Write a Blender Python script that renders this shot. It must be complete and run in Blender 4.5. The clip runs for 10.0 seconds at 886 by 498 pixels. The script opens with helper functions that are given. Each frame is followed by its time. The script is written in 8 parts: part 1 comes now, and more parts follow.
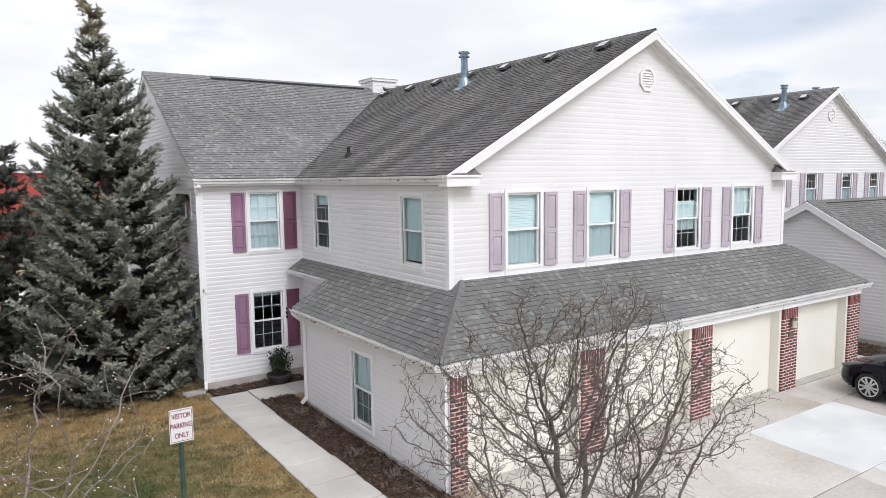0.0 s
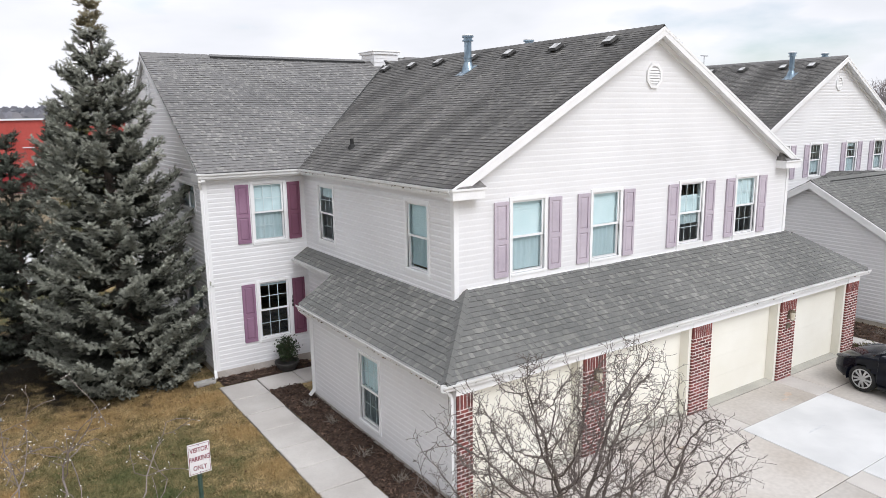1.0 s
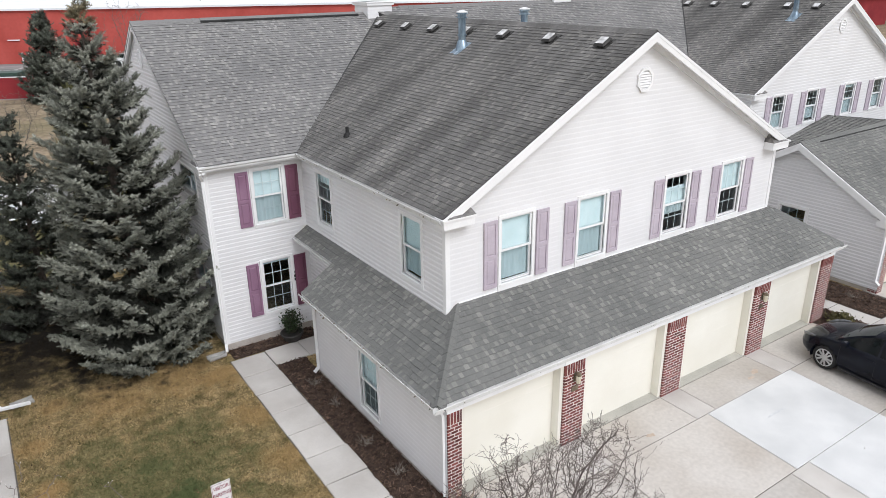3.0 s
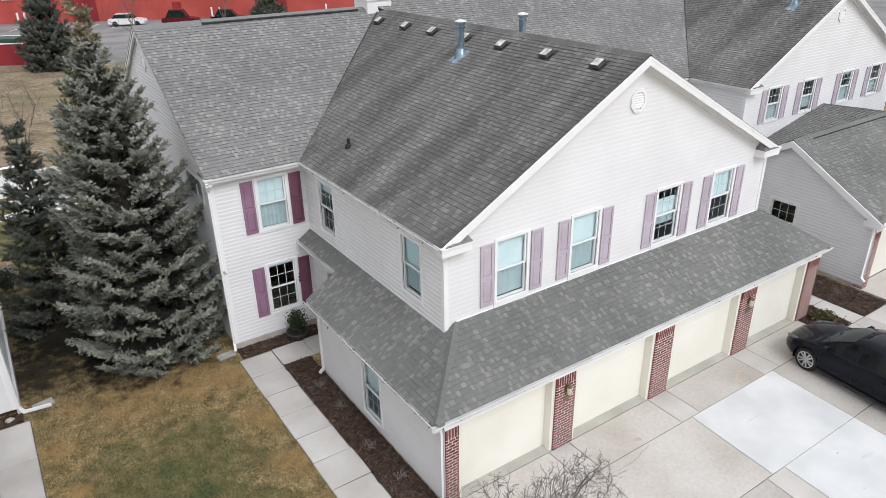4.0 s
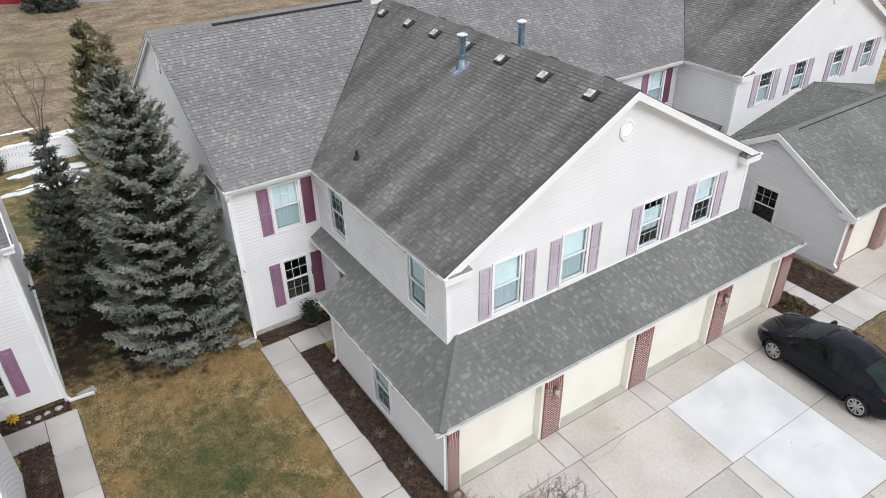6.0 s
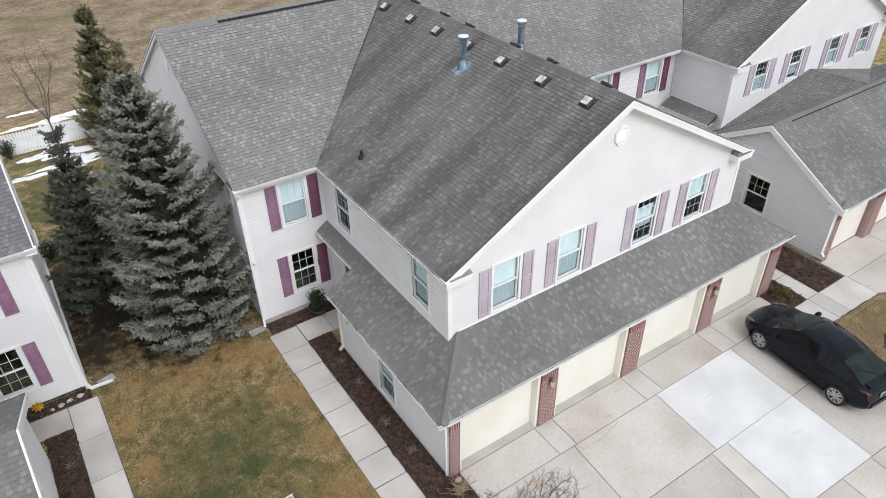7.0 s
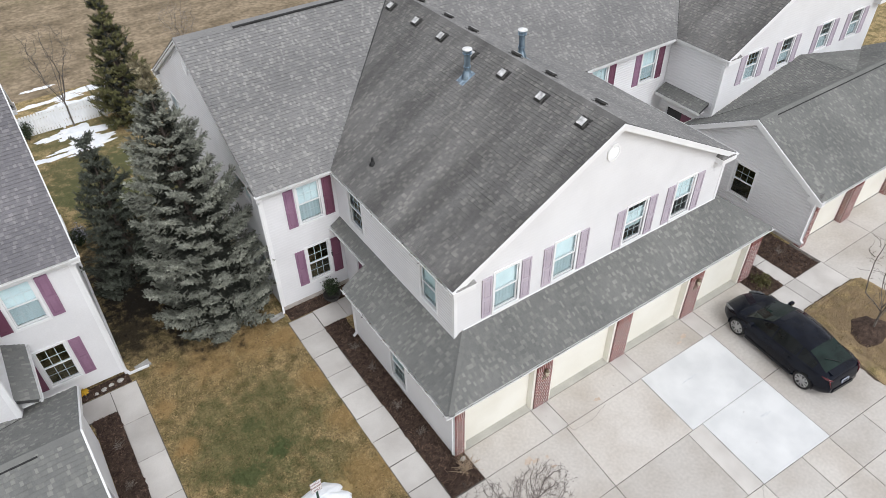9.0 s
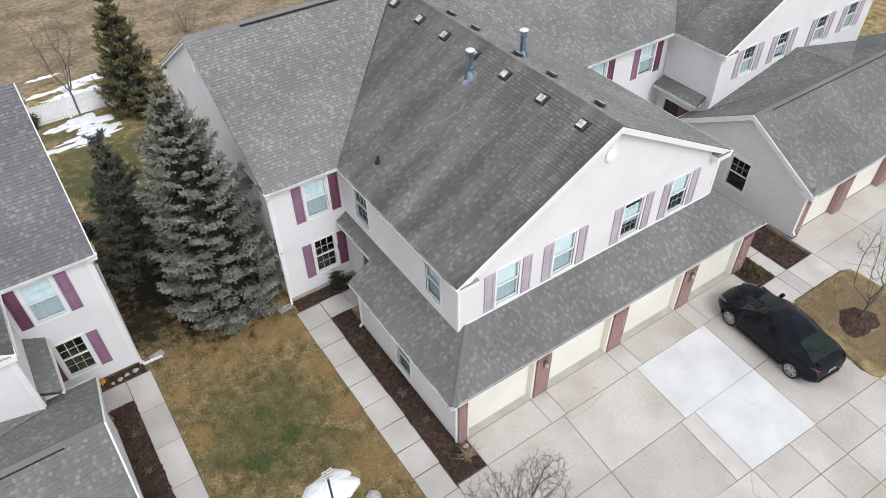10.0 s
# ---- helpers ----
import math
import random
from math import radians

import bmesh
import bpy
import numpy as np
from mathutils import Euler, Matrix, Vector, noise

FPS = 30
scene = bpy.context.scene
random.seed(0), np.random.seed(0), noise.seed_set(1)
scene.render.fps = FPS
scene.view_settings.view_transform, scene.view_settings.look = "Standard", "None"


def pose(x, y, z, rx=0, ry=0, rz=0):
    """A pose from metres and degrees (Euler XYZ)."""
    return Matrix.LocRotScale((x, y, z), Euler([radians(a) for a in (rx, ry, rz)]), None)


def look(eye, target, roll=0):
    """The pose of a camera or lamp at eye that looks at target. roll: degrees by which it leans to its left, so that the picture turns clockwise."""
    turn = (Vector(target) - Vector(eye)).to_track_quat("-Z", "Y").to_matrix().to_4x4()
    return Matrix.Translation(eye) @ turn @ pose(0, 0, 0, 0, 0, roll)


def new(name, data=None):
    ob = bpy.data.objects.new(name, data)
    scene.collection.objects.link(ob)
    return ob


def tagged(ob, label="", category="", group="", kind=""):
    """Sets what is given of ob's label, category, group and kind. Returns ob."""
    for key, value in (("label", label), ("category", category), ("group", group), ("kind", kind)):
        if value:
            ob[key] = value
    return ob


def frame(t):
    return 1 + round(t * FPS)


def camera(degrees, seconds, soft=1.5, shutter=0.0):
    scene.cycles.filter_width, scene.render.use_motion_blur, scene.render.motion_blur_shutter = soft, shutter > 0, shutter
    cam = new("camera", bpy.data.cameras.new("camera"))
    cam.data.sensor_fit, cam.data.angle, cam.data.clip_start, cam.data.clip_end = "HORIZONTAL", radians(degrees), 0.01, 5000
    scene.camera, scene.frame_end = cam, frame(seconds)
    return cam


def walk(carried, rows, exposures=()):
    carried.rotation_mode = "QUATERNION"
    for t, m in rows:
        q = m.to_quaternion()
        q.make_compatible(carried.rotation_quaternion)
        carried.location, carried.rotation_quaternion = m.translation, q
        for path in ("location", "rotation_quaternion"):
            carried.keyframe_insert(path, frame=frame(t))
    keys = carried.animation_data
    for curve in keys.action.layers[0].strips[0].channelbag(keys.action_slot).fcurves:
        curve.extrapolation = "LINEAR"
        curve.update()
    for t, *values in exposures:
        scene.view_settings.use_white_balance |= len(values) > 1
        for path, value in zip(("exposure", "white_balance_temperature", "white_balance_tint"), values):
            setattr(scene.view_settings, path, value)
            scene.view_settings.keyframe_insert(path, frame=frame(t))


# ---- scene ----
cam = camera(65.4, 10.0, soft=0.85)
PATH = [
    (0, (-6.194, -9.072, 5.333), (-5.081, -7.423, 5.129), -0.7),
    (0.5, (-6.207, -9.025, 6.005), (-5.1, -7.384, 5.716), -0.8),
    (1, (-6.231, -8.967, 6.724), (-5.134, -7.339, 6.342), -0.8),
    (1.5, (-6.209, -8.943, 7.482), (-5.123, -7.332, 7.007), -0.7),
    (2, (-6.155, -8.944, 8.217), (-5.083, -7.353, 7.649), -0.7),
    (2.5, (-6.115, -9.014, 8.906), (-5.059, -7.445, 8.255), -0.8),
    (4, (-6.032, -9.147, 11.308), (-5.029, -7.643, 10.453), -1.0),
    (4.5, (-6.069, -9.194, 12.067), (-5.079, -7.713, 11.159), -0.9),
    (5, (-6.116, -9.243, 12.771), (-5.14, -7.783, 11.814), -0.9),
    (6.5, (-6.211, -9.34, 14.944), (-5.296, -7.96, 13.822), -1.0),
    (7, (-6.27, -9.398, 15.567), (-5.371, -8.042, 14.404), -1.0),
    (7.5, (-6.322, -9.422, 16.272), (-5.44, -8.091, 15.068), -1.1),
    (8, (-6.392, -9.424, 16.938), (-5.529, -8.12, 15.691), -1.1),
    (8.5, (-6.449, -9.452, 17.612), (-5.6, -8.171, 16.331), -1.1),
    (9, (-6.53, -9.452, 18.244), (-5.694, -8.193, 16.934), -1.1),
    (9.5, (-6.648, -9.407, 18.771), (-5.822, -8.173, 17.432), -1.0),
    (10, (-6.749, -9.482, 19.23), (-5.935, -8.264, 17.868), -1.0),
]
# the early part of the shot is exposed a little more and balanced a little warmer
walk(cam, [(t, look(eye, target, roll)) for t, eye, target, roll in PATH], [(0, 0.07, 6500, 12), (2, 0.05, 6500, 12), (4, 0, 6500, 10.5), (10, 0, 6500, 10.5)])

# world and sun: bright, mostly overcast late-winter day
world = bpy.data.worlds.new("sky")
scene.world = world
world.use_nodes = True
wn, wl = world.node_tree.nodes, world.node_tree.links
wn.clear()
w_out = wn.new("ShaderNodeOutputWorld")
w_bg = wn.new("ShaderNodeBackground")
w_sky = wn.new("ShaderNodeTexSky")
w_sky.sky_type, w_sky.sun_disc = "NISHITA", False
w_sky.sun_elevation, w_sky.sun_rotation = radians(42), radians(178)
w_scale = wn.new("ShaderNodeVectorMath")
w_scale.operation = "SCALE"
w_scale.inputs["Scale"].default_value = 0.13
w_co = wn.new("ShaderNodeTexCoord")
w_map = wn.new("ShaderNodeMapping")
w_map.inputs["Scale"].default_value = (1.0, 1.0, 3.2)
w_map.inputs["Location"].default_value = (0.35, 0.1, 0.0)
w_noise = wn.new("ShaderNodeTexNoise")
w_noise.inputs["Scale"].default_value, w_noise.inputs["Detail"].default_value = 2.3, 7.0
w_ramp = wn.new("ShaderNodeValToRGB")
w_ramp.color_ramp.elements[0].position, w_ramp.color_ramp.elements[1].position = 0.27, 0.41
w_ramp.color_ramp.elements[0].color = (0.12, 0.12, 0.12, 1)
w_shade = wn.new("ShaderNodeTexNoise")
w_shade.inputs["Scale"].default_value, w_shade.inputs["Detail"].default_value = 3.1, 5.0
w_cloud = wn.new("ShaderNodeValToRGB")
w_cloud.color_ramp.elements[0].position, w_cloud.color_ramp.elements[1].position = 0.38, 0.60
w_cloud.color_ramp.elements[0].color = (0.79, 0.825, 0.875, 1)
w_cloud.color_ramp.elements[1].color = (0.93, 0.95, 1.0, 1)
w_mix = wn.new("ShaderNodeMix")
w_mix.data_type = "RGBA"
wl.new(w_co.outputs["Generated"], w_map.inputs["Vector"])
wl.new(w_map.outputs["Vector"], w_noise.inputs["Vector"])
wl.new(w_map.outputs["Vector"], w_shade.inputs["Vector"])
wl.new(w_noise.outputs["Fac"], w_ramp.inputs["Fac"])
wl.new(w_shade.outputs["Fac"], w_cloud.inputs["Fac"])
wl.new(w_sky.outputs["Color"], w_scale.inputs[0])
w_gap_at = wn.new("ShaderNodeMapping")
w_gap_at.vector_type = "TEXTURE"
w_gap_at.inputs["Location"].default_value = (0.856, 0.486, 0.192)
w_gap_at.inputs["Rotation"].default_value = (0.0, radians(-7), radians(-60.5))
w_gap_at.inputs["Scale"].default_value = (0.17, 0.5, 0.032)
w_gap = wn.new("ShaderNodeVectorMath")
w_gap.operation = "LENGTH"
w_gap_edge = wn.new("ShaderNodeMath")
w_gap_edge.operation = "MULTIPLY_ADD"
w_gap_edge.inputs[1].default_value = -1.6
w_gap_fac = wn.new("ShaderNodeMapRange")
w_gap_fac.interpolation_type = "SMOOTHSTEP"
w_gap_fac.inputs["From Min"].default_value, w_gap_fac.inputs["From Max"].default_value = -0.5, 0.45
w_gap_fac.inputs["To Min"].default_value, w_gap_fac.inputs["To Max"].default_value = 0.55, 1.0
w_both = wn.new("ShaderNodeMath")
w_both.operation = "MULTIPLY"
wl.new(w_co.outputs["Generated"], w_gap_at.inputs["Vector"])
wl.new(w_gap_at.outputs["Vector"], w_gap.inputs[0])
wl.new(w_shade.outputs["Fac"], w_gap_edge.inputs[0])
wl.new(w_gap.outputs["Value"], w_gap_edge.inputs[2])
wl.new(w_gap_edge.outputs["Value"], w_gap_fac.inputs["Value"])
wl.new(w_ramp.outputs["Color"], w_both.inputs[0])
wl.new(w_gap_fac.outputs["Result"], w_both.inputs[1])
wl.new(w_both.outputs["Value"], w_mix.inputs["Factor"])
wl.new(w_scale.outputs["Vector"], w_mix.inputs["A"])
wl.new(w_cloud.outputs["Color"], w_mix.inputs["B"])
wl.new(w_mix.outputs["Result"], w_bg.inputs["Color"])
w_bg.inputs["Strength"].default_value = 1.025
wl.new(w_bg.outputs["Background"], w_out.inputs["Surface"])

sun_data = bpy.data.lights.new("sun", "SUN")
sun_data.energy, sun_data.angle, sun_data.color = 1.9, radians(32), (0.97, 0.985, 1.01)
sun = new("sun", sun_data)
sun.matrix_world = look((0.5, -14, 14), (0, 0, 0))

# ---- materials ----
def material(name, dark, light, scale=4.0, rough=0.8, bump=0.0, bscale=40.0, metal=0.0, island=0.0, obrand=0.0,
             fine=0.12, fscale=60.0, stretch=(1, 1, 1), spec=0.3, lo=0.35, hi=0.65):
    """Two-scale procedural surface: broad noise between two colours, fine grain on top, bump, optional piece-to-piece variation."""
    m = bpy.data.materials.new(name)
    m.use_nodes = True
    nt = m.node_tree
    n, l = nt.nodes, nt.links
    b = n["Principled BSDF"]
    geo = n.new("ShaderNodeNewGeometry")
    mp = n.new("ShaderNodeMapping")
    mp.inputs["Scale"].default_value = stretch
    l.new(geo.outputs["Position"], mp.inputs["Vector"])
    t1 = n.new("ShaderNodeTexNoise")
    t1.inputs["Scale"].default_value, t1.inputs["Detail"].default_value = scale, 5.0
    l.new(mp.outputs["Vector"], t1.inputs["Vector"])
    ramp = n.new("ShaderNodeValToRGB")
    ramp.color_ramp.elements[0].position, ramp.color_ramp.elements[1].position = lo, hi
    ramp.color_ramp.elements[0].color, ramp.color_ramp.elements[1].color = (*dark, 1), (*light, 1)
    l.new(t1.outputs["Fac"], ramp.inputs["Fac"])
    t2 = n.new("ShaderNodeTexNoise")
    t2.inputs["Scale"].default_value, t2.inputs["Detail"].default_value = fscale, 3.0
    l.new(geo.outputs["Position"], t2.inputs["Vector"])
    val = n.new("ShaderNodeMapRange")
    val.inputs["From Min"].default_value, val.inputs["From Max"].default_value = 0.3, 0.7
    val.inputs["To Min"].default_value, val.inputs["To Max"].default_value = 1 - fine, 1 + fine
    l.new(t2.outputs["Fac"], val.inputs["Value"])
    last = val.outputs["Result"]
    if island or obrand:
        if island:
            src, amount = geo.outputs["Random Per Island"], island
        else:
            oi = n.new("ShaderNodeObjectInfo")
            src, amount = oi.outputs["Random"], obrand
        mr = n.new("ShaderNodeMapRange")
        mr.inputs["To Min"].default_value, mr.inputs["To Max"].default_value = 1 - amount, 1 + amount
        l.new(src, mr.inputs["Value"])
        mul = n.new("ShaderNodeMath")
        mul.operation = "MULTIPLY"
        l.new(last, mul.inputs[0])
        l.new(mr.outputs["Result"], mul.inputs[1])
        last = mul.outputs["Value"]
    sc = n.new("ShaderNodeVectorMath")
    sc.operation = "SCALE"
    l.new(ramp.outputs["Color"], sc.inputs[0])
    l.new(last, sc.inputs["Scale"])
    l.new(sc.outputs["Vector"], b.inputs["Base Color"])
    b.inputs["Roughness"].default_value, b.inputs["Metallic"].default_value = rough, metal
    b.inputs["Specular IOR Level"].default_value = spec
    if bump:
        t3 = n.new("ShaderNodeTexNoise")
        t3.inputs["Scale"].default_value, t3.inputs["Detail"].default_value = bscale, 4.0
        l.new(geo.outputs["Position"], t3.inputs["Vector"])
        bp = n.new("ShaderNodeBump")
        bp.inputs["Strength"].default_value, bp.inputs["Distance"].default_value = bump, 0.01
        l.new(t3.outputs["Fac"], bp.inputs["Height"])
        l.new(bp.outputs["Normal"], b.inputs["Normal"])
    return m


def shingle_material(name, dark, light, streak=0.0, random_source="island"):
    """Laminated asphalt shingle: piece to piece tone, granule grain, broad fading, dark streaks that run down the slope."""
    m = material(name, dark, light, scale=0.5, rough=0.95, bump=0.6, bscale=160, fine=0.16, fscale=140, spec=0.12)
    n, l = m.node_tree.nodes, m.node_tree.links
    b = n["Principled BSDF"]
    geo = [q for q in n if q.type == "NEW_GEOMETRY"][0]
    base = b.inputs["Base Color"].links[0].from_socket
    if random_source == "island":
        src = geo.outputs["Random Per Island"]
    else:
        src = n.new("ShaderNodeObjectInfo").outputs["Random"]
    r = n.new("ShaderNodeValToRGB")
    r.color_ramp.interpolation = "LINEAR"
    e = r.color_ramp.elements
    e[0].position, e[0].color = 0.0, (0.86, 0.86, 0.87, 1)
    e[1].position, e[1].color = 1.0, (1.33, 1.32, 1.29, 1)
    for p, c in ((0.30, (0.92, 0.92, 0.93, 1)), (0.66, (0.96, 0.96, 0.96, 1)), (0.78, (1.03, 1.03, 1.02, 1)), (0.88, (1.18, 1.18, 1.15, 1))):
        q = e.new(p)
        q.color = c
    l.new(src, r.inputs["Fac"])
    mul = n.new("ShaderNodeVectorMath")
    mul.operation = "MULTIPLY"
    l.new(base, mul.inputs[0])
    l.new(r.outputs["Color"], mul.inputs[1])
    last = mul.outputs["Vector"]
    if streak:
        mp = n.new("ShaderNodeMapping")
        mp.inputs["Scale"].default_value = (0.13, 1.15, 0.13)
        l.new(geo.outputs["Position"], mp.inputs["Vector"])
        t = n.new("ShaderNodeTexNoise")
        t.inputs["Scale"].default_value, t.inputs["Detail"].default_value = 1.0, 4.0
        l.new(mp.outputs["Vector"], t.inputs["Vector"])
        sr = n.new("ShaderNodeMapRange")
        sr.inputs["From Min"].default_value, sr.inputs["From Max"].default_value = 0.20, 0.62
        sr.inputs["To Min"].default_value, sr.inputs["To Max"].default_value = 1.0, 1.0 - streak
        l.new(t.outputs["Fac"], sr.inputs["Value"])
        sc = n.new("ShaderNodeVectorMath")
        sc.operation = "SCALE"
        l.new(last, sc.inputs[0])
        l.new(sr.outputs["Result"], sc.inputs["Scale"])
        last = sc.outputs["Vector"]
    l.new(last, b.inputs["Base Color"])
    return m


def glass_material(name, tint, through_share):
    m = bpy.data.materials.new(name)
    m.use_nodes = True
    n, l = m.node_tree.nodes, m.node_tree.links
    n.remove(n["Principled BSDF"])
    gl = n.new("ShaderNodeBsdfGlossy")
    gl.inputs["Roughness"].default_value = 0.02
    gl.inputs["Color"].default_value = (0.9, 0.95, 1.0, 1)
    tr = n.new("ShaderNodeBsdfTransparent")
    tr.inputs["Color"].default_value = (*tint, 1)
    mix = n.new("ShaderNodeMixShader")
    fr = n.new("ShaderNodeFresnel")
    fr.inputs["IOR"].default_value = through_share
    l.new(fr.outputs["Fac"], mix.inputs["Fac"])
    l.new(tr.outputs["BSDF"], mix.inputs[1])
    l.new(gl.outputs["BSDF"], mix.inputs[2])
    l.new(mix.outputs["Shader"], n["Material Output"].inputs["Surface"])
    return m


def screen_material(name):
    m = bpy.data.materials.new(name)
    m.use_nodes = True
    n, l = m.node_tree.nodes, m.node_tree.links
    b = n["Principled BSDF"]
    b.inputs["Base Color"].default_value = (0.05, 0.055, 0.06, 1)
    b.inputs["Roughness"].default_value = 0.7
    tr = n.new("ShaderNodeBsdfTransparent")
    mix = n.new("ShaderNodeMixShader")
    mix.inputs["Fac"].default_value = 0.20
    l.new(tr.outputs["BSDF"], mix.inputs[1])
    l.new(b.outputs["BSDF"], mix.inputs[2])
    l.new(mix.outputs["Shader"], n["Material Output"].inputs["Surface"])
    return m


SIDING = material("vinyl_siding", (0.765, 0.76, 0.765), (0.815, 0.812, 0.818), scale=0.7, rough=0.5, fine=0.02, fscale=25, spec=0.35)
TRIM = material("white_trim", (0.835, 0.835, 0.835), (0.89, 0.89, 0.89), scale=1.5, rough=0.45, fine=0.02, fscale=30)
GUTTER = material("gutter_paint", (0.70, 0.70, 0.69), (0.82, 0.82, 0.81), scale=2.0, rough=0.4, fine=0.04, fscale=20)
SHINGLE = shingle_material("asphalt_shingle", (0.216, 0.213, 0.210), (0.264, 0.259, 0.253))
SHINGLE_STREAKED = shingle_material("streaked_shingle", (0.222, 0.216, 0.208), (0.288, 0.279, 0.267), streak=0.50)
SHINGLE_LOW = shingle_material("green_grey_shingle", (0.176, 0.178, 0.170), (0.224, 0.225, 0.213))
SHINGLE_PIECE = shingle_material("green_grey_shingle_piece", (0.176, 0.178, 0.170), (0.224, 0.225, 0.213), random_source="object")
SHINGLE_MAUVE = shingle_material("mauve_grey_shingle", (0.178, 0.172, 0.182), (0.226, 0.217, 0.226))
# butt edges in a darker tone: the courses' shadow line put into colour
SHINGLE_EDGE_SHADE = material("shaded_shingle_edge", (0.140, 0.138, 0.135), (0.190, 0.186, 0.180), scale=3, rough=0.95)
DECK = material("roof_deck", (0.05, 0.05, 0.05), (0.09, 0.09, 0.088), scale=3, rough=0.95)
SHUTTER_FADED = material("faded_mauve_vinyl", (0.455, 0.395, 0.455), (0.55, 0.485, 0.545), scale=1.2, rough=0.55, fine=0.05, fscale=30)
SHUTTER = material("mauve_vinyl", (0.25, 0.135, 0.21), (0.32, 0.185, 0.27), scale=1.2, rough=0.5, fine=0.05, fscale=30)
# darker copy of the mauve for corner-side shutters: their shade put into colour
SHUTTER_SHADED = material("shaded_mauve_vinyl", (0.155, 0.058, 0.095), (0.20, 0.082, 0.125), scale=1.2, rough=0.5, fine=0.05, fscale=30)
GLASS = glass_material("window_glass", (0.84, 0.94, 0.95), 1.22)
SCREEN = screen_material("insect_screen")
BLIND = material("white_blind", (0.76, 0.83, 0.84), (0.86, 0.91, 0.92), scale=3, rough=0.8, fine=0.02)
CURTAIN = material("grey_curtain", (0.66, 0.74, 0.76), (0.82, 0.88, 0.90), scale=9, rough=0.9, stretch=(1, 1, 0.1))
DUSK_BLIND = material("dim_blind", (0.20, 0.225, 0.225), (0.27, 0.295, 0.295), scale=5, rough=0.8)
DOOR_CREAM = material("cream_door_paint", (0.79, 0.765, 0.68), (0.84, 0.82, 0.745), scale=0.8, rough=0.55, fine=0.02)
BRICK = material("red_brick", (0.13, 0.040, 0.038), (0.23, 0.075, 0.066), scale=7, rough=0.9, bump=0.4, bscale=90, island=0.38, fine=0.14)
BRICK_PIECE = material("red_brick_piece", (0.13, 0.040, 0.038), (0.23, 0.075, 0.066), scale=7, rough=0.9, bump=0.4, bscale=90, obrand=0.38, fine=0.14)
MORTAR = material("mortar", (0.64, 0.57, 0.54), (0.76, 0.70, 0.67), scale=12, rough=0.95, bump=0.3)
GALV = material("galvanised_steel", (0.15, 0.21, 0.27), (0.42, 0.53, 0.62), scale=6, rough=0.35, metal=0.7, fine=0.1, stretch=(1, 1, 0.3))
VENT_METAL = material("vent_metal", (0.16, 0.155, 0.15), (0.27, 0.26, 0.25), scale=9, rough=0.45, metal=0.5)
BLACK_RUBBER = material("black_rubber", (0.02, 0.02, 0.02), (0.035, 0.035, 0.035), scale=6, rough=0.7)
CONCRETE = material("old_concrete", (0.425, 0.381, 0.335), (0.552, 0.519, 0.482), scale=0.5, rough=0.9, bump=0.25, bscale=80, obrand=0.09, fine=0.07, fscale=11, lo=0.28, hi=0.6)
CONCRETE_WALK = material("walk_concrete", (0.49, 0.46, 0.43), (0.60, 0.572, 0.54), scale=0.9, rough=0.9, bump=0.25, bscale=80, obrand=0.06, fine=0.06, fscale=45)
CONCRETE_NEW = material("new_concrete", (0.61, 0.615, 0.615), (0.725, 0.728, 0.725), scale=0.9, rough=0.85, bump=0.2, bscale=90, obrand=0.02, fine=0.04, fscale=50)
JOINT = material("joint_dirt", (0.09, 0.08, 0.07), (0.17, 0.155, 0.14), scale=4, rough=0.95)
APRON = material("garage_apron", (0.38, 0.37, 0.33), (0.47, 0.455, 0.41), scale=1.2, rough=0.9, bump=0.2)
FOUNDATION = material("foundation", (0.45, 0.40, 0.36), (0.58, 0.54, 0.50), scale=3, rough=0.9, bump=0.3)
MULCH = material("mulch", (0.038, 0.024, 0.018), (0.085, 0.056, 0.042), scale=6, rough=0.95, bump=0.9, bscale=45, fine=0.45, fscale=38)
CHIP = material("bark_chip", (0.055, 0.034, 0.026), (0.16, 0.105, 0.077), scale=5, rough=0.9, island=0.5)

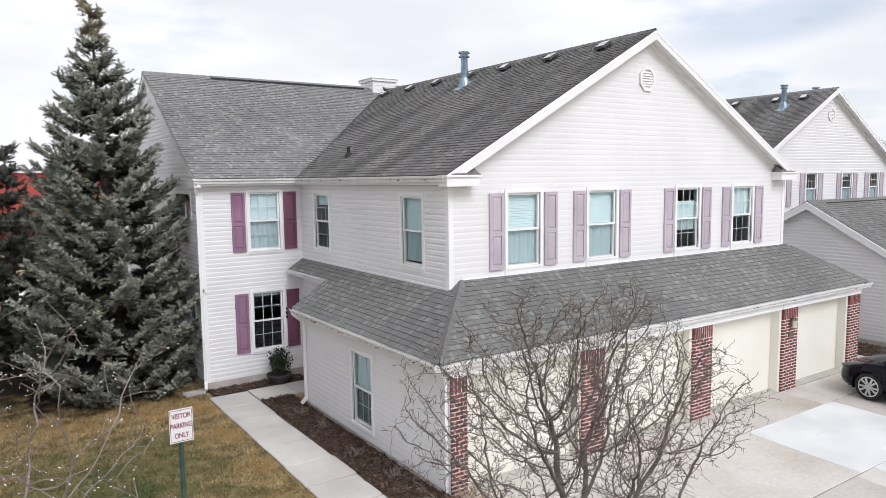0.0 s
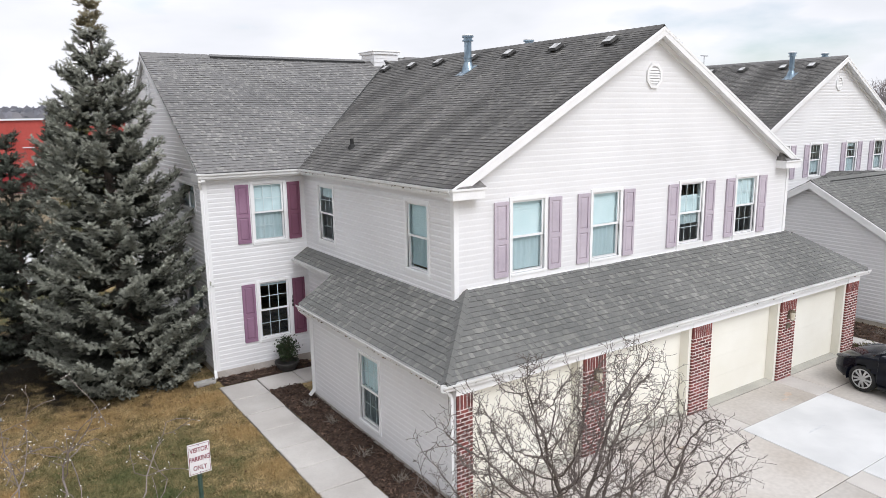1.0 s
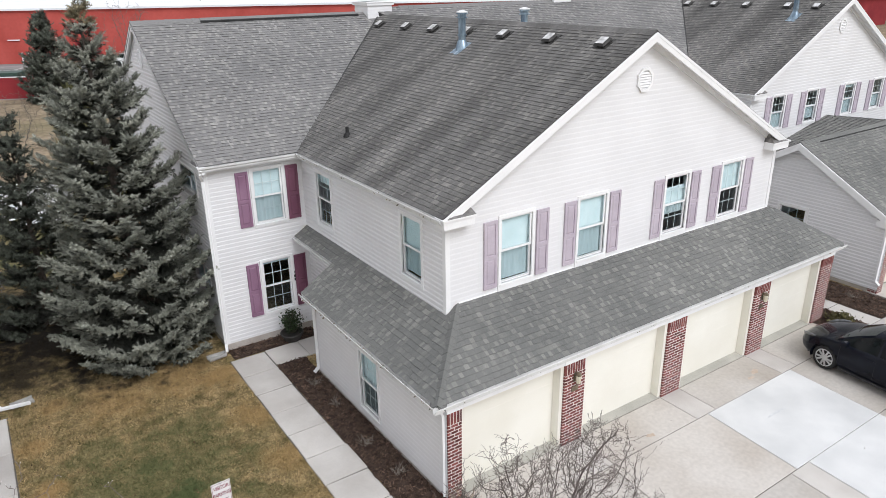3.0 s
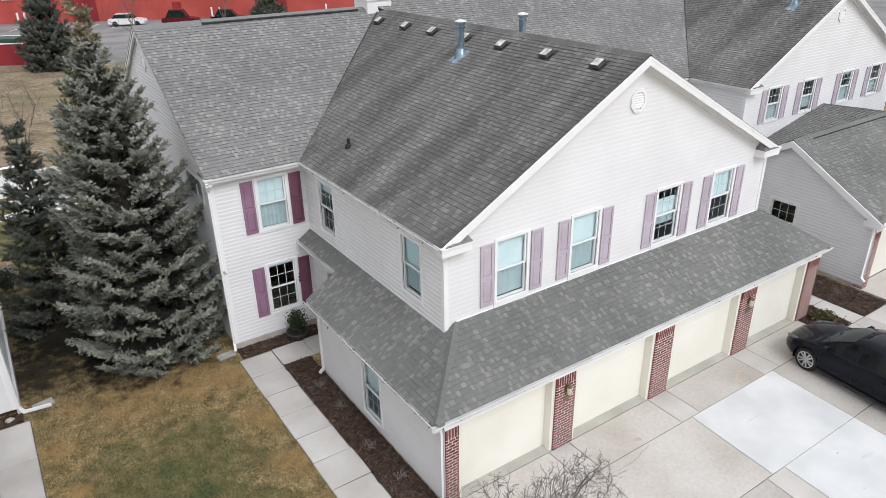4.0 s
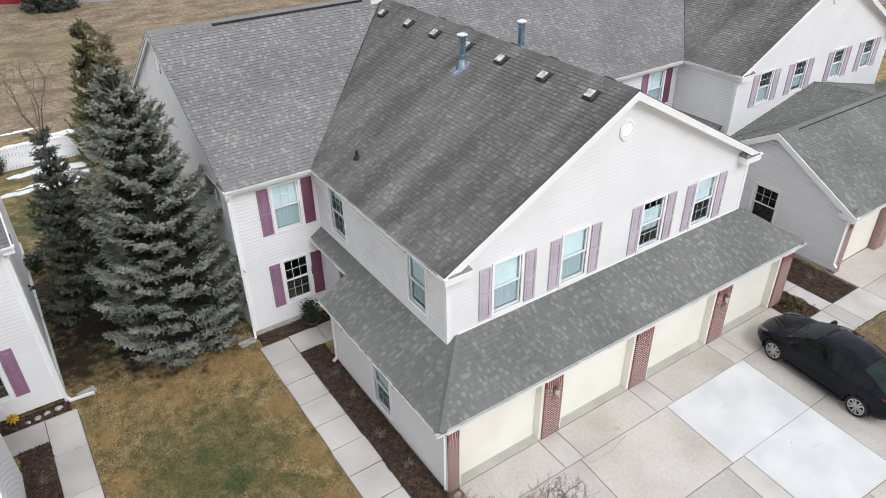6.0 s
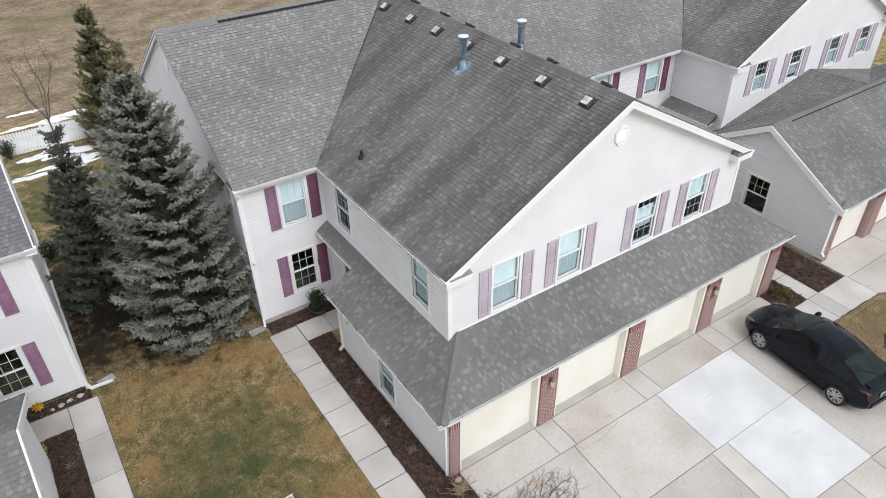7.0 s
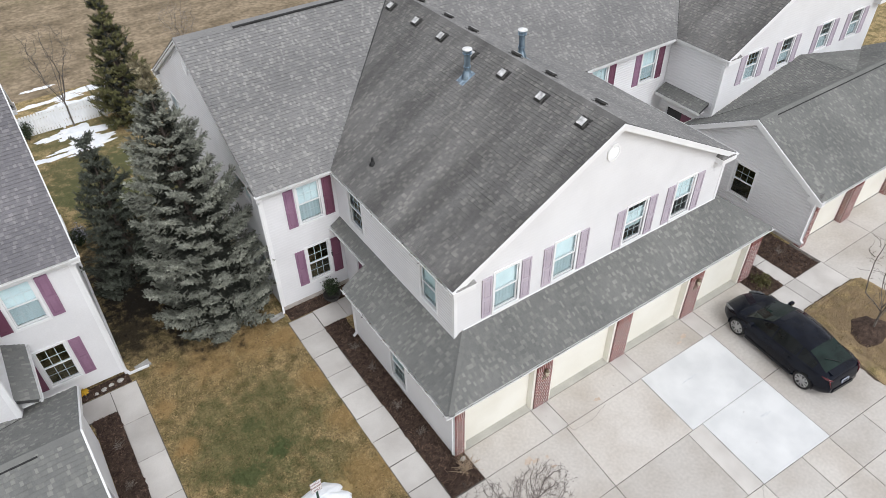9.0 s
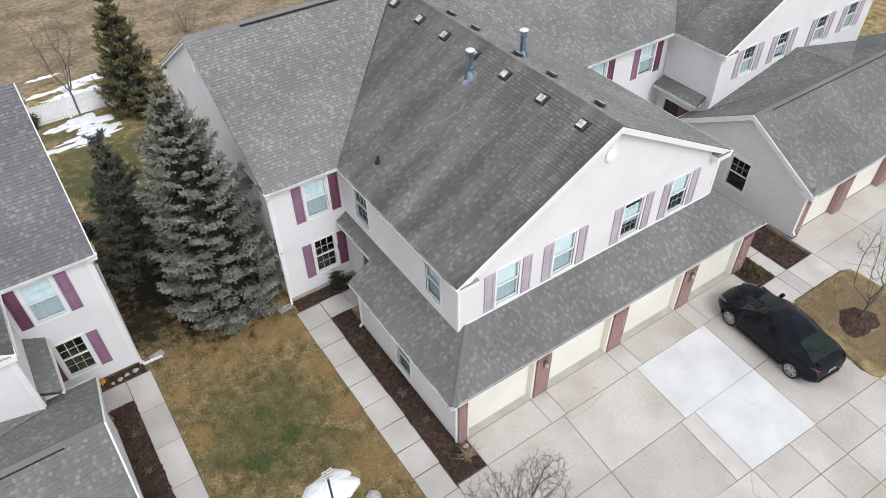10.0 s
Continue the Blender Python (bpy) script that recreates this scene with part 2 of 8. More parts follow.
# ---- mesh helpers ----
class Mesher:
    def __init__(self):
        self.v, self.f, self.m = [], [], []

    def poly(self, pts, m=0):
        k = len(self.v)
        self.v.extend(tuple(p) for p in pts)
        self.f.append(tuple(range(k, k + len(pts))))
        self.m.append(m)

    def faces(self, pts, fs, m=0):
        k = len(self.v)
        self.v.extend(tuple(p) for p in pts)
        self.f.extend(tuple(k + i for i in f) for f in fs)
        self.m.extend([m] * len(fs))

    def obox(self, o, a, b, c, m=0):
        """Box from corner o with edge vectors a, b, c."""
        o, a, b, c = Vector(o), Vector(a), Vector(b), Vector(c)
        if a.cross(b).dot(c) < 0:
            a, b = b, a
        self.faces([o, o + a, o + a + b, o + b, o + c, o + a + c, o + a + b + c, o + b + c],
                   [(3, 2, 1, 0), (4, 5, 6, 7), (0, 1, 5, 4), (1, 2, 6, 5), (2, 3, 7, 6), (3, 0, 4, 7)], m)

    def box(self, x0, x1, y0, y1, z0, z1, m=0):
        self.obox((x0, y0, z0), (x1 - x0, 0, 0), (0, y1 - y0, 0), (0, 0, z1 - z0), m)

    def bevel_box(self, x0, x1, y0, y1, z0, z1, r, m=0):
        """Box whose top edges are chamfered by r."""
        a = [(x0, y0, z0), (x1, y0, z0), (x1, y1, z0), (x0, y1, z0)]
        b = [(x0, y0, z1 - r), (x1, y0, z1 - r), (x1, y1, z1 - r), (x0, y1, z1 - r)]
        c = [(x0 + r, y0 + r, z1), (x1 - r, y0 + r, z1), (x1 - r, y1 - r, z1), (x0 + r, y1 - r, z1)]
        fs = [(3, 2, 1, 0), (8, 9, 10, 11)]
        for i in range(4):
            j = (i + 1) % 4
            fs += [(i, j, 4 + j, 4 + i), (4 + i, 4 + j, 8 + j, 8 + i)]
        self.faces(a + b + c, fs, m)

    def prism(self, pts, vec, m=0):
        """Closed prism: polygon of 3D points swept along vec."""
        n = len(pts)
        pts = [Vector(p) for p in pts]
        vec = Vector(vec)
        nrm = Vector((0, 0, 0))
        for i in range(n):
            nrm += pts[i].cross(pts[(i + 1) % n])
        if nrm.dot(vec) > 0:
            pts = pts[::-1]
        fs = [tuple(range(n)), tuple(range(2 * n - 1, n - 1, -1))]
        fs += [((i + 1) % n, i, n + i, n + (i + 1) % n) for i in range(n)]
        self.faces(pts + [p + vec for p in pts], fs, m)

    def tube(self, pts, radii, n=8, m=0, caps=True):
        pts = [Vector(p) for p in pts]
        rings = []
        k0 = len(self.v)
        up = Vector((0.13, 0.21, 0.97))
        for i, p in enumerate(pts):
            d = (pts[min(i + 1, len(pts) - 1)] - pts[max(i - 1, 0)]).normalized()
            a = d.cross(up)
            if a.length < 0.2:
                a = d.cross(Vector((1, 0, 0)))
            a.normalize()
            b = d.cross(a)
            r = radii[i] if isinstance(radii, (list, tuple)) else radii
            rings.append([p + (a * math.cos(2 * math.pi * j / n) + b * math.sin(2 * math.pi * j / n)) * r for j in range(n)])
        self.v.extend(tuple(q) for r in rings for q in r)
        fs = []
        for i in range(len(pts) - 1):
            for j in range(n):
                j2 = (j + 1) % n
                fs.append((k0 + i * n + j, k0 + (i + 1) * n + j, k0 + (i + 1) * n + j2, k0 + i * n + j2))
        if caps:
            fs.append(tuple(k0 + j for j in range(n)))
            fs.append(tuple(k0 + (len(pts) - 1) * n + j for j in range(n - 1, -1, -1)))
        self.f.extend(fs)
        self.m.extend([m] * len(fs))

    def lathe(self, c, profile, n=16, m=0):
        """Rings of (radius, height) round a vertical axis at c, capped."""
        k0 = len(self.v)
        for r, z in profile:
            for j in range(n):
                a = 2 * math.pi * j / n
                self.v.append((c[0] + r * math.cos(a), c[1] + r * math.sin(a), c[2] + z))
        fs = []
        for i in range(len(profile) - 1):
            for j in range(n):
                j2 = (j + 1) % n
                fs.append((k0 + i * n + j, k0 + i * n + j2, k0 + (i + 1) * n + j2, k0 + (i + 1) * n + j))
        fs.append(tuple(k0 + j for j in range(n - 1, -1, -1)))
        fs.append(tuple(k0 + (len(profile) - 1) * n + j for j in range(n)))
        self.f.extend(fs)
        self.m.extend([m] * len(fs))

    def data(self, name, mats, smooth=False):
        me = bpy.data.meshes.new(name)
        me.from_pydata(self.v, [], self.f)
        for q in (mats if isinstance(mats, (list, tuple)) else [mats]):
            me.materials.append(q)
        me.polygons.foreach_set("material_index", self.m)
        if smooth:
            me.polygons.foreach_set("use_smooth", [True] * len(self.f))
        me.update()
        return me


def thing(name, loc, label, category, group="", kind=""):
    """An Empty at the base of a thing; its parts are given in world coordinates."""
    ob = new(name)
    ob.location = loc
    ob.empty_display_size = 0.2
    return tagged(ob, label, category, group, kind)


def part(name, mb, mats, parent=None, label="", smooth=False, kind=""):
    """Links a mesh as one part under a thing or under a part; the mesh is in world coordinates."""
    ob = new(name, mb if isinstance(mb, bpy.types.Mesh) else mb.data(name, mats, smooth))
    if parent:
        ob.parent = parent
        if parent.type == "EMPTY":
            ob.matrix_parent_inverse = Matrix.Translation(-Vector(parent.location))
    return tagged(ob, label, "", "", kind)


def solid(name, mb, mats, label, category, group="", kind="", smooth=False):
    return tagged(part(name, mb, mats, smooth=smooth), label, category, group, kind)


class Frame2:
    """A vertical wall plane: u along it, z up, d outwards."""
    def __init__(self, origin, along, out):
        self.o, self.u, self.n = Vector(origin), Vector((*along, 0)), Vector((*out, 0))

    def p(self, u, z, d=0.0):
        return self.o + self.u * u + self.n * d + Vector((0, 0, z))

    def facing(self, q):
        """The corners in the order that turns the face outwards."""
        return q if self.u.cross(Vector((0, 0, 1))).dot(self.n) > 0 else q[::-1]

    def box(self, mb, u0, u1, z0, z1, d0, d1, m=0):
        mb.obox(self.p(u0, z0, d0), self.u * (u1 - u0), self.n * (d1 - d0), Vector((0, 0, z1 - z0)), m)

    def ring(self, mb, outer, inner, d0, d1):
        """Closed rectangular frame between two rectangles (u0, u1, z0, z1), from depth d0 to d1."""
        v = []
        for d in (d0, d1):
            for u0, u1, z0, z1 in (outer, inner):
                v += [self.p(u0, z0, d), self.p(u1, z0, d), self.p(u1, z1, d), self.p(u0, z1, d)]
        f = []
        for i in range(4):
            j = (i + 1) % 4
            f += [(8 + i, 8 + j, 12 + j, 12 + i), (j, i, 4 + i, 4 + j), (i, j, 8 + j, 8 + i), (4 + j, 4 + i, 12 + i, 12 + j)]
        mb.faces(v, f)


COURSE = 0.114


def wall(house, fr, u0, u1, z0, z1, holes=(), peak=None, boards=True, mat=None, name="wall", lip=0.019, thick=0.14):
    """Lap-sided wall with thickness and openings through it. peak: (u, z) of a gable above z1."""
    mat = mat or SIDING
    top = peak[1] if peak else z1

    def ends(z):
        if peak is None or z <= z1:
            return u0, u1
        k = (z - z1) / (peak[1] - z1)
        return u0 + (peak[0] - u0) * k, u1 + (peak[0] - u1) * k

    def pieces(a, b):
        la, ra = ends(a)
        lb, rb = ends(b)
        out = [((la, lb), (ra, rb))]
        for h0, h1, hz0, hz1 in sorted(holes):
            if hz0 <= a + 1e-4 and hz1 >= b - 1e-4:
                nxt = []
                for (l0, l1), (r0, r1) in out:
                    if h1 <= min(l0, l1) or h0 >= max(r0, r1):
                        nxt.append(((l0, l1), (r0, r1)))
                    else:
                        nxt.append(((l0, l1), (h0, h0)))
                        nxt.append(((h1, h1), (r0, r1)))
                out = nxt
        return out

    back = Mesher()
    levels = sorted({z0, z1, top, *[h[2] for h in holes], *[h[3] for h in holes]})
    for a, b in zip(levels, levels[1:]):
        for (l0, l1), (r0, r1) in pieces(a, b):
            for d in (-thick, -0.004):
                q = [fr.p(l0, a, d), fr.p(r0, a, d), fr.p(r1, b, d), fr.p(l1, b, d)]
                back.poly(q)
    for h0, h1, a, b in holes:
        for q in (((h0, a), (h0, b)), ((h1, a), (h1, b)), ((h0, a), (h1, a)), ((h0, b), (h1, b))):
            (ua, za), (ub, zb) = q
            back.poly([fr.p(ua, za, -thick), fr.p(ub, zb, -thick), fr.p(ub, zb, 0.0), fr.p(ua, za, 0.0)])
    body = part(name, back, mat, house)
    n = int(math.ceil((top - z0) / COURSE))
    joined = Mesher()

    def depth(k):
        # Dutch lap: flat face below, cove above
        return lip if k < 0.62 else max(0.001, lip * (1 - (k - 0.60) / 0.22))
    for i in range(n):
        zb, zt = z0 + i * COURSE, min(z0 + (i + 1) * COURSE, top)
        mb, runs = joined, {}
        cuts = sorted({zb, zt, *[z for z in (z1, zb + 0.60 * COURSE, zb + 0.82 * COURSE, *[h[2] for h in holes], *[h[3] for h in holes]) if zb + 1e-4 < z < zt - 1e-4]})
        for a, b in zip(cuts, cuts[1:]):
            da, db = depth((a - zb) / COURSE), depth((b - zb) / COURSE)
            for (l0, l1), (r0, r1) in pieces(a, b):
                if r0 - l0 < 0.004:
                    continue
                if boards:
                    mb = runs.setdefault(round(l0 + r0, 1) if holes and any(h[2] < zt and h[3] > zb for h in holes) else 0, Mesher())
                mb.poly([fr.p(l0, a, da), fr.p(r0, a, da), fr.p(r1, b, db), fr.p(l1, b, db)])
                if a == zb:
                    mb.poly([fr.p(l0, a, 0), fr.p(r0, a, 0), fr.p(r0, a, da), fr.p(l0, a, da)])
        for run in runs.values():
            part("siding_board", run, mat, body)
    if not boards:
        part("siding", joined, mat, body)
    return body


def roof(house, pts, mat, name="roof_slope", expose=0.122, singles=None, piece_mat=None, seed=1, thick=0.1, tab=(0.05, 0.115)):
    """A convex roof plane; pts in order seen from above, the first edge being the eave. Shingle tabs lie on a deck slab."""
    rnd = random.Random(seed)
    P = [Vector(p) for p in pts]
    N = Vector((0, 0, 0))
    for i in range(len(P)):
        N += (P[i] - P[0]).cross(P[(i + 1) % len(P)] - P[0])
    N.normalize()
    if N.z < 0:
        N = -N
    U = Vector((0, 0, 1)).cross(N).normalized()
    V = N.cross(U)
    if V.z < 0:
        V = -V
    uv = [((p - P[0]).dot(U), (p - P[0]).dot(V)) for p in P]
    vmin, vmax = min(v for _, v in uv), max(v for _, v in uv)

    def span(v):
        xs = []
        for (ua, va), (ub, vb) in zip(uv, uv[1:] + uv[:1]):
            if abs(vb - va) < 1e-6:
                if abs(v - va) < 1e-6:
                    xs += [ua, ub]
            elif min(va, vb) - 1e-9 <= v <= max(va, vb) + 1e-9:
                xs.append(ua + (ub - ua) * (v - va) / (vb - va))
        return (min(xs), max(xs)) if xs else (0, 0)

    deck = Mesher()
    deck.prism([p - N * 0.004 for p in P], -N * thick)
    body = part(name, deck, [DECK], house)
    joined = Mesher()

    def at(u, v, h):
        return P[0] + U * u + V * v + N * h

    i, v = 0, vmin - 0.02
    while v < vmax - 0.01:
        va, vb = max(v, vmin), min(v + expose, vmax)
        (l0, r0), (l1, r1) = span(va), span(vb)
        u = min(l0, l1) - rnd.random() * 0.3
        while u < max(r0, r1):
            w = rnd.uniform(*tab)
            a0, a1 = max(u, l0), min(u + w, r0)
            b0, b1 = max(u, l1), min(u + w, r1)
            u += w
            if a1 - a0 < 0.01 and b1 - b0 < 0.01:
                continue
            a1, b1 = max(a1, a0), max(b1, b0)
            hb = rnd.choice((0.012, 0.015, 0.019, 0.024))
            vo = v - 0.012 * rnd.random() if v > vmin else v
            q = [at(a0, vo, 0.001), at(a1, vo, 0.001), at(a1, vo, hb), at(a0, vo, hb), at(b1, vb + 0.01, 0.003), at(b0, vb + 0.01, 0.003)]
            fs = [(0, 1, 2, 3), (3, 2, 4, 5), (0, 3, 5), (1, 4, 2)]
            if singles and singles(q[0], q[4]):
                one = Mesher()
                one.faces(q, fs)
                part("shingle", one, piece_mat, body)
            else:
                joined.faces(q, fs)
                # the front edge face takes the shadow-line tone
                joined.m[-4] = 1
        v += expose
        i += 1
    part("shingles", joined, [mat, SHINGLE_EDGE_SHADE], body, kind="stuff")
    return body


def ridge_caps(house, a, b, mat, w=0.16, rise=0.03, step=0.2):
    """Overlapping bent cap shingles from a to b along a ridge or hip."""
    a, b = Vector(a), Vector(b)
    d = (b - a).normalized()
    s = d.cross(Vector((0, 0, 1))).normalized()
    k = int((b - a).length / step)
    for i in range(k):
        mb = Mesher()
        p, q = a + d * (i * step), a + d * ((i + 1.15) * step)
        for sg in (1, -1):
            lo0 = p + s * sg * w - Vector((0, 0, 0.55 * w - 0.012))
            lo1 = q + s * sg * w - Vector((0, 0, 0.55 * w - 0.002))
            t0, t1 = p + Vector((0, 0, rise + 0.012)), q + Vector((0, 0, rise))
            mb.faces([lo0, lo1, t1, t0, lo0 - Vector((0, 0, 0.015)), t0 - Vector((0, 0, 0.015))], [(0, 1, 2, 3), (4, 0, 3, 5)])
        part("ridge_cap", mb, mat, house)


def gutter(house, a, b, out, name="gutter"):
    """K-style gutter hung below an eave from a to b; out: outward direction."""
    a, b, o = Vector(a), Vector(b), Vector((*out, 0))
    prof = [(0, 0), (0, -0.12), (0.065, -0.12), (0.075, -0.075), (0.11, -0.04), (0.115, 0.0), (0.102, 0.0), (0.098, -0.035), (0.066, -0.07), (0.058, -0.11), (0.012, -0.11), (0.012, 0)]
    mb = Mesher()
    mb.prism([a + o * d + Vector((0, 0, z)) for d, z in prof], b - a)
    return part(name, mb, GUTTER, house)


def downspout(house, pts, name="downspout", w=0.07):
    mb = Mesher()
    for p, q in zip(pts, pts[1:]):
        p, q = Vector(p), Vector(q)
        d = (q - p).normalized()
        s = d.cross(Vector((0.31, 0.95, 0.02))).normalized()
        t = d.cross(s)
        o = p - d * 0.02 - s * w / 2 - t * w / 2
        mb.obox(o, s * w, t * w, (q - p) + d * 0.04)
    return part(name, mb, TRIM, house)


def rake(house, a, b, out, height=0.2, thick=0.05, name="rake_board"):
    """White board under a gable's sloping edge from a to b."""
    a, b, o = Vector(a), Vector(b), Vector((*out, 0))
    mb = Mesher()
    a, b = a - Vector((0, 0, 0.02)), b - Vector((0, 0, 0.02))
    dz = Vector((0, 0, -height))
    mb.prism([a, b, b + dz, a + dz], o * -thick)
    a, b = a - Vector((0, 0, 0.012)), b - Vector((0, 0, 0.012))
    dz2 = Vector((0, 0, -0.06))
    mb.prism([a + o * 0.008, b + o * 0.008, b + o * 0.008 + dz2, a + o * 0.008 + dz2], o * -0.008)
    return part(name, mb, TRIM, house)


def window(house, fr, u0, u1, z0, z1, grid=(3, 2), blinds=(1.0, 1.0), screen=True, shutters=None, shutter_mats=None, trim=0.07, sill=0.1, lower=None, bars=(1, 1)):
    """Double-hung window with trim, two sashes, panes, bars, blind, screen, and shutters left and right. Opening u0..u1, z0..z1.
    blinds: how much of the upper and of the lower sash a drawn blind covers, from the top, or (from, to)."""
    mb = Mesher()
    t = trim
    fr.ring(mb, (u0 - t, u1 + t, z0 - sill, z1 + t), (u0, u1, z0, z1), -0.02, 0.035)
    win = part("window", mb, TRIM, house)
    ws = Mesher()
    fr.box(ws, u0 - t * 0.5, u1 + t * 0.5, z0 - 0.045, z0 - 0.004, 0.0352, 0.055)
    part("window_sill", ws, TRIM, win)
    zm = (z0 + z1) / 2
    for k, (a, b, d) in enumerate(((zm - 0.02, z1, -0.045), (z0, zm + 0.02, -0.075))):
        s = Mesher()
        f = 0.045
        fr.ring(s, (u0, u1, a, b), (u0 + f, u1 - f, a + f, b - f), d, d + 0.035)
        part("sash", s, TRIM, win)
        g = Mesher()
        g.poly(fr.facing([fr.p(u0 + f, a + f, d + 0.018), fr.p(u1 - f, a + f, d + 0.018), fr.p(u1 - f, b - f, d + 0.018), fr.p(u0 + f, b - f, d + 0.018)]))
        pane = part("pane", g, GLASS, win)
        pane.visible_shadow = False
        if grid and bars[k]:
            c = Mesher()
            for i in range(1, grid[0]):
                u = u0 + f + (u1 - u0 - 2 * f) * i / grid[0]
                fr.box(c, u - 0.009, u + 0.009, a + f, b - f, d + 0.004, d + 0.014)
            for i in range(1, grid[1]):
                z = a + f + (b - a - 2 * f) * i / grid[1]
                fr.box(c, u0 + f, u1 - f, z - 0.009, z + 0.009, d + 0.003, d + 0.013)
            part("glazing_bar", c, TRIM, win)
        share = blinds[k] if isinstance(blinds[k], tuple) else (0, blinds[k])
        if share[1] > 0:
            bl = Mesher()
            lo, b = b - (b - a) * share[1], b - (b - a) * share[0]
            if k == 0:
                n = max(2, int((b - lo) / 0.05))
                for i in range(n):
                    za, zb = lo + (b - lo) * i / n, lo + (b - lo) * (i + 1) / n
                    bl.poly([fr.p(u0, za, -0.10), fr.p(u1, za, -0.10), fr.p(u1, zb, -0.115), fr.p(u0, zb, -0.115)])
            else:
                n = 14
                for i in range(n):
                    ua, ub = u0 + (u1 - u0) * i / n, u0 + (u1 - u0) * (i + 1) / n
                    da, db = -0.115 + 0.012 * (i % 2), -0.115 + 0.012 * ((i + 1) % 2)
                    bl.poly([fr.p(ua, lo, da), fr.p(ub, lo, db), fr.p(ub, b, db), fr.p(ua, b, da)])
            part("blind", bl, BLIND if k == 0 else (lower or CURTAIN), win)
    if screen:
        s = Mesher()
        s.poly([fr.p(u0 + 0.03, z0 + 0.03, -0.02), fr.p(u1 - 0.03, z0 + 0.03, -0.02), fr.p(u1 - 0.03, zm, -0.02), fr.p(u0 + 0.03, zm, -0.02)])
        part("screen", s, SCREEN, win, "grey insect screen")
    if shutters:
        for side, on in zip((0, 1), shutters):
            if not on:
                continue
            w, gap = 0.345, 0.045
            a = u0 - t - gap - w if side == 0 else u1 + t + gap
            shutter(house, fr, a, a + w, z0 - 0.03, z1, shutter_mats[side])
    return win


def shutter(house, fr, a, b, z0, z1, mat):
    """Raised-panel shutter: stiles, rails and two panels with sloped borders."""
    mb = Mesher()
    fr.box(mb, a, b, z0, z1, 0.012, 0.03)
    st, zmid = 0.055, z0 + (z1 - z0) * 0.47
    fr.box(mb, a, a + st, z0, z1, 0.03, 0.05)
    fr.box(mb, b - st, b, z0, z1, 0.03, 0.05)
    for c0, c1 in ((z0, z0 + 0.09), (zmid - 0.045, zmid + 0.045), (z1 - 0.07, z1)):
        fr.box(mb, a + st, b - st, c0, c1, 0.03, 0.05)
    for c0, c1 in ((z0 + 0.09, zmid - 0.045), (zmid + 0.045, z1 - 0.07)):
        x0, x1, y0, y1, r = a + st + 0.012, b - st - 0.012, c0 + 0.012, c1 - 0.012, 0.03
        q = [fr.p(x0, y0, 0.031), fr.p(x1, y0, 0.031), fr.p(x1, y1, 0.031), fr.p(x0, y1, 0.031),
             fr.p(x0 + r, y0 + r, 0.046), fr.p(x1 - r, y0 + r, 0.046), fr.p(x1 - r, y1 - r, 0.046), fr.p(x0 + r, y1 - r, 0.046)]
        mb.faces(q, [(4, 5, 6, 7), (0, 1, 5, 4), (1, 2, 6, 5), (2, 3, 7, 6), (3, 0, 4, 7)])
    return part("shutter", mb, mat, house)

# ---- houses ----
EAVE, RIDGE, WING = 5.40, 8.56, 8.65


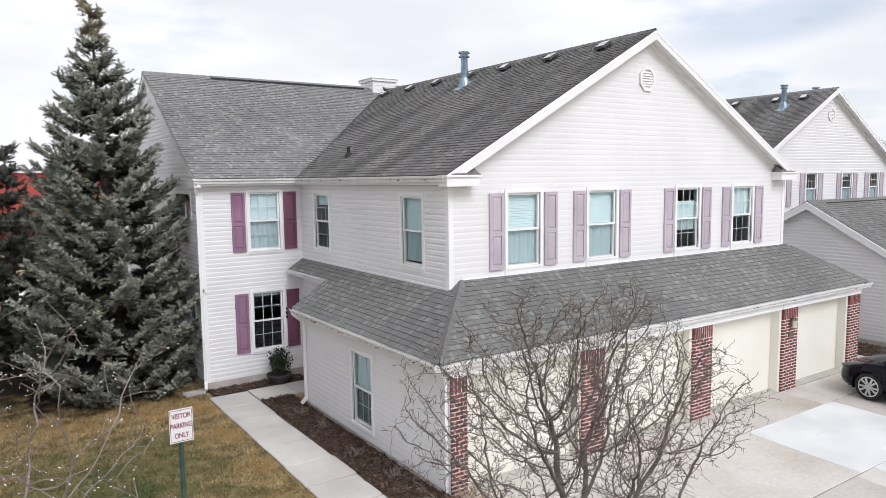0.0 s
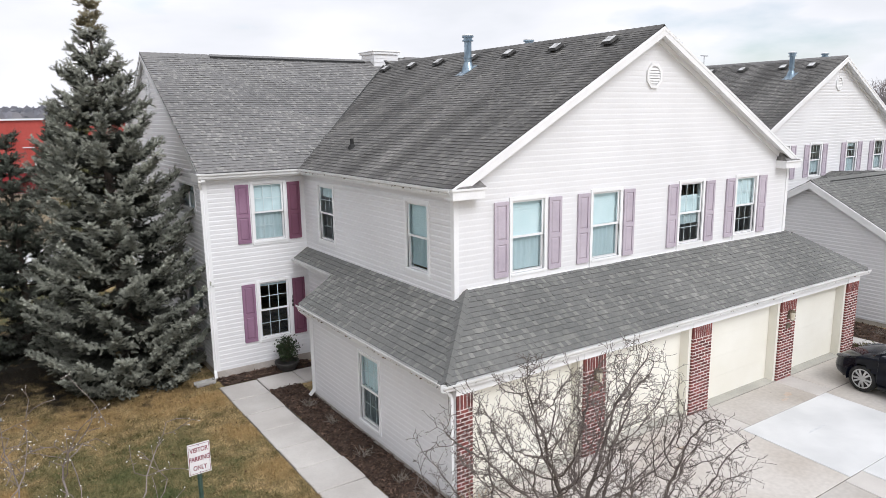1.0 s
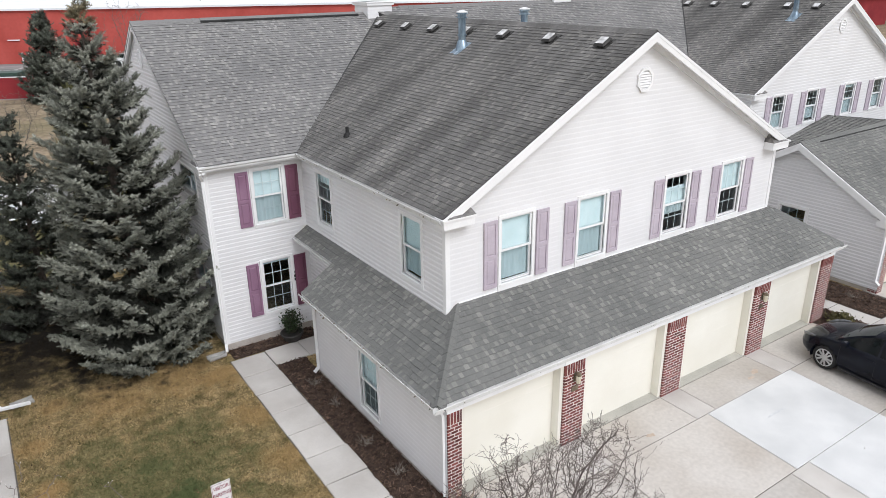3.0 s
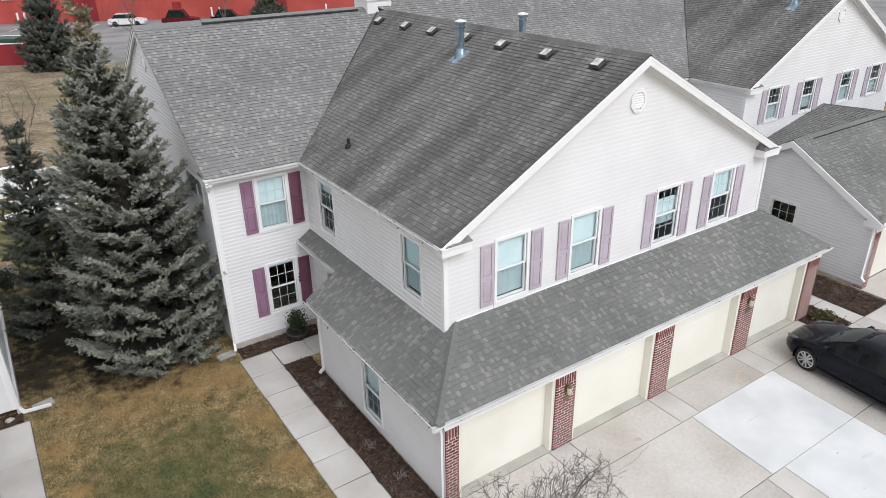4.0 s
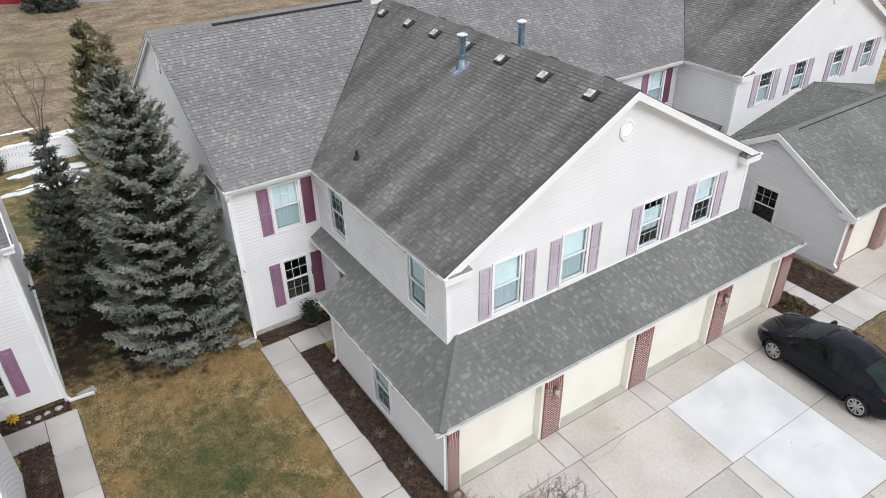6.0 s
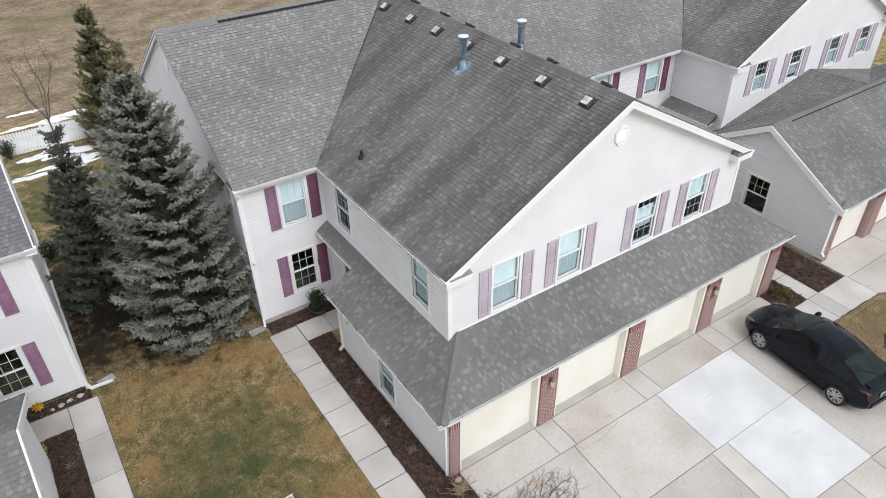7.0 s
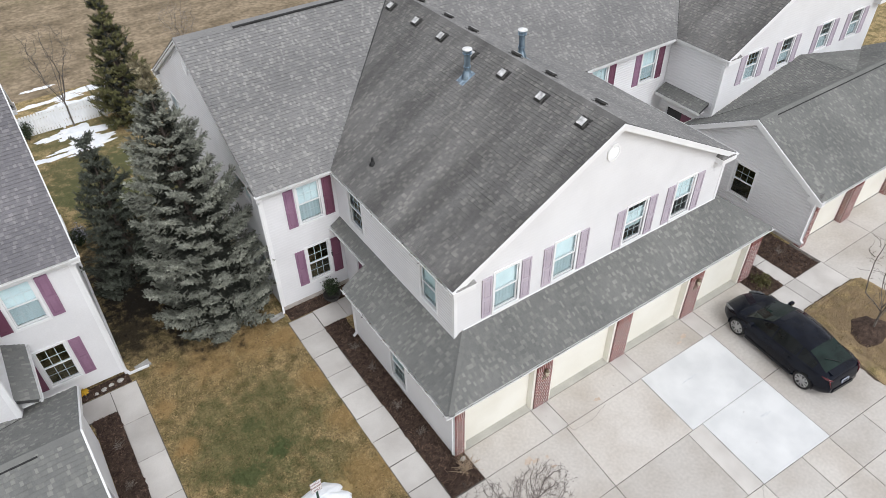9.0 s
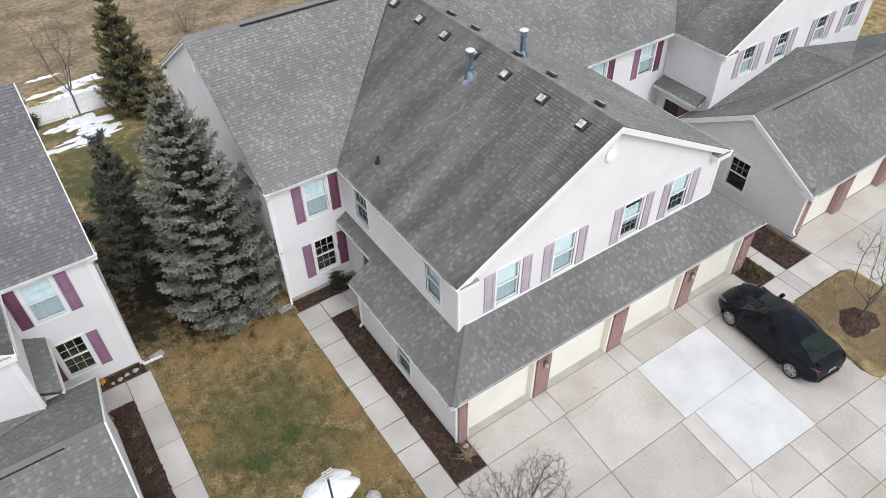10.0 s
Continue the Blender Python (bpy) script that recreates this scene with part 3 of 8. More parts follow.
def gable_trim(house, fr, u0, u1, um, out_d, ret=0.72, peak=RIDGE):
    """Rakes, soffits, cornice returns and octagonal vent of a gable in the wall plane fr between roof edges u0 and u1."""
    n = (fr.n.x, fr.n.y)
    top = fr.p(um, peak + 0.005, out_d)
    for ue, sg in ((u0, 1), (u1, -1)):
        low = fr.p(ue, EAVE + 0.005, out_d)
        rake(house, low, top, n)
        slope = (peak - EAVE) / abs(um - ue)
        sof = Mesher()
        a, b = fr.p(ue, EAVE - 0.13, 0), fr.p(um, peak - 0.13, 0)
        sof.prism([a, b, b + fr.n * (out_d - 0.05), a + fr.n * (out_d - 0.05)], (0, 0, -0.015))
        part("soffit", sof, TRIM, house)
        fz = Mesher()
        a, b = fr.p(ue + sg * 0.25, EAVE - 0.145 + slope * 0.25, 0.002), fr.p(um, peak - 0.145, 0.002)
        dz = Vector((0, 0, -0.13))
        fz.prism([a, b, b + dz, a + dz], fr.n * 0.03)
        part("frieze_board", fz, TRIM, house)
        rt = Mesher()
        a0, a1 = ue - sg * 0.02, ue + sg * ret
        fr.box(rt, min(a0, a1), max(a0, a1), EAVE - 0.22, EAVE - 0.03, 0.0, out_d + 0.02)
        fr.box(rt, min(a0, a1) - 0.03, max(a0, a1) + 0.03, EAVE - 0.05, EAVE - 0.012, 0.0, out_d + 0.05)
        r = part("cornice_return", rt, TRIM, house)
        cap = Mesher()
        e = ue + sg * (ret + 0.02)
        ztop = EAVE - 0.012 + 0.20
        cap.faces([fr.p(ue + sg * 0.06, EAVE - 0.012, out_d + 0.045), fr.p(e, EAVE - 0.012, out_d + 0.045), fr.p(e - sg * 0.12, ztop + 0.06, 0.004), fr.p(ue + sg * 0.06, EAVE + 0.02, 0.004), fr.p(e, EAVE - 0.012, 0.004)],
                  [(0, 1, 2, 3), (1, 4, 2)])
        part("return_flashing", cap, VENT_METAL, r, "dark metal cap")
    vz, r0 = peak - 1.05, 0.27
    ring = Mesher()
    pts = [(math.cos(math.pi * (i + 0.5) / 4), math.sin(math.pi * (i + 0.5) / 4)) for i in range(8)]
    for i in range(8):
        (x0, z0), (x1, z1) = pts[i], pts[(i + 1) % 8]
        ring.prism([fr.p(um + x0 * r0, vz + z0 * r0 * 1.08, 0.012), fr.p(um + x1 * r0, vz + z1 * r0 * 1.08, 0.012),
                    fr.p(um + x1 * r0 * 0.76, vz + z1 * r0 * 0.82, 0.012), fr.p(um + x0 * r0 * 0.76, vz + z0 * r0 * 0.82, 0.012)], fr.n * 0.035)
    v = part("gable_vent", ring, TRIM, house, "octagonal white louvred gable vent")
    for i in range(6):
        z = vz - 0.165 + i * 0.057
        w = 0.2 if 0 < i < 5 else 0.15
        sl = Mesher()
        sl.prism([fr.p(um - w, z, 0.016), fr.p(um - w, z + 0.045, 0.016), fr.p(um - w, z + 0.005, 0.04)], fr.u * (2 * w))
        part("louvre_slat", sl, TRIM, v)


def corner_post(house, x, y, z0, z1, sx, sy, w=0.09):
    """L-shaped corner trim; sx, sy: outward signs."""
    mb = Mesher()
    x0, x1 = sorted((x + sx * 0.022, x - sx * w))
    y0, y1 = sorted((y + sy * 0.022, y + sy * 0.001))
    mb.box(x0, x1, y0, y1, z0, z1)
    y0, y1 = sorted((y + sy * 0.001, y - sy * w))
    x0, x1 = sorted((x + sx * 0.022, x + sx * 0.001))
    mb.box(x0, x1, y0, y1, z0, z1)
    part("corner_post", mb, TRIM, house)


def fascia(house, a, b, inward, h=0.17, depth=0.3):
    """Fascia board under an eave edge a-b, and the soffit behind it."""
    a, b, i = Vector(a), Vector(b), Vector((*inward, 0))
    mb = Mesher()
    mb.prism([a, b, b + i * 0.025, a + i * 0.025], (0, 0, -h))
    mb.prism([a + i * 0.026 + Vector((0, 0, -h + 0.02)), b + i * 0.026 + Vector((0, 0, -h + 0.02)), b + i * depth + Vector((0, 0, -h + 0.02)), a + i * depth + Vector((0, 0, -h + 0.02))], (0, 0, -0.014))
    part("fascia", mb, TRIM, house)


def box_vent(house, p, run, mat_top=None):
    """Square metal attic vent lying on a slope; run: horizontal downslope direction, slope about 29 degrees."""
    d = Vector((run[0], run[1], -0.56)).normalized()
    s = d.cross(Vector((0, 0, 1))).normalized()
    n = s.cross(d)
    if n.z < 0:
        n = -n
    p = Vector(p)
    mb = Mesher()
    mb.obox(p - d * 0.2 - s * 0.2 + n * 0.008, d * 0.4, s * 0.4, n * 0.012)
    lo = [p - d * 0.12 - s * 0.12 + n * 0.02, p + d * 0.12 - s * 0.12 + n * 0.02, p + d * 0.12 + s * 0.12 + n * 0.02, p - d * 0.12 + s * 0.12 + n * 0.02]
    mb.prism(lo, n * 0.06)
    vent = part("roof_vent", mb, VENT_SHADED, house, "low metal attic vent on the shingles")
    hood = Mesher()
    q = [p - d * 0.13 - s * 0.16 + n * 0.07, p + d * 0.19 - s * 0.16 + n * 0.065, p + d * 0.19 + s * 0.16 + n * 0.065, p - d * 0.13 + s * 0.16 + n * 0.07]
    t = [p - d * 0.09 - s * 0.12 + n * 0.125, p + d * 0.15 - s * 0.12 + n * 0.115, p + d * 0.15 + s * 0.12 + n * 0.115, p - d * 0.09 + s * 0.12 + n * 0.125]
    hood.faces(q + t, [(3, 2, 1, 0), (4, 5, 6, 7), (0, 1, 5, 4), (1, 2, 6, 5), (2, 3, 7, 6), (3, 0, 4, 7)])
    part("vent_hood", hood, VENT_SHADED, vent)
    lid = Mesher()
    lid.prism([v + n * 0.002 for v in t], n * 0.006)
    part("vent_lid", lid, VENT_HIGHLIGHT, vent)


# near-black tone for the shade inside the neighbours' porches
PORCH_SHADE = material("porch_shade", (0.015, 0.015, 0.017), (0.03, 0.03, 0.032), scale=3, rough=0.3)
CAP_METAL = material("pale_cap_metal", (0.62, 0.62, 0.62), (0.78, 0.78, 0.78), scale=8, rough=0.5)
# vent body near black, lid pale: shade and top highlight put into the colours
VENT_SHADED = material("shaded_vent_body", (0.03, 0.029, 0.028), (0.06, 0.058, 0.055), scale=8, rough=0.6)
VENT_HIGHLIGHT = material("vent_lid_highlight", (0.36, 0.355, 0.35), (0.80, 0.80, 0.795), scale=7, rough=0.4, metal=0.2)


def flue(house, x, y, z, h=1.05, run=(-1, 0)):
    """Galvanised flue pipe with flashing and storm cap."""
    d = Vector((run[0], run[1], -0.56)).normalized()
    s = d.cross(Vector((0, 0, 1))).normalized()
    n = s.cross(d)
    if n.z < 0:
        n = -n
    mb = Mesher()
    mb.lathe((x, y, z - 0.15), [(0.1, 0), (0.1, h)], 18)
    pipe = part("flue_pipe", mb, GALV, house, "galvanised steel flue pipe", smooth=False)
    fl = Mesher()
    p = Vector((x, y, z))
    fl.obox(p - d * 0.22 - s * 0.2 + n * 0.014, d * 0.58, s * 0.4, n * 0.006)
    fl.lathe((x, y, z - 0.12), [(0.2, 0), (0.16, 0.18), (0.112, 0.32)], 18)
    part("flashing", fl, GALV, pipe)
    cp = Mesher()
    cp.lathe((x, y, z - 0.15 + h - 0.13), [(0.155, 0.0), (0.155, 0.025), (0.12, 0.03), (0.12, 0.10), (0.16, 0.105), (0.16, 0.14), (0.06, 0.19)], 18)
    part("storm_cap", cp, GALV, pipe)
    ct = Mesher()
    ct.lathe((x, y, z - 0.15 + h + 0.012), [(0.165, 0.0), (0.158, 0.02), (0.06, 0.055), (0.01, 0.06)], 18)
    part("cap_top", ct, CAP_METAL, pipe, "pale cap top")
    c2 = Mesher()
    c2.lathe((x, y, z - 0.15 + 0.46), [(0.125, 0.0), (0.125, 0.04)], 18)
    part("storm_collar", c2, GALV, pipe)


def chimney(house, x, y, z, w=0.48):
    """Sided chimney chase with a wider top cap."""
    mb = Mesher()
    e, n = 0.012, 8
    rings = []
    for i in range(n):
        rings += [(w + e, z - 0.75 + i * 0.14), (w, z - 0.75 + (i + 1) * 0.14)]
    for r, h in rings:
        mb.v += [(x - r, y - r, h), (x + r, y - r, h), (x + r, y + r, h), (x - r, y + r, h)]
    for i in range(len(rings) - 1):
        for j in range(4):
            mb.f.append((4 * i + j, 4 * i + (j + 1) % 4, 4 * i + 4 + (j + 1) % 4, 4 * i + 4 + j))
            mb.m.append(0)
    k = 4 * (len(rings) - 1)
    mb.f += [(3, 2, 1, 0), (k, k + 1, k + 2, k + 3)]
    mb.m += [0, 0]
    c = part("chimney", mb, SIDING, house, "white sided chimney chase")
    t = Mesher()
    t.box(x - w - 0.06, x + w + 0.06, y - w - 0.06, y + w + 0.06, z + 0.24, z + 0.33)
    t.bevel_box(x - w - 0.09, x + w + 0.09, y - w - 0.09, y + w + 0.09, z + 0.33, z + 0.37, 0.02)
    part("chimney_cap", t, TRIM, c)


def brick_pillar(house, x0, x1, y0, y1, z1, single=False, seed=3):
    """Running-bond brick pier with a soldier course on top; recessed mortar core."""
    core = Mesher()
    e = 0.003
    core.box(x0 + e, x1 - e, y0 + e, y1, -0.05, z1)
    body = part("brick_pillar", core, MORTAR, house, "red brick pier between garage doors")
    joined = Mesher()
    bh, g, t = 0.053, 0.0215, 0.05

    def put(o, a, b, c):
        if single:
            m = Mesher()
            m.obox(o, a, b, c)
            part("brick", m, BRICK_PIECE, body)
        else:
            joined.obox(o, a, b, c)

    def cells(lo, hi, shift):
        """Brick spans along a face: whole bricks, or half bricks at the ends on every second course."""
        k = max(1, round((hi - lo) / 0.21))
        w = (hi - lo + g) / k
        edges = [lo] + [lo + w * (i + 0.5) for i in range(k)] + [hi + g] if shift else [lo + w * i for i in range(k + 1)]
        return [(p, q - g) for p, q in zip(edges, edges[1:])]
    top = z1 - 0.205
    n = int(top / (bh + g))
    for i in range(n):
        z = i * (bh + g) + 0.004
        h = Vector((0, 0, bh))
        for p, q in cells(x0, x1, i % 2):
            put(Vector((p, y0, z)), Vector((q - p, 0, 0)), Vector((0, t, 0)), h)
        for xs, sg in ((x0, 1), (x1, -1)):
            for p, q in cells(y0 + t + g, y1, (i + 1) % 2):
                put(Vector((xs, p, z)), Vector((sg * t, 0, 0)), Vector((0, q - p, 0)), h)
    u = x0
    while u < x1 - 0.03:
        b = min(u + bh, x1)
        put(Vector((u, y0 - 0.004, n * (bh + g) + 0.004)), Vector((b - u, 0, 0)), Vector((0, t, 0)), Vector((0, 0, z1 - n * (bh + g) - 0.008)))
        u += bh + g
    if joined.f:
        part("bricks", joined, BRICK, body, kind="stuff")
    return body


def garage_door(house, x0, x1, y, z1):
    """Flush sectional door of four panels with weather strip, in a cream surround."""
    gd = Mesher()
    gd.box(x0, x1, y, y + 0.05, 0.02, z1)
    d = part("garage_door", gd, DOOR_CREAM, house, "plain cream sectional garage door, shut")
    h = (z1 - 0.03) / 4
    for i in range(4):
        p = Mesher()
        a, b = 0.03 + i * h, 0.03 + (i + 1) * h - 0.002
        q = [(x0 + 0.004, y - 0.003, a), (x1 - 0.004, y - 0.003, a), (x1 - 0.004, y - 0.003, b), (x0 + 0.004, y - 0.003, b)]
        p.prism(q, (0, 0.007, 0))
        part("door_panel", p, DOOR_CREAM, d)
    s = Mesher()
    s.box(x0, x1, y - 0.012, y + 0.02, 0.0, 0.03)
    part("bottom_seal", s, BLACK_RUBBER, d)


def wall_lantern(house, x, y, z):
    """Small brass and glass coach lamp on a wall facing the drive."""
    mb = Mesher()
    mb.box(x - 0.05, x + 0.05, y - 0.015, y, z - 0.1, z + 0.12)
    mb.box(x - 0.015, x + 0.015, y - 0.08, y - 0.015, z + 0.1, z + 0.13)
    mb.lathe((x, y - 0.1, z + 0.09), [(0.075, 0.0), (0.06, 0.04), (0.02, 0.07)], 6)
    mb.lathe((x, y - 0.1, z - 0.13), [(0.03, 0.0), (0.055, 0.02), (0.055, 0.03)], 6)
    l = part("wall_lantern", mb, LAMP_METAL, house, "small bronze coach lamp")
    g = Mesher()
    g.lathe((x, y - 0.1, z - 0.1), [(0.05, 0.0), (0.066, 0.19)], 6)
    part("lantern_glass", g, LAMP_GLASS, l)
    pl = Mesher()
    pl.bevel_box(x - 0.09, x + 0.09, y - 0.02, y - 0.001, z - 0.34, z - 0.22, 0.01)
    part("number_plaque", pl, LAMP_METAL, house)


LAMP_METAL = material("bronze", (0.16, 0.13, 0.09), (0.26, 0.21, 0.15), scale=12, rough=0.4, metal=0.6)
LAMP_GLASS = material("lamp_glass", (0.60, 0.55, 0.42), (0.74, 0.70, 0.58), scale=9, rough=0.2)

# --- the near house ---
A = thing("townhouse", (6, 8, 0), "two-storey white-sided townhouse with grey shingle roof and garages", "house")
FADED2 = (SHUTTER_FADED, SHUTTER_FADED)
front = Frame2((1.1, 1.53, 0), (1, 0), (0, -1))
FW = [(2.50, (0.97, 0.94)), (4.76, (1.0, 0.95)), (7.73, ((0.42, 1.0), (0.0, 0.4))), (10.0, (0.97, 0.1))]
holes = [(x - 1.1, x - 1.1 + 0.86, 3.55, 5.03) for x, _ in FW]
wall(A, front, 0, 11.27, 2.95, 5.34, holes, peak=(5.48, 8.44), lip=0.0048)
for (x, bl), h in zip(FW, holes):
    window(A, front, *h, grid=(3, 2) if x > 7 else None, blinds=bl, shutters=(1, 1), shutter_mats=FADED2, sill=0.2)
gable_trim(A, front, -0.2, 11.38, 5.48, 0.265)
side = Frame2((1.1, 1.53, 0), (0, 1), (-1, 0))
SW = [(2.43 - 1.53, 0.8, (1.0, 0.9), None), (6.78 - 1.53, 0.86, (0.4, 0.0), (3, 2))]
holes = [(u, u + w, 3.58, 4.98) for u, w, _, _ in SW]
wall(A, side, 0, 7.05, 2.95, 5.36, holes)
for (u, w, bl, gr), h in zip(SW, holes):
    window(A, side, *h, grid=gr, blinds=bl, trim=0.075, sill=0.11)
wall(A, side, 4.62, 7.05, 0.12, 2.95, [(5.2, 6.1, 0.12, 2.15)], name="entry_wall", boards=False)
ed = Mesher()
side.box(ed, 5.2, 6.1, 0.12, 2.15, -0.1, -0.05)
part("entry_door", ed, SHUTTER_SHADED, A)
corner_post(A, 1.1, 1.53, 2.95, 5.25, -1, -1)
corner_post(A, 12.37, 1.53, 2.95, 5.25, 1, -1)

wing = Frame2((-1.59, 8.58, 0), (1, 0), (0, -1))
holes = [(1.25, 2.07, 3.53, 5.03), (1.25, 2.07, 0.86, 2.4)]
wall(A, wing, 0, 2.69, 0.2, 5.36, holes, lip=0.009)
window(A, wing, *holes[0], blinds=(1.0, 0.95), shutters=(1, 1), shutter_mats=(SHUTTER, SHUTTER_SHADED))
window(A, wing, *holes[1], blinds=(0.16, 0.0), shutters=(1, 1), shutter_mats=(SHUTTER, SHUTTER_SHADED))
corner_post(A, -1.59, 8.58, 0.2, 5.25, -1, -1)
nb = Mesher()
for i, (dz, w) in enumerate(((0.0, 0.05), (0.11, 0.055), (0.22, 0.02))):
    wing.box(nb, 2.165 - w / 2, 2.165 + w / 2, 1.62 + dz, 1.70 + dz, 0.037, 0.045)
part("number_bar", nb, BLACK_RUBBER, A)
end = Frame2((-1.59, 8.58, 0), (0, 1), (-1, 0))
holes = [(0.75, 2.2, 4.4, 5.0), (0.75, 2.2, 1.6, 2.2), (8.0, 9.0, 4.2, 5.0)]
wall(A, end, 0, 10.34, 0.2, 5.36, holes, peak=(5.17, 8.53))
for h in holes:
    mb = Mesher()
    u0, u1, z0, z1 = h
    end.ring(mb, (u0 - 0.06, u1 + 0.06, z0 - 0.06, z1 + 0.06), (u0, u1, z0, z1), -0.02, 0.035)
    w = part("window", mb, TRIM, A, "small high slider window")
    s = Mesher()
    um = (u0 + u1) / 2
    end.box(s, um - 0.02, um + 0.02, z0, z1, -0.05, -0.015)
    part("sash", s, TRIM, w)
    g = Mesher()
    g.poly(end.facing([end.p(u0, z0, -0.04), end.p(u1, z0, -0.04), end.p(u1, z1, -0.04), end.p(u0, z1, -0.04)]))
    pane = part("pane", g, GLASS, w)
    pane.visible_shadow = False
    bl = Mesher()
    for i in range(9):
        za, zb = z0 + (z1 - z0) * i / 9, z0 + (z1 - z0) * (i + 1) / 9
        bl.poly([end.p(u0, za, -0.09), end.p(u1, za, -0.09), end.p(u1, zb, -0.105), end.p(u0, zb, -0.105)])
    part("blind", bl, BLIND, w)
gable_trim(A, end, -0.25, 10.59, 5.17, 0.145, ret=0.6, peak=WING)
fz = Mesher()
fz.box(-1.60, 1.1, 8.565, 8.7, -0.1, 0.2)
fz.box(-1.575, -1.5, 8.7, 18.9, -0.1, 0.2)
fz.box(0.045, 0.15, 0.3, 6.15, -0.1, 0.1)
part("foundation", fz, FOUNDATION, A)

# garage storey under the skirt roof
gside = Frame2((0.03, 0.0, 0), (0, 1), (-1, 0))
holes = [(2.7, 3.53, 0.36, 1.84)]
wall(A, gside, 0.0, 6.15, 0.1, 2.24, holes, lip=0.006)
window(A, gside, *holes[0], blinds=(1.0, 1.0), lower=DUSK_BLIND, trim=0.06, sill=0.08, grid=(3, 2))
gback = Frame2((0.03, 6.15, 0), (1, 0), (0, 1))
wall(A, gback, 0, 1.05, 0.1, 2.42, boards=False)
gt = Mesher()
gt.prism([(0.06, 6.13, 2.42), (1.08, 6.13, 2.42), (1.08, 6.13, 3.06)], (0, -0.1, 0))
part("wall", gt, SIDING, A)
mb = Mesher()
mb.box(13.55, 13.69, 0.3, 8.5, 0, 2.25)
mb.box(12.23, 12.37, 1.6, 8.58, 0, 5.34)
part("wall", mb, SIDING, A)
PIERS = [(0.05, 0.38), (3.08, 3.68), (6.42, 7.08), (9.90, 10.56), (13.12, 13.70)]
mb = Mesher()
mb.box(0.38, 13.12, 0.0, 0.28, 2.06, 2.22)
for x0, x1 in PIERS:
    mb.box(x0 - 0.02, x1 + 0.02, -0.012, 0.26, 2.062, 2.215)
part("header_beam", mb, TRIM, A, "white painted beam over the garage doors")
for (a0, a1), (b0, b1) in zip(PIERS, PIERS[1:]):
    garage_door(A, a1 + 0.09, b0 - 0.09, 0.27, 2.06)
    for p, q in ((a1 + 0.001, a1 + 0.09), (b0 - 0.09, b0 - 0.001)):
        jm = Mesher()
        jm.box(p, q, 0.05, 0.34, 0.0, 2.06)
        part("door_jamb", jm, DOOR_CREAM, A)
for i, (a, b) in enumerate(PIERS):
    brick_pillar(A, a, b, 0.0, 0.28, 2.06, single=i < 2, seed=20 + i)
for i in (1, 3):
    wall_lantern(A, sum(PIERS[i]) / 2, 0.0, 1.68)

# roofs of the near house
RX = 6.58
RY = 8.33 + 5.42 * (RIDGE - EAVE) / (WING - EAVE)
PITCH_L, PITCH_R = (RIDGE - EAVE) / (RX - 0.9), (RIDGE - EAVE) / (12.48 - RX)
S, SS, SL = SHINGLE, SHINGLE_STREAKED, SHINGLE_LOW
roof(A, [(0.9, 8.33, EAVE), (0.9, 1.30, EAVE), (RX, 1.30, RIDGE), (RX, RY, RIDGE)], SS, seed=11)
roof(A, [(12.48, 1.30, EAVE), (12.48, 8.33, EAVE), (RX, RY, RIDGE), (RX, 1.30, RIDGE)], S, seed=12)
roof(A, [(-1.74, 8.33, EAVE), (0.9, 8.33, EAVE), (RX, RY, RIDGE), (RX, 13.75, WING), (-1.74, 13.75, WING)], S, seed=13)
roof(A, [(14.6, 19.17, EAVE), (-1.74, 19.17, EAVE), (-1.74, 13.75, WING), (14.6, 13.75, WING)], S, seed=14, expose=0.3)
LOW, TOPL = 2.37, 3.22
TOPF = 3.40
near_piece = lambda p, q: 2.1 < p.x < 4.55 and 0.0 < p.y < 0.98
roof(A, [(-0.22, -0.07, LOW), (13.95, -0.07, LOW), (12.45, 1.53, TOPF), (1.38, 1.53, TOPF)], SL, "skirt_roof", singles=near_piece, piece_mat=SHINGLE_PIECE, seed=15)
roof(A, [(-0.22, 6.1, LOW), (-0.22, -0.07, LOW), (1.1, 1.25, TOPL), (1.1, 6.1, TOPL)], SL, "skirt_roof", seed=16)
roof(A, [(1.1, 1.53, TOPL), (1.1, 1.25, TOPL), (1.38, 1.53, TOPF)], SL, "skirt_roof", seed=19)
roof(A, [(13.95, -0.07, LOW), (13.95, 6.1, LOW), (12.45, 6.1, TOPF), (12.45, 1.53, TOPF)], SL, "skirt_roof", seed=17)
roof(A, [(0.70, 8.56, 2.962), (0.70, 6.1, 2.962), (1.1, 6.1, TOPL), (1.1, 8.56, TOPL)], SL, "entry_hood", seed=18)


def valley(house, a, b):
    """Dark strip laid where two roof planes meet, to stand for the valley's shade."""
    a, b = Vector(a), Vector(b)
    s = (b - a).cross(Vector((0, 0, 1))).normalized() * 0.022
    up = Vector((0, 0, 0.026))
    mb = Mesher()
    mb.prism([a - s + up, a + s + up, b + s + up, b - s + up], (0, 0, -0.02))
    part("valley_shade", mb, DECK, house, "dark strip for the shade in the roof valley")


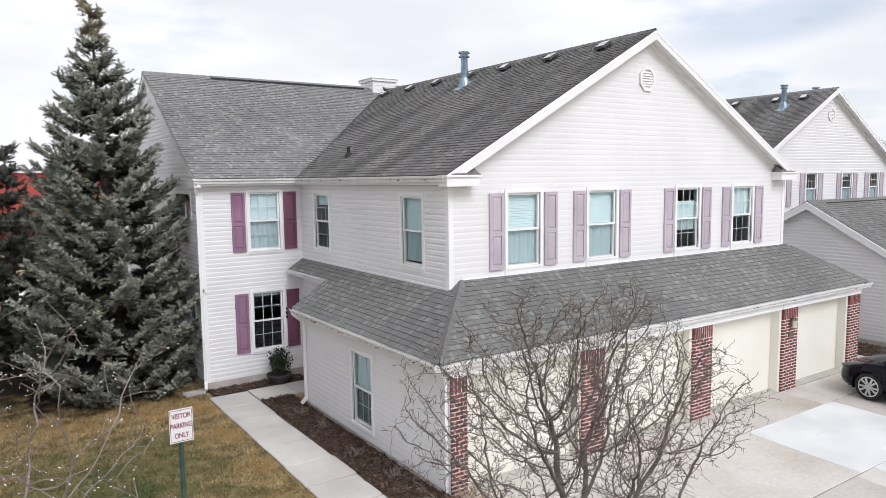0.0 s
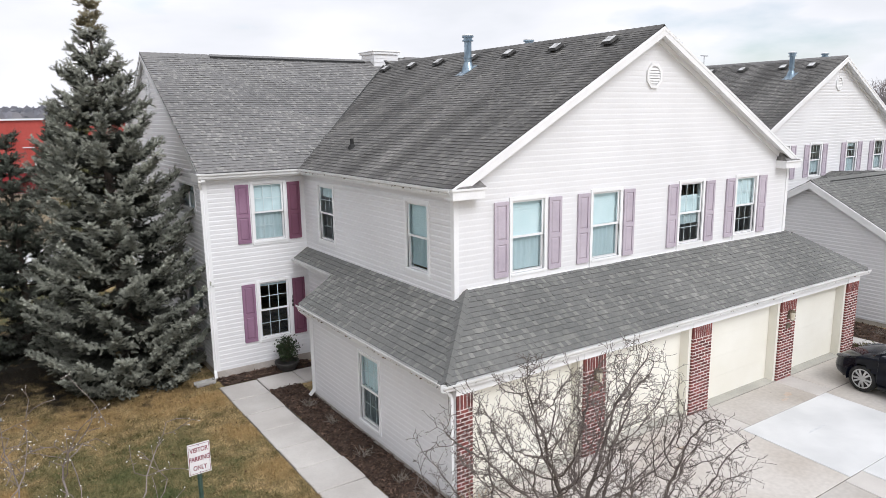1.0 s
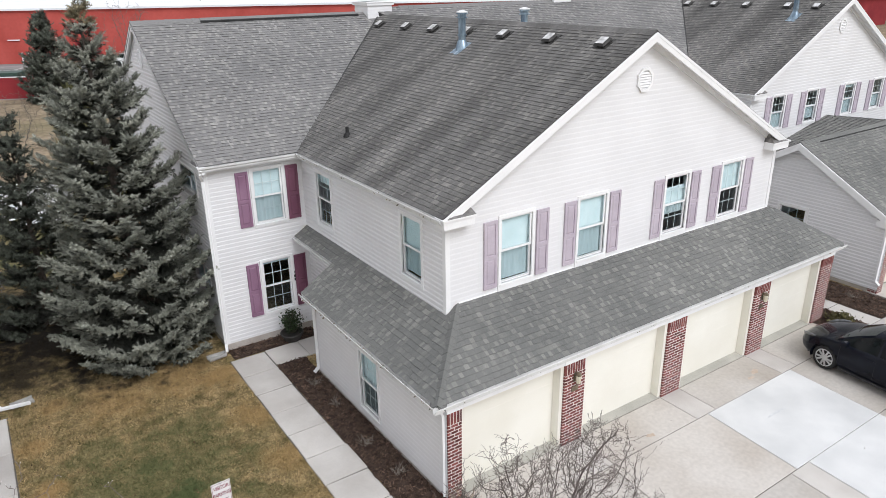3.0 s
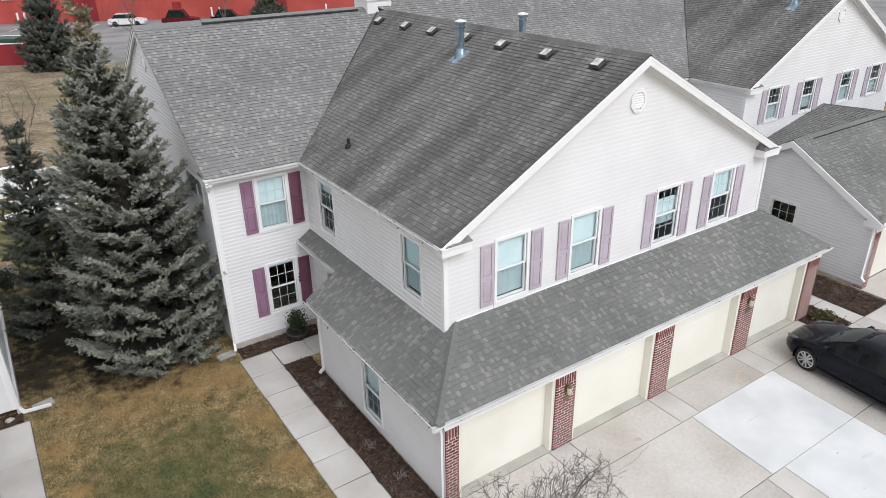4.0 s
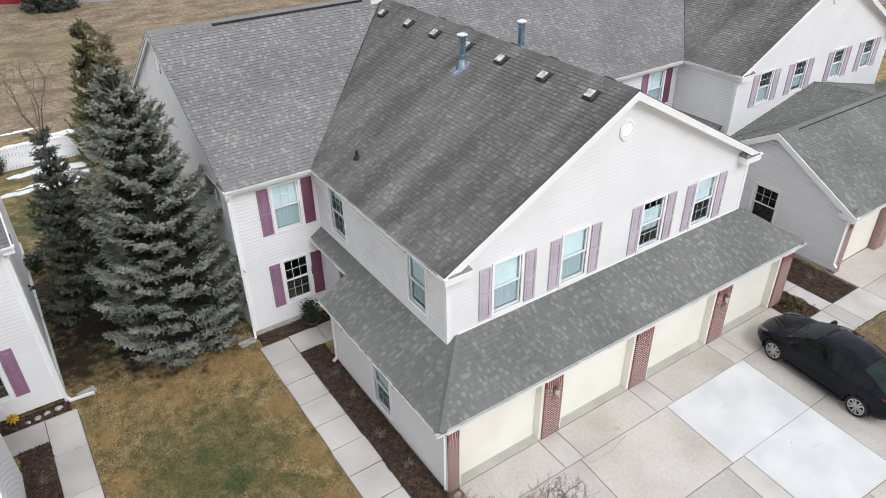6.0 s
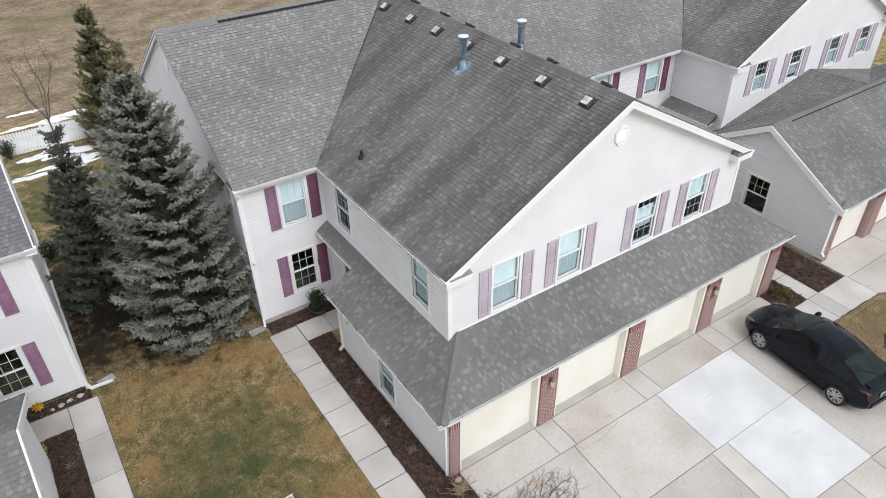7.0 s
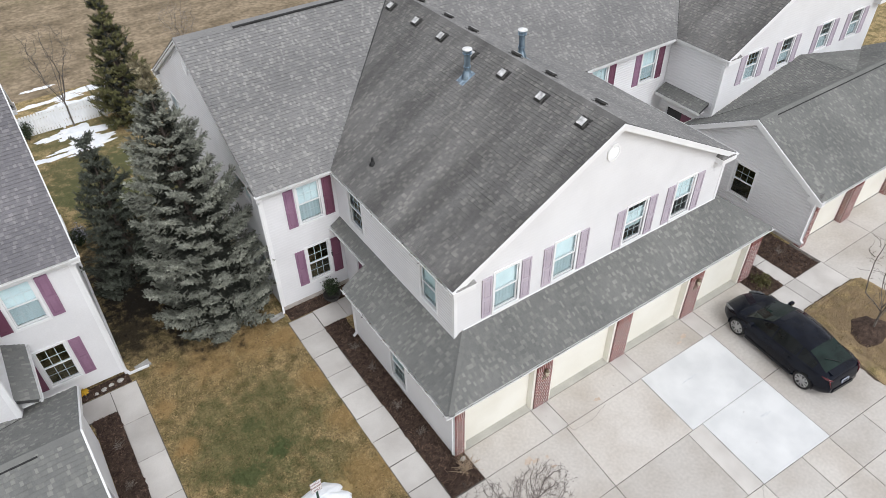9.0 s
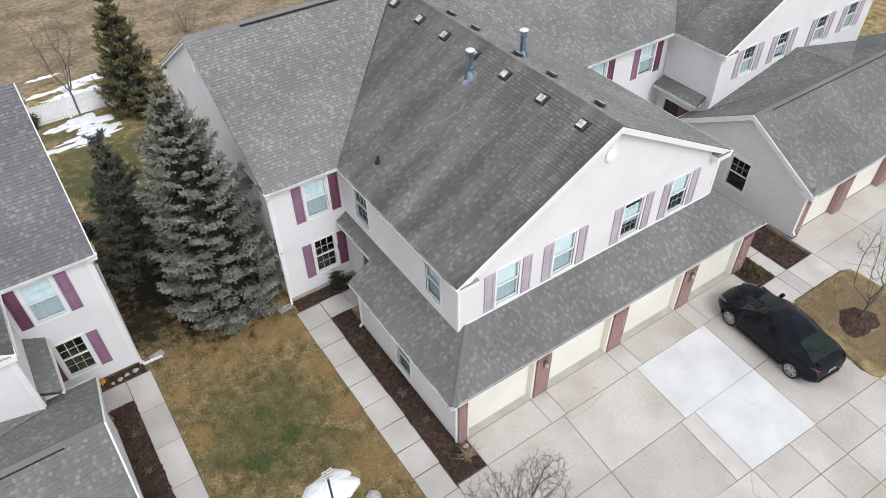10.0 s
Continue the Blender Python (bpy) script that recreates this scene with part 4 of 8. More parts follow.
valley(A, (0.95, 8.38, EAVE), (RX - 0.05, RY - 0.05, RIDGE))
ridge_caps(A, (RX, 1.30, RIDGE), (RX, 13.0, RIDGE), SS)
ridge_caps(A, (-0.22, -0.07, LOW), (1.34, 1.49, TOPF - 0.02), SL)
ridge_caps(A, (13.95, -0.07, LOW), (12.47, 1.51, TOPF), SL)
rv = Mesher()
rv.prism([(0.3, 13.60, WING - 0.05), (0.3, 13.75, WING + 0.045), (0.3, 13.90, WING - 0.05)], (5.4, 0, 0))
part("ridge_vent", rv, S, A, "low shingled ridge vent")
rs = Mesher()
rs.prism([(0.28, 13.555, WING - 0.10), (0.28, 13.555, WING - 0.045), (0.28, 13.605, WING - 0.025), (0.28, 13.605, WING - 0.09)], (5.44, 0, 0))
part("vent_slot", rs, BLACK_RUBBER, A)
ridge_caps(A, (-1.74, 13.75, WING), (0.3, 13.75, WING), S)
# eaves, gutters and downspouts
fascia(A, (0.925, 1.32, EAVE - 0.02), (0.925, 8.36, EAVE - 0.02), (1, 0), depth=0.2)
gutter(A, (0.922, 1.30, EAVE - 0.02), (0.922, 8.25, EAVE - 0.02), (-1, 0))
fascia(A, (-1.73, 8.355, EAVE - 0.02), (0.925, 8.355, EAVE - 0.02), (0, 1), depth=0.24)
gutter(A, (-1.75, 8.352, EAVE - 0.02), (0.91, 8.352, EAVE - 0.02), (0, -1))
fascia(A, (-0.195, -0.045, LOW - 0.02), (13.925, -0.045, LOW - 0.02), (0, 1), h=0.15, depth=0.1)
gutter(A, (-0.31, -0.048, LOW - 0.02), (14.03, -0.048, LOW - 0.02), (0, -1))
fascia(A, (-0.195, -0.045, LOW - 0.02), (-0.195, 6.1, LOW - 0.02), (1, 0), h=0.15, depth=0.24)
gutter(A, (-0.198, -0.06, LOW - 0.02), (-0.198, 6.12, LOW - 0.02), (-1, 0))
fascia(A, (0.715, 6.12, 2.945), (0.715, 8.56, 2.945), (1, 0), h=0.12, depth=0.38)
gutter(A, (0.712, 6.12, 2.945), (0.712, 8.54, 2.945), (-1, 0))
rake(A, (-0.22, 6.12, LOW), (1.1, 6.12, TOPL), (0, 1), height=0.14)
rake(A, (1.40, 1.51, TOPF + 0.03), (12.36, 1.51, TOPF + 0.03), (0, -1), height=0.05, thick=0.02, name="apron_flashing")
gutter(A, (12.458, 1.30, EAVE - 0.02), (12.458, 8.3, EAVE - 0.02), (1, 0))
downspout(A, [(-1.72, 8.30, 5.29), (-1.70, 8.42, 5.12), (-1.64, 8.53, 4.98), (-1.64, 8.53, 0.25), (-1.68, 8.38, 0.1)])
downspout(A, [(-0.26, 5.98, 2.24), (-0.06, 5.95, 2.05), (-0.01, 5.95, 1.95), (-0.01, 5.95, 0.2), (-0.12, 5.95, 0.1)])
downspout(A, [(-0.24, 0.1, 2.24), (-0.05, 0.06, 2.1), (-0.01, 0.06, 2.0), (-0.01, 0.06, 0.15)], w=0.045)
# roof fittings
for x, y in ((6.05, 2.31), (6.05, 4.07), (6.05, 5.89), (6.05, 7.55), (6.05, 9.28), (6.05, 10.87), (6.05, 12.6)):
    box_vent(A, (x, y, EAVE + (x - 0.9) * PITCH_L), (-1, 0))
for y in (2.9, 5.1, 6.8, 9.2, 10.7, 12.6):
    box_vent(A, (7.25, y, EAVE + (12.48 - 7.25) * PITCH_R), (1, 0))
flue(A, 5.45, 7.0, EAVE + (5.45 - 0.9) * PITCH_L)
flue(A, 7.75, 7.1, EAVE + (12.48 - 7.75) * PITCH_R, run=(1, 0))
pv = Mesher()
pv.lathe((1.83, 7.09, 5.9), [(0.12, 0.0), (0.07, 0.1), (0.045, 0.12), (0.045, 0.26), (0.03, 0.26)], 12)
part("plumbing_vent", pv, BLACK_RUBBER, A, "black plumbing vent stub")
chimney(A, 6.5, 13.9, 8.64)
chimney(A, 15.3, 14.0, 8.80)


def gabled_house(house, mx, s, dy, detail, dz=0.0, rise=0.0, gx=16.6):
    """Neighbour of the same row with a gabled garage block; mx maps x, s is the sign of its x axis."""
    def X(x, y, z):
        return (mx(x), y + dy, z + dz)
    PITCH = (RIDGE - EAVE) / 5.78
    fr = Frame2(X(17.8, 5.9, 0), (s, 0), (0, -1))
    fw = [(1.5, (0.0, 1.0)), (3.85, (0.0, 0.8)), (6.7, (0.25, 1.0)), (9.1, (0.0, 0.9))]
    holes = [(u, u + 0.8, 3.86, 5.12) for u, _ in fw]
    wall(house, fr, 0, 11.2, 2.7, 5.36, holes, peak=(5.6, 8.44), boards=False, lip=0.008)
    for (u, bl), h in zip(fw, holes):
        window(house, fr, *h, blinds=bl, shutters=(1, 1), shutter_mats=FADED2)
    gable_trim(house, fr, -0.18, 11.38, 5.6, 0.285)
    sd = Frame2(X(17.8, 5.9, 0), (0, 1), (-s, 0))
    wall(house, sd, 0, 2.79, 0.0, 5.36, [(0.6, 2.3, 0.0, 2.15)], boards=False)
    # added door and panel, dark to stand for the shade inside the porch
    ed = Mesher()
    sd.box(ed, 0.6, 1.5, 0.0, 2.15, -0.1, -0.05)
    part("entry_door", ed, SHUTTER_SHADED, house, "entry door added under the hood, dark for its shade")
    sg = Mesher()
    sd.box(sg, 1.5, 2.3, 0.0, 2.15, -0.1, -0.06)
    part("porch_shade_panel", sg, PORCH_SHADE, house)
    corner_post(house, mx(17.8), 5.9 + dy, 2.7, 5.25, -s, -1)
    roof(house, [X(17.62, 8.33, EAVE), X(17.62, 5.65, EAVE), X(23.4, 5.65, RIDGE), X(23.4, 13.75, RIDGE)], SS, seed=31)
    roof(house, [X(29.18, 5.65, EAVE), X(29.18, 8.33, EAVE), X(23.4, 13.75, RIDGE), X(23.4, 5.65, RIDGE)], S, seed=32)
    ridge_caps(house, X(23.4, 5.65, RIDGE), X(23.4, 13.6, RIDGE), S)
    a, b = X(17.645, 5.67, EAVE - 0.02), X(17.645, 8.36, EAVE - 0.02)
    fascia(house, a, b, (s, 0), depth=0.16)
    gutter(house, X(17.642, 5.65, EAVE - 0.02), X(17.642, 8.25, EAVE - 0.02), (-s, 0))
    downspout(house, [X(17.6, 5.72, 5.3), X(17.72, 5.78, 5.1), X(17.74, 5.82, 5.0), X(17.74, 5.82, 3.0)])
    # entry hood
    roof(house, [X(17.25, 8.56, 2.92), X(17.25, 6.15, 2.92), X(17.8, 6.15, TOPL), X(17.8, 8.56, TOPL)], SL, "entry_hood", seed=33)
    fascia(house, X(17.265, 6.2, 2.9), X(17.265, 8.56, 2.9), (s, 0), h=0.12, depth=0.45)
    gutter(house, X(17.262, 6.15, 2.9), X(17.262, 8.54, 2.9), (-s, 0))
    # gabled garage block, ridge along x
    g0, zr, zl = gx, 4.3 + rise, 2.37 + rise
    ge = Frame2(X(g0, 0.0, rise), (0, 1), (-s, 0))
    holes = [(2.70, 3.64, 0.58, 2.02)]
    wall(house, ge, 0, 6.4, 0.0, 2.3, holes, peak=(3.2, 4.2), boards=detail)
    window(house, ge, *holes[0], blinds=(0.0, 0.0), trim=0.095, sill=0.10, bars=(1, 0))
    xr = 30.2
    roof(house, [X(g0 - 0.22, -0.2, zl), X(xr, -0.2, zl), X(xr, 3.2, zr), X(g0 - 0.22, 3.2, zr)], SL, "garage_roof", seed=34)
    roof(house, [X(xr, 6.6, zl), X(g0 - 0.22, 6.6, zl), X(g0 - 0.22, 3.2, zr), X(xr, 3.2, zr)], SL, "garage_roof", seed=35)
    roof(house, [X(17.75, 5.9, 2.80 + rise), X(23.4, 3.3, zr - 0.05), X(23.4, 5.9, zr - 0.22)], SL, "cricket_roof", seed=36)
    roof(house, [X(29.1, 5.9, 2.80 + rise), X(23.4, 5.9, zr - 0.22), X(23.4, 3.3, zr - 0.05)], SL, "cricket_roof", seed=37)
    ridge_caps(house, X(g0 - 0.22, 3.2, zr), X(g0 + 0.8, 3.2, zr), SL)
    rv = Mesher()
    p = [X(g0 + 0.8, 3.06, zr - 0.065), X(g0 + 0.8, 3.2, zr + 0.04), X(g0 + 0.8, 3.34, zr - 0.065)]
    rv.prism(p, Vector(X(xr, 0, 0)) - Vector(X(g0 + 0.8, 0, 0)))
    part("ridge_vent", rv, SL, house, "low shingled ridge vent")
    ve = Mesher()
    ve.prism([X(g0 + 0.78, 3.035, zr - 0.10), X(g0 + 0.78, 3.035, zr - 0.062), X(g0 + 0.78, 3.065, zr - 0.048), X(g0 + 0.78, 3.065, zr - 0.09)], Vector(X(xr, 0, 0)) - Vector(X(g0 + 0.78, 0, 0)))
    part("vent_slot", ve, BLACK_RUBBER, house)
    for ya, yb in ((-0.2, 3.2), (6.6, 3.2)):
        rake(house, X(g0 - 0.26, ya, zl + 0.01), X(g0 - 0.26, yb, zr + 0.01), (-s, 0), height=0.24)
    rt = Mesher()
    x0, x1 = sorted((mx(g0 - 0.24), mx(g0 - 0.005)))
    rt.box(x0, x1, -0.25 + dy, 0.35 + dy, 2.16 + dz + rise, 2.36 + dz + rise)
    part("cornice_return", rt, TRIM, house)
    cp = Mesher()
    cp.faces([(x0, 0.36 + dy, 2.365 + dz + rise), (x1, 0.36 + dy, 2.365 + dz + rise), (x1, -0.1 + dy, 2.62 + dz + rise), (x0, -0.1 + dy, 2.365 + dz + rise)], [(0, 1, 2), (0, 2, 3)])
    part("return_flashing", cp, VENT_METAL, house)
    gutter(house, X(g0 - 0.2, -0.18, zl - 0.02), X(xr, -0.18, zl - 0.02), (0, -1))
    gutter(house, X(g0 - 0.2, 6.58, zl - 0.02), X(17.7, 6.58, zl - 0.02), (0, 1))
    mb = Mesher()
    x0, x1 = sorted((mx(g0 + 0.02), mx(xr)))
    mb.box(x0, x1, 0.02 + dy, 0.27 + dy, 2.06, 2.28)
    part("header_beam", mb, TRIM, house)
    piers = [(g0 + 0.02, g0 + 0.35), (19.75, 20.35), (23.1, 23.75), (26.5, 27.1), (29.8, 30.2)]
    for k, ((a0, a1), (b0, b1)) in enumerate(zip(piers, piers[1:])):
        x0, x1 = sorted((mx(a1 + 0.02), mx(b0 - 0.02)))
        garage_door(house, x0, x1, 0.27 + dy, 2.06)
    for k, (a0, a1) in enumerate(piers):
        x0, x1 = sorted((mx(a0), mx(a1)))
        brick_pillar(house, x0, x1, 0.0 + dy, 0.28 + dy, 2.06, seed=40 + k)
    downspout(house, [X(g0 - 0.12, -0.22, 2.24), X(g0 - 0.06, 0.05, 2.1), X(g0 - 0.06, 0.08, 2.0), X(g0 - 0.06, 0.08, 0.2), X(g0 - 0.06, -0.05, 0.1)])
    mb = Mesher()
    x0, x1 = sorted((mx(17.7), mx(29.0)))
    mb.box(x0, x1, 6.3 + dy, 6.4 + dy, 0, 2.3)
    part("wall", mb, SIDING, house)
    fb = Mesher()
    x0, x1 = sorted((mx(g0 + 0.01), mx(g0 + 0.1)))
    fb.box(x0, x1, 0.3 + dy, 6.4 + dy, -0.1, 0.12)
    part("foundation", fb, FOUNDATION, house)
    for x in (22.75,):
        for y in (6.7, 7.9, 9.8, 11.4, 12.8):
            box_vent(house, X(x, y, EAVE + (x - 17.62) * PITCH), (-s, 0))
    flue(house, mx(22.1), 7.2 + dy, EAVE + dz + (22.1 - 17.62) * PITCH, run=(-s, 0))
    flue(house, mx(24.6), 7.2 + dy, EAVE + dz + (29.18 - 24.6) * PITCH, run=(s, 0))
    chimney(house, mx(23.3), 13.9 + dy, 8.84)


B = thing("townhouse", (22, 8, 0), "white-sided townhouse of the same row with a gabled garage block", "house")
BX, BZ = -0.22, 0.24
gabled_house(B, lambda x: x + BX, 1, -0.1, True, BZ, -0.12, 16.98)
mid = Frame2((12.2, 8.58, BZ), (1, 0), (0, -1))
holes = [(0.7, 1.55, 3.6, 5.03), (3.65, 4.5, 3.6, 5.03)]
wall(B, mid, 0, 5.35, 0.0, 5.36, holes, boards=False)
for h in holes:
    window(B, mid, *h, blinds=(1.0, 0.9), shutters=(1, 1), shutter_mats=(SHUTTER, SHUTTER_SHADED))
EB, RB = EAVE + BZ, RIDGE + BZ
KX = BZ / PITCH_R
roof(B, [(12.45 - KX, 8.25, EB), (17.40, 8.25, EB), (23.18, 13.67, RB), (6.58 - KX, 13.67, RB)], S, seed=38)
roof(B, [(28.96, 8.25, EB), (33, 8.25, EB), (33, 13.67, RB), (23.18, 13.67, RB)], S, seed=39)
roof(B, [(33, 19.17, EB), (14.6, 19.17, EB), (14.6, 13.67, RB), (33, 13.67, RB)], S, seed=40, expose=0.3)
gutter(B, (12.55, 8.272, EB - 0.02), (17.28, 8.272, EB - 0.02), (0, -1))
fascia(B, (12.3, 8.275, EB - 0.02), (17.37, 8.275, EB - 0.02), (0, 1), depth=0.3)
valley(B, (17.43, 8.28, EB), (23.13, 13.62, RB))
ridge_caps(B, (7.4, 13.67, RB), (33, 13.67, RB), S)
mb = Mesher()
mb.box(-1.45, 33, 18.78, 18.92, 0, 5.3)
mb.box(32.6, 32.74, 8.6, 18.7, 0, 5.3)
mb.box(29.0, 29.14, 6.0, 8.6, 0, 5.3)
mb.box(29.1, 32.7, 8.58, 8.72, 0, 5.3)
part("wall", mb, SIDING, B)

C = thing("townhouse", (-14, 8, 0), "white-sided townhouse across the lawn with mauve shutters", "house")
LX, LDY = 7.94, 0.32
gabled_house(C, lambda x: LX - x, -1, LDY, False)
lw = Frame2((-9.86, 8.58 + LDY, 0), (1, 0), (0, -1))
holes = [(0.62, 1.48, 3.53, 5.03), (0.62, 1.48, 0.86, 2.4)]
wall(C, lw, 0, 2.62, 0.2, 5.36, holes, boards=False, lip=0.005)
window(C, lw, *holes[0], blinds=(1.0, 0.95), shutters=(1, 1), shutter_mats=(SHUTTER_SHADED, SHUTTER))
window(C, lw, *holes[1], blinds=(0.0, 0.0), shutters=(1, 1), shutter_mats=(SHUTTER_SHADED, SHUTTER))
le = Frame2((-7.24, 8.58 + LDY, 0), (0, 1), (1, 0))
wall(C, le, 0, 10.34, 0.2, 5.36, [], peak=(5.17, 8.44), boards=False)
gable_trim(C, le, -0.25, 10.59, 5.17, 0.25, ret=0.6)
corner_post(C, -7.24, 8.58 + LDY, 0.2, 5.25, 1, -1)
YC = LDY
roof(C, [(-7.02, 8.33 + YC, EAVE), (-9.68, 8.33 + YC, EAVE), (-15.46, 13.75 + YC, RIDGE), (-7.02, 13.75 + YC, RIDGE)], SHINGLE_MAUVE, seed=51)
roof(C, [(-25, 19.17 + YC, EAVE), (-7.02, 19.17 + YC, EAVE), (-7.02, 13.75 + YC, RIDGE), (-25, 13.75 + YC, RIDGE)], S, seed=52, expose=0.3)
roof(C, [(-21.24, 8.33 + YC, EAVE), (-25, 8.33 + YC, EAVE), (-25, 13.75 + YC, RIDGE), (-15.46, 13.75 + YC, RIDGE)], S, seed=53, expose=0.3)
fascia(C, (-7.03, 8.355 + YC, EAVE - 0.02), (-9.68, 8.355 + YC, EAVE - 0.02), (0, 1), depth=0.22)
gutter(C, (-7.0, 8.352 + YC, EAVE - 0.02), (-9.5, 8.352 + YC, EAVE - 0.02), (0, -1))
downspout(C, [(-7.08, 8.32 + YC, 5.29), (-7.13, 8.45 + YC, 5.1), (-7.18, 8.53 + YC, 4.98), (-7.18, 8.53 + YC, 0.25), (-7.1, 8.45 + YC, 0.12), (-6.5, 8.5 + YC, 0.05)])
mb = Mesher()
mb.box(-25, -7.2, 18.78 + YC, 18.92 + YC, 0, 5.3)
mb.box(-25, -24.86, 8.6 + YC, 18.7 + YC, 0, 5.3)
mb.box(-24.9, -20.9, 8.58 + YC, 8.72 + YC, 0, 5.3)
mb.box(-21.1, -20.96, 6.3, 9.0, 0, 5.3)
mb.box(-7.25, -7.15, 8.6 + YC, 18.9 + YC, -0.1, 0.2)
part("wall", mb, SIDING, C)

# ---- ground, walks and drive ----
LAWN = material("winter_lawn", (0.174, 0.138, 0.060), (0.384, 0.284, 0.144), scale=2.0, rough=0.95, bump=0.9, bscale=60, fine=0.55, fscale=20, lo=0.38, hi=0.60)


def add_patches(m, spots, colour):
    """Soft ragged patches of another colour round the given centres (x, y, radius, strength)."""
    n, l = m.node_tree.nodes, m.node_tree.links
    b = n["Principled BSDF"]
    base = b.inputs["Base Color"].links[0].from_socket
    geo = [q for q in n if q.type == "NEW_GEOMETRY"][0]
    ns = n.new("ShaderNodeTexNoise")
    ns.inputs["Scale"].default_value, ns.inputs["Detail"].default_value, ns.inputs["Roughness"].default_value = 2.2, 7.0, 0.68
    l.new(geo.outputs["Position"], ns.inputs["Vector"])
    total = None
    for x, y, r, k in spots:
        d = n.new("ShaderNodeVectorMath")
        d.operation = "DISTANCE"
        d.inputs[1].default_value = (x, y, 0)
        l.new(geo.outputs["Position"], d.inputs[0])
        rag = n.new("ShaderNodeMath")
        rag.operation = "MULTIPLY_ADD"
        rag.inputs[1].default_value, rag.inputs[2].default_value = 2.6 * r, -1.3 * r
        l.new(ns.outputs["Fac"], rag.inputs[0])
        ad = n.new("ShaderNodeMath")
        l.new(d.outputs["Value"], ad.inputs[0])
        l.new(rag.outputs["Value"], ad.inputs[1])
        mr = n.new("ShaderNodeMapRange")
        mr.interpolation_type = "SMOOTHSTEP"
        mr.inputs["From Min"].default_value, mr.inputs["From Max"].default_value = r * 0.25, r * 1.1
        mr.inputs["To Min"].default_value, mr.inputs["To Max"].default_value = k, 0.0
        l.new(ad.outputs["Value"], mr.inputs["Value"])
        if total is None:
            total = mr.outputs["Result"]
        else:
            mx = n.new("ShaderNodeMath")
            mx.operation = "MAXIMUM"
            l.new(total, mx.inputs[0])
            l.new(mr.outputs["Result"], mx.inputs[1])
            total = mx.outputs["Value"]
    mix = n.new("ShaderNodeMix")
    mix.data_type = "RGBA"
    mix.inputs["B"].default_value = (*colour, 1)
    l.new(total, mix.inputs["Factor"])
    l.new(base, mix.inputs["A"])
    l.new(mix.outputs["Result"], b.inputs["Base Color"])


GREENS = [(-4.6, 3.9, 2.9, 0.62), (-3.3, 1.4, 1.6, 0.5), (-5.3, 3.0, 0.8, 0.95), (-4.15, 3.3, 0.75, 1.0), (-4.5, 4.5, 0.55, 0.85), (-3.4, 5.4, 1.0, 0.55), (-5.4, 5.6, 1.0, 0.5), (-6.3, 3.6, 0.6, 0.6), (-4.6, 19.5, 2.6, 0.9), (-6.3, 20.8, 1.6, 0.8), (-3.6, 22.6, 1.2, 0.8)]
add_patches(LAWN, GREENS, (0.085, 0.105, 0.040))
STRAW = [(-6.6, 6.8, 0.45, 0.7), (-6.5, 4.9, 0.5, 0.8), (-6.0, 8.4, 0.5, 0.6), (-4.9, 8.3, 0.7, 0.5), (-2.2, 7.4, 0.8, 0.7), (-2.1, 5.2, 0.7, 0.6), (-2.0, 3.2, 0.7, 0.6), (-3.4, 7.6, 0.8, 0.5), (-6.7, 1.6, 0.5, 0.6), (-2.4, 1.0, 1.2, 0.6), (-3.2, 8.0, 1.3, 0.6), (-4.6, 7.7, 1.2, 0.5)]
add_patches(LAWN, STRAW, (0.385, 0.25, 0.108))
# needle litter, with the spruces' dense shade put into the ground colour
LITTER_SHADE = [(-4.1, 10.8, 3.0, 1.0), (-5.6, 12.4, 3.2, 1.0), (-5.7, 15.8, 2.0, 0.9), (-6.5, 10.9, 2.0, 0.9), (-6.0, 14.0, 3.0, 1.0)]
add_patches(LAWN, [(15.2, -4.3, 2.6, 0.75)], (0.21, 0.145, 0.085))
BACK_GRASS = [(-5.2, 22.5, 3.2, 0.85), (-5.6, 26.0, 2.4, 0.7), (-3.4, 19.0, 2.2, 0.8)]
add_patches(LAWN, BACK_GRASS, (0.098, 0.100, 0.042))
ISLE = [(15.2, -4.2, 3.4, 0.55)]
add_patches(LAWN, ISLE, (0.24, 0.178, 0.112))
add_patches(LAWN, LITTER_SHADE, (0.018, 0.015, 0.011))
gm = Mesher()
gm.faces([(-2500, -2500, -0.02), (2500, -2500, -0.02), (2500, 2500, -0.02), (-2500, 2500, -0.02)], [(0, 1, 2, 3)])
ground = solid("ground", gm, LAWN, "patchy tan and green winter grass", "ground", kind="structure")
FIELD = material("rough_field", (0.172, 0.132, 0.085), (0.295, 0.23, 0.155), scale=0.55, rough=1.0, bump=0.8, bscale=14, fine=0.32, fscale=3.2, stretch=(0.85, 1.1, 1), lo=0.36, hi=0.62)
add_patches(FIELD, [(-9, 38, 4, 0.5), (-2, 50, 5, 0.45), (14, 40, 5, 0.4)], (0.17, 0.15, 0.075))
fm = Mesher()
fm.faces([(-300, 31.5, -0.012), (300, 31.5, -0.012), (300, 70, -0.012), (-300, 70, -0.012)], [(0, 1, 2, 3)])
solid("field", fm, FIELD, "rough tan winter field behind the fence", "field", kind="structure")


def slab(parent, x0, x1, y0, y1, z, mat, h=0.1, r=0.012, gap=0.008, skew=None):
    """Cast slab with chamfered edges; skew maps its plan, where the slabs lie askew."""
    mb = Mesher()
    mb.bevel_box(x0 + gap, x1 - gap, y0 + gap, y1 - gap, z - h, z, r)
    if skew:
        mb.v = [(*skew(v[0], v[1]), v[2]) for v in mb.v]
    return part("slab", mb, mat, parent)


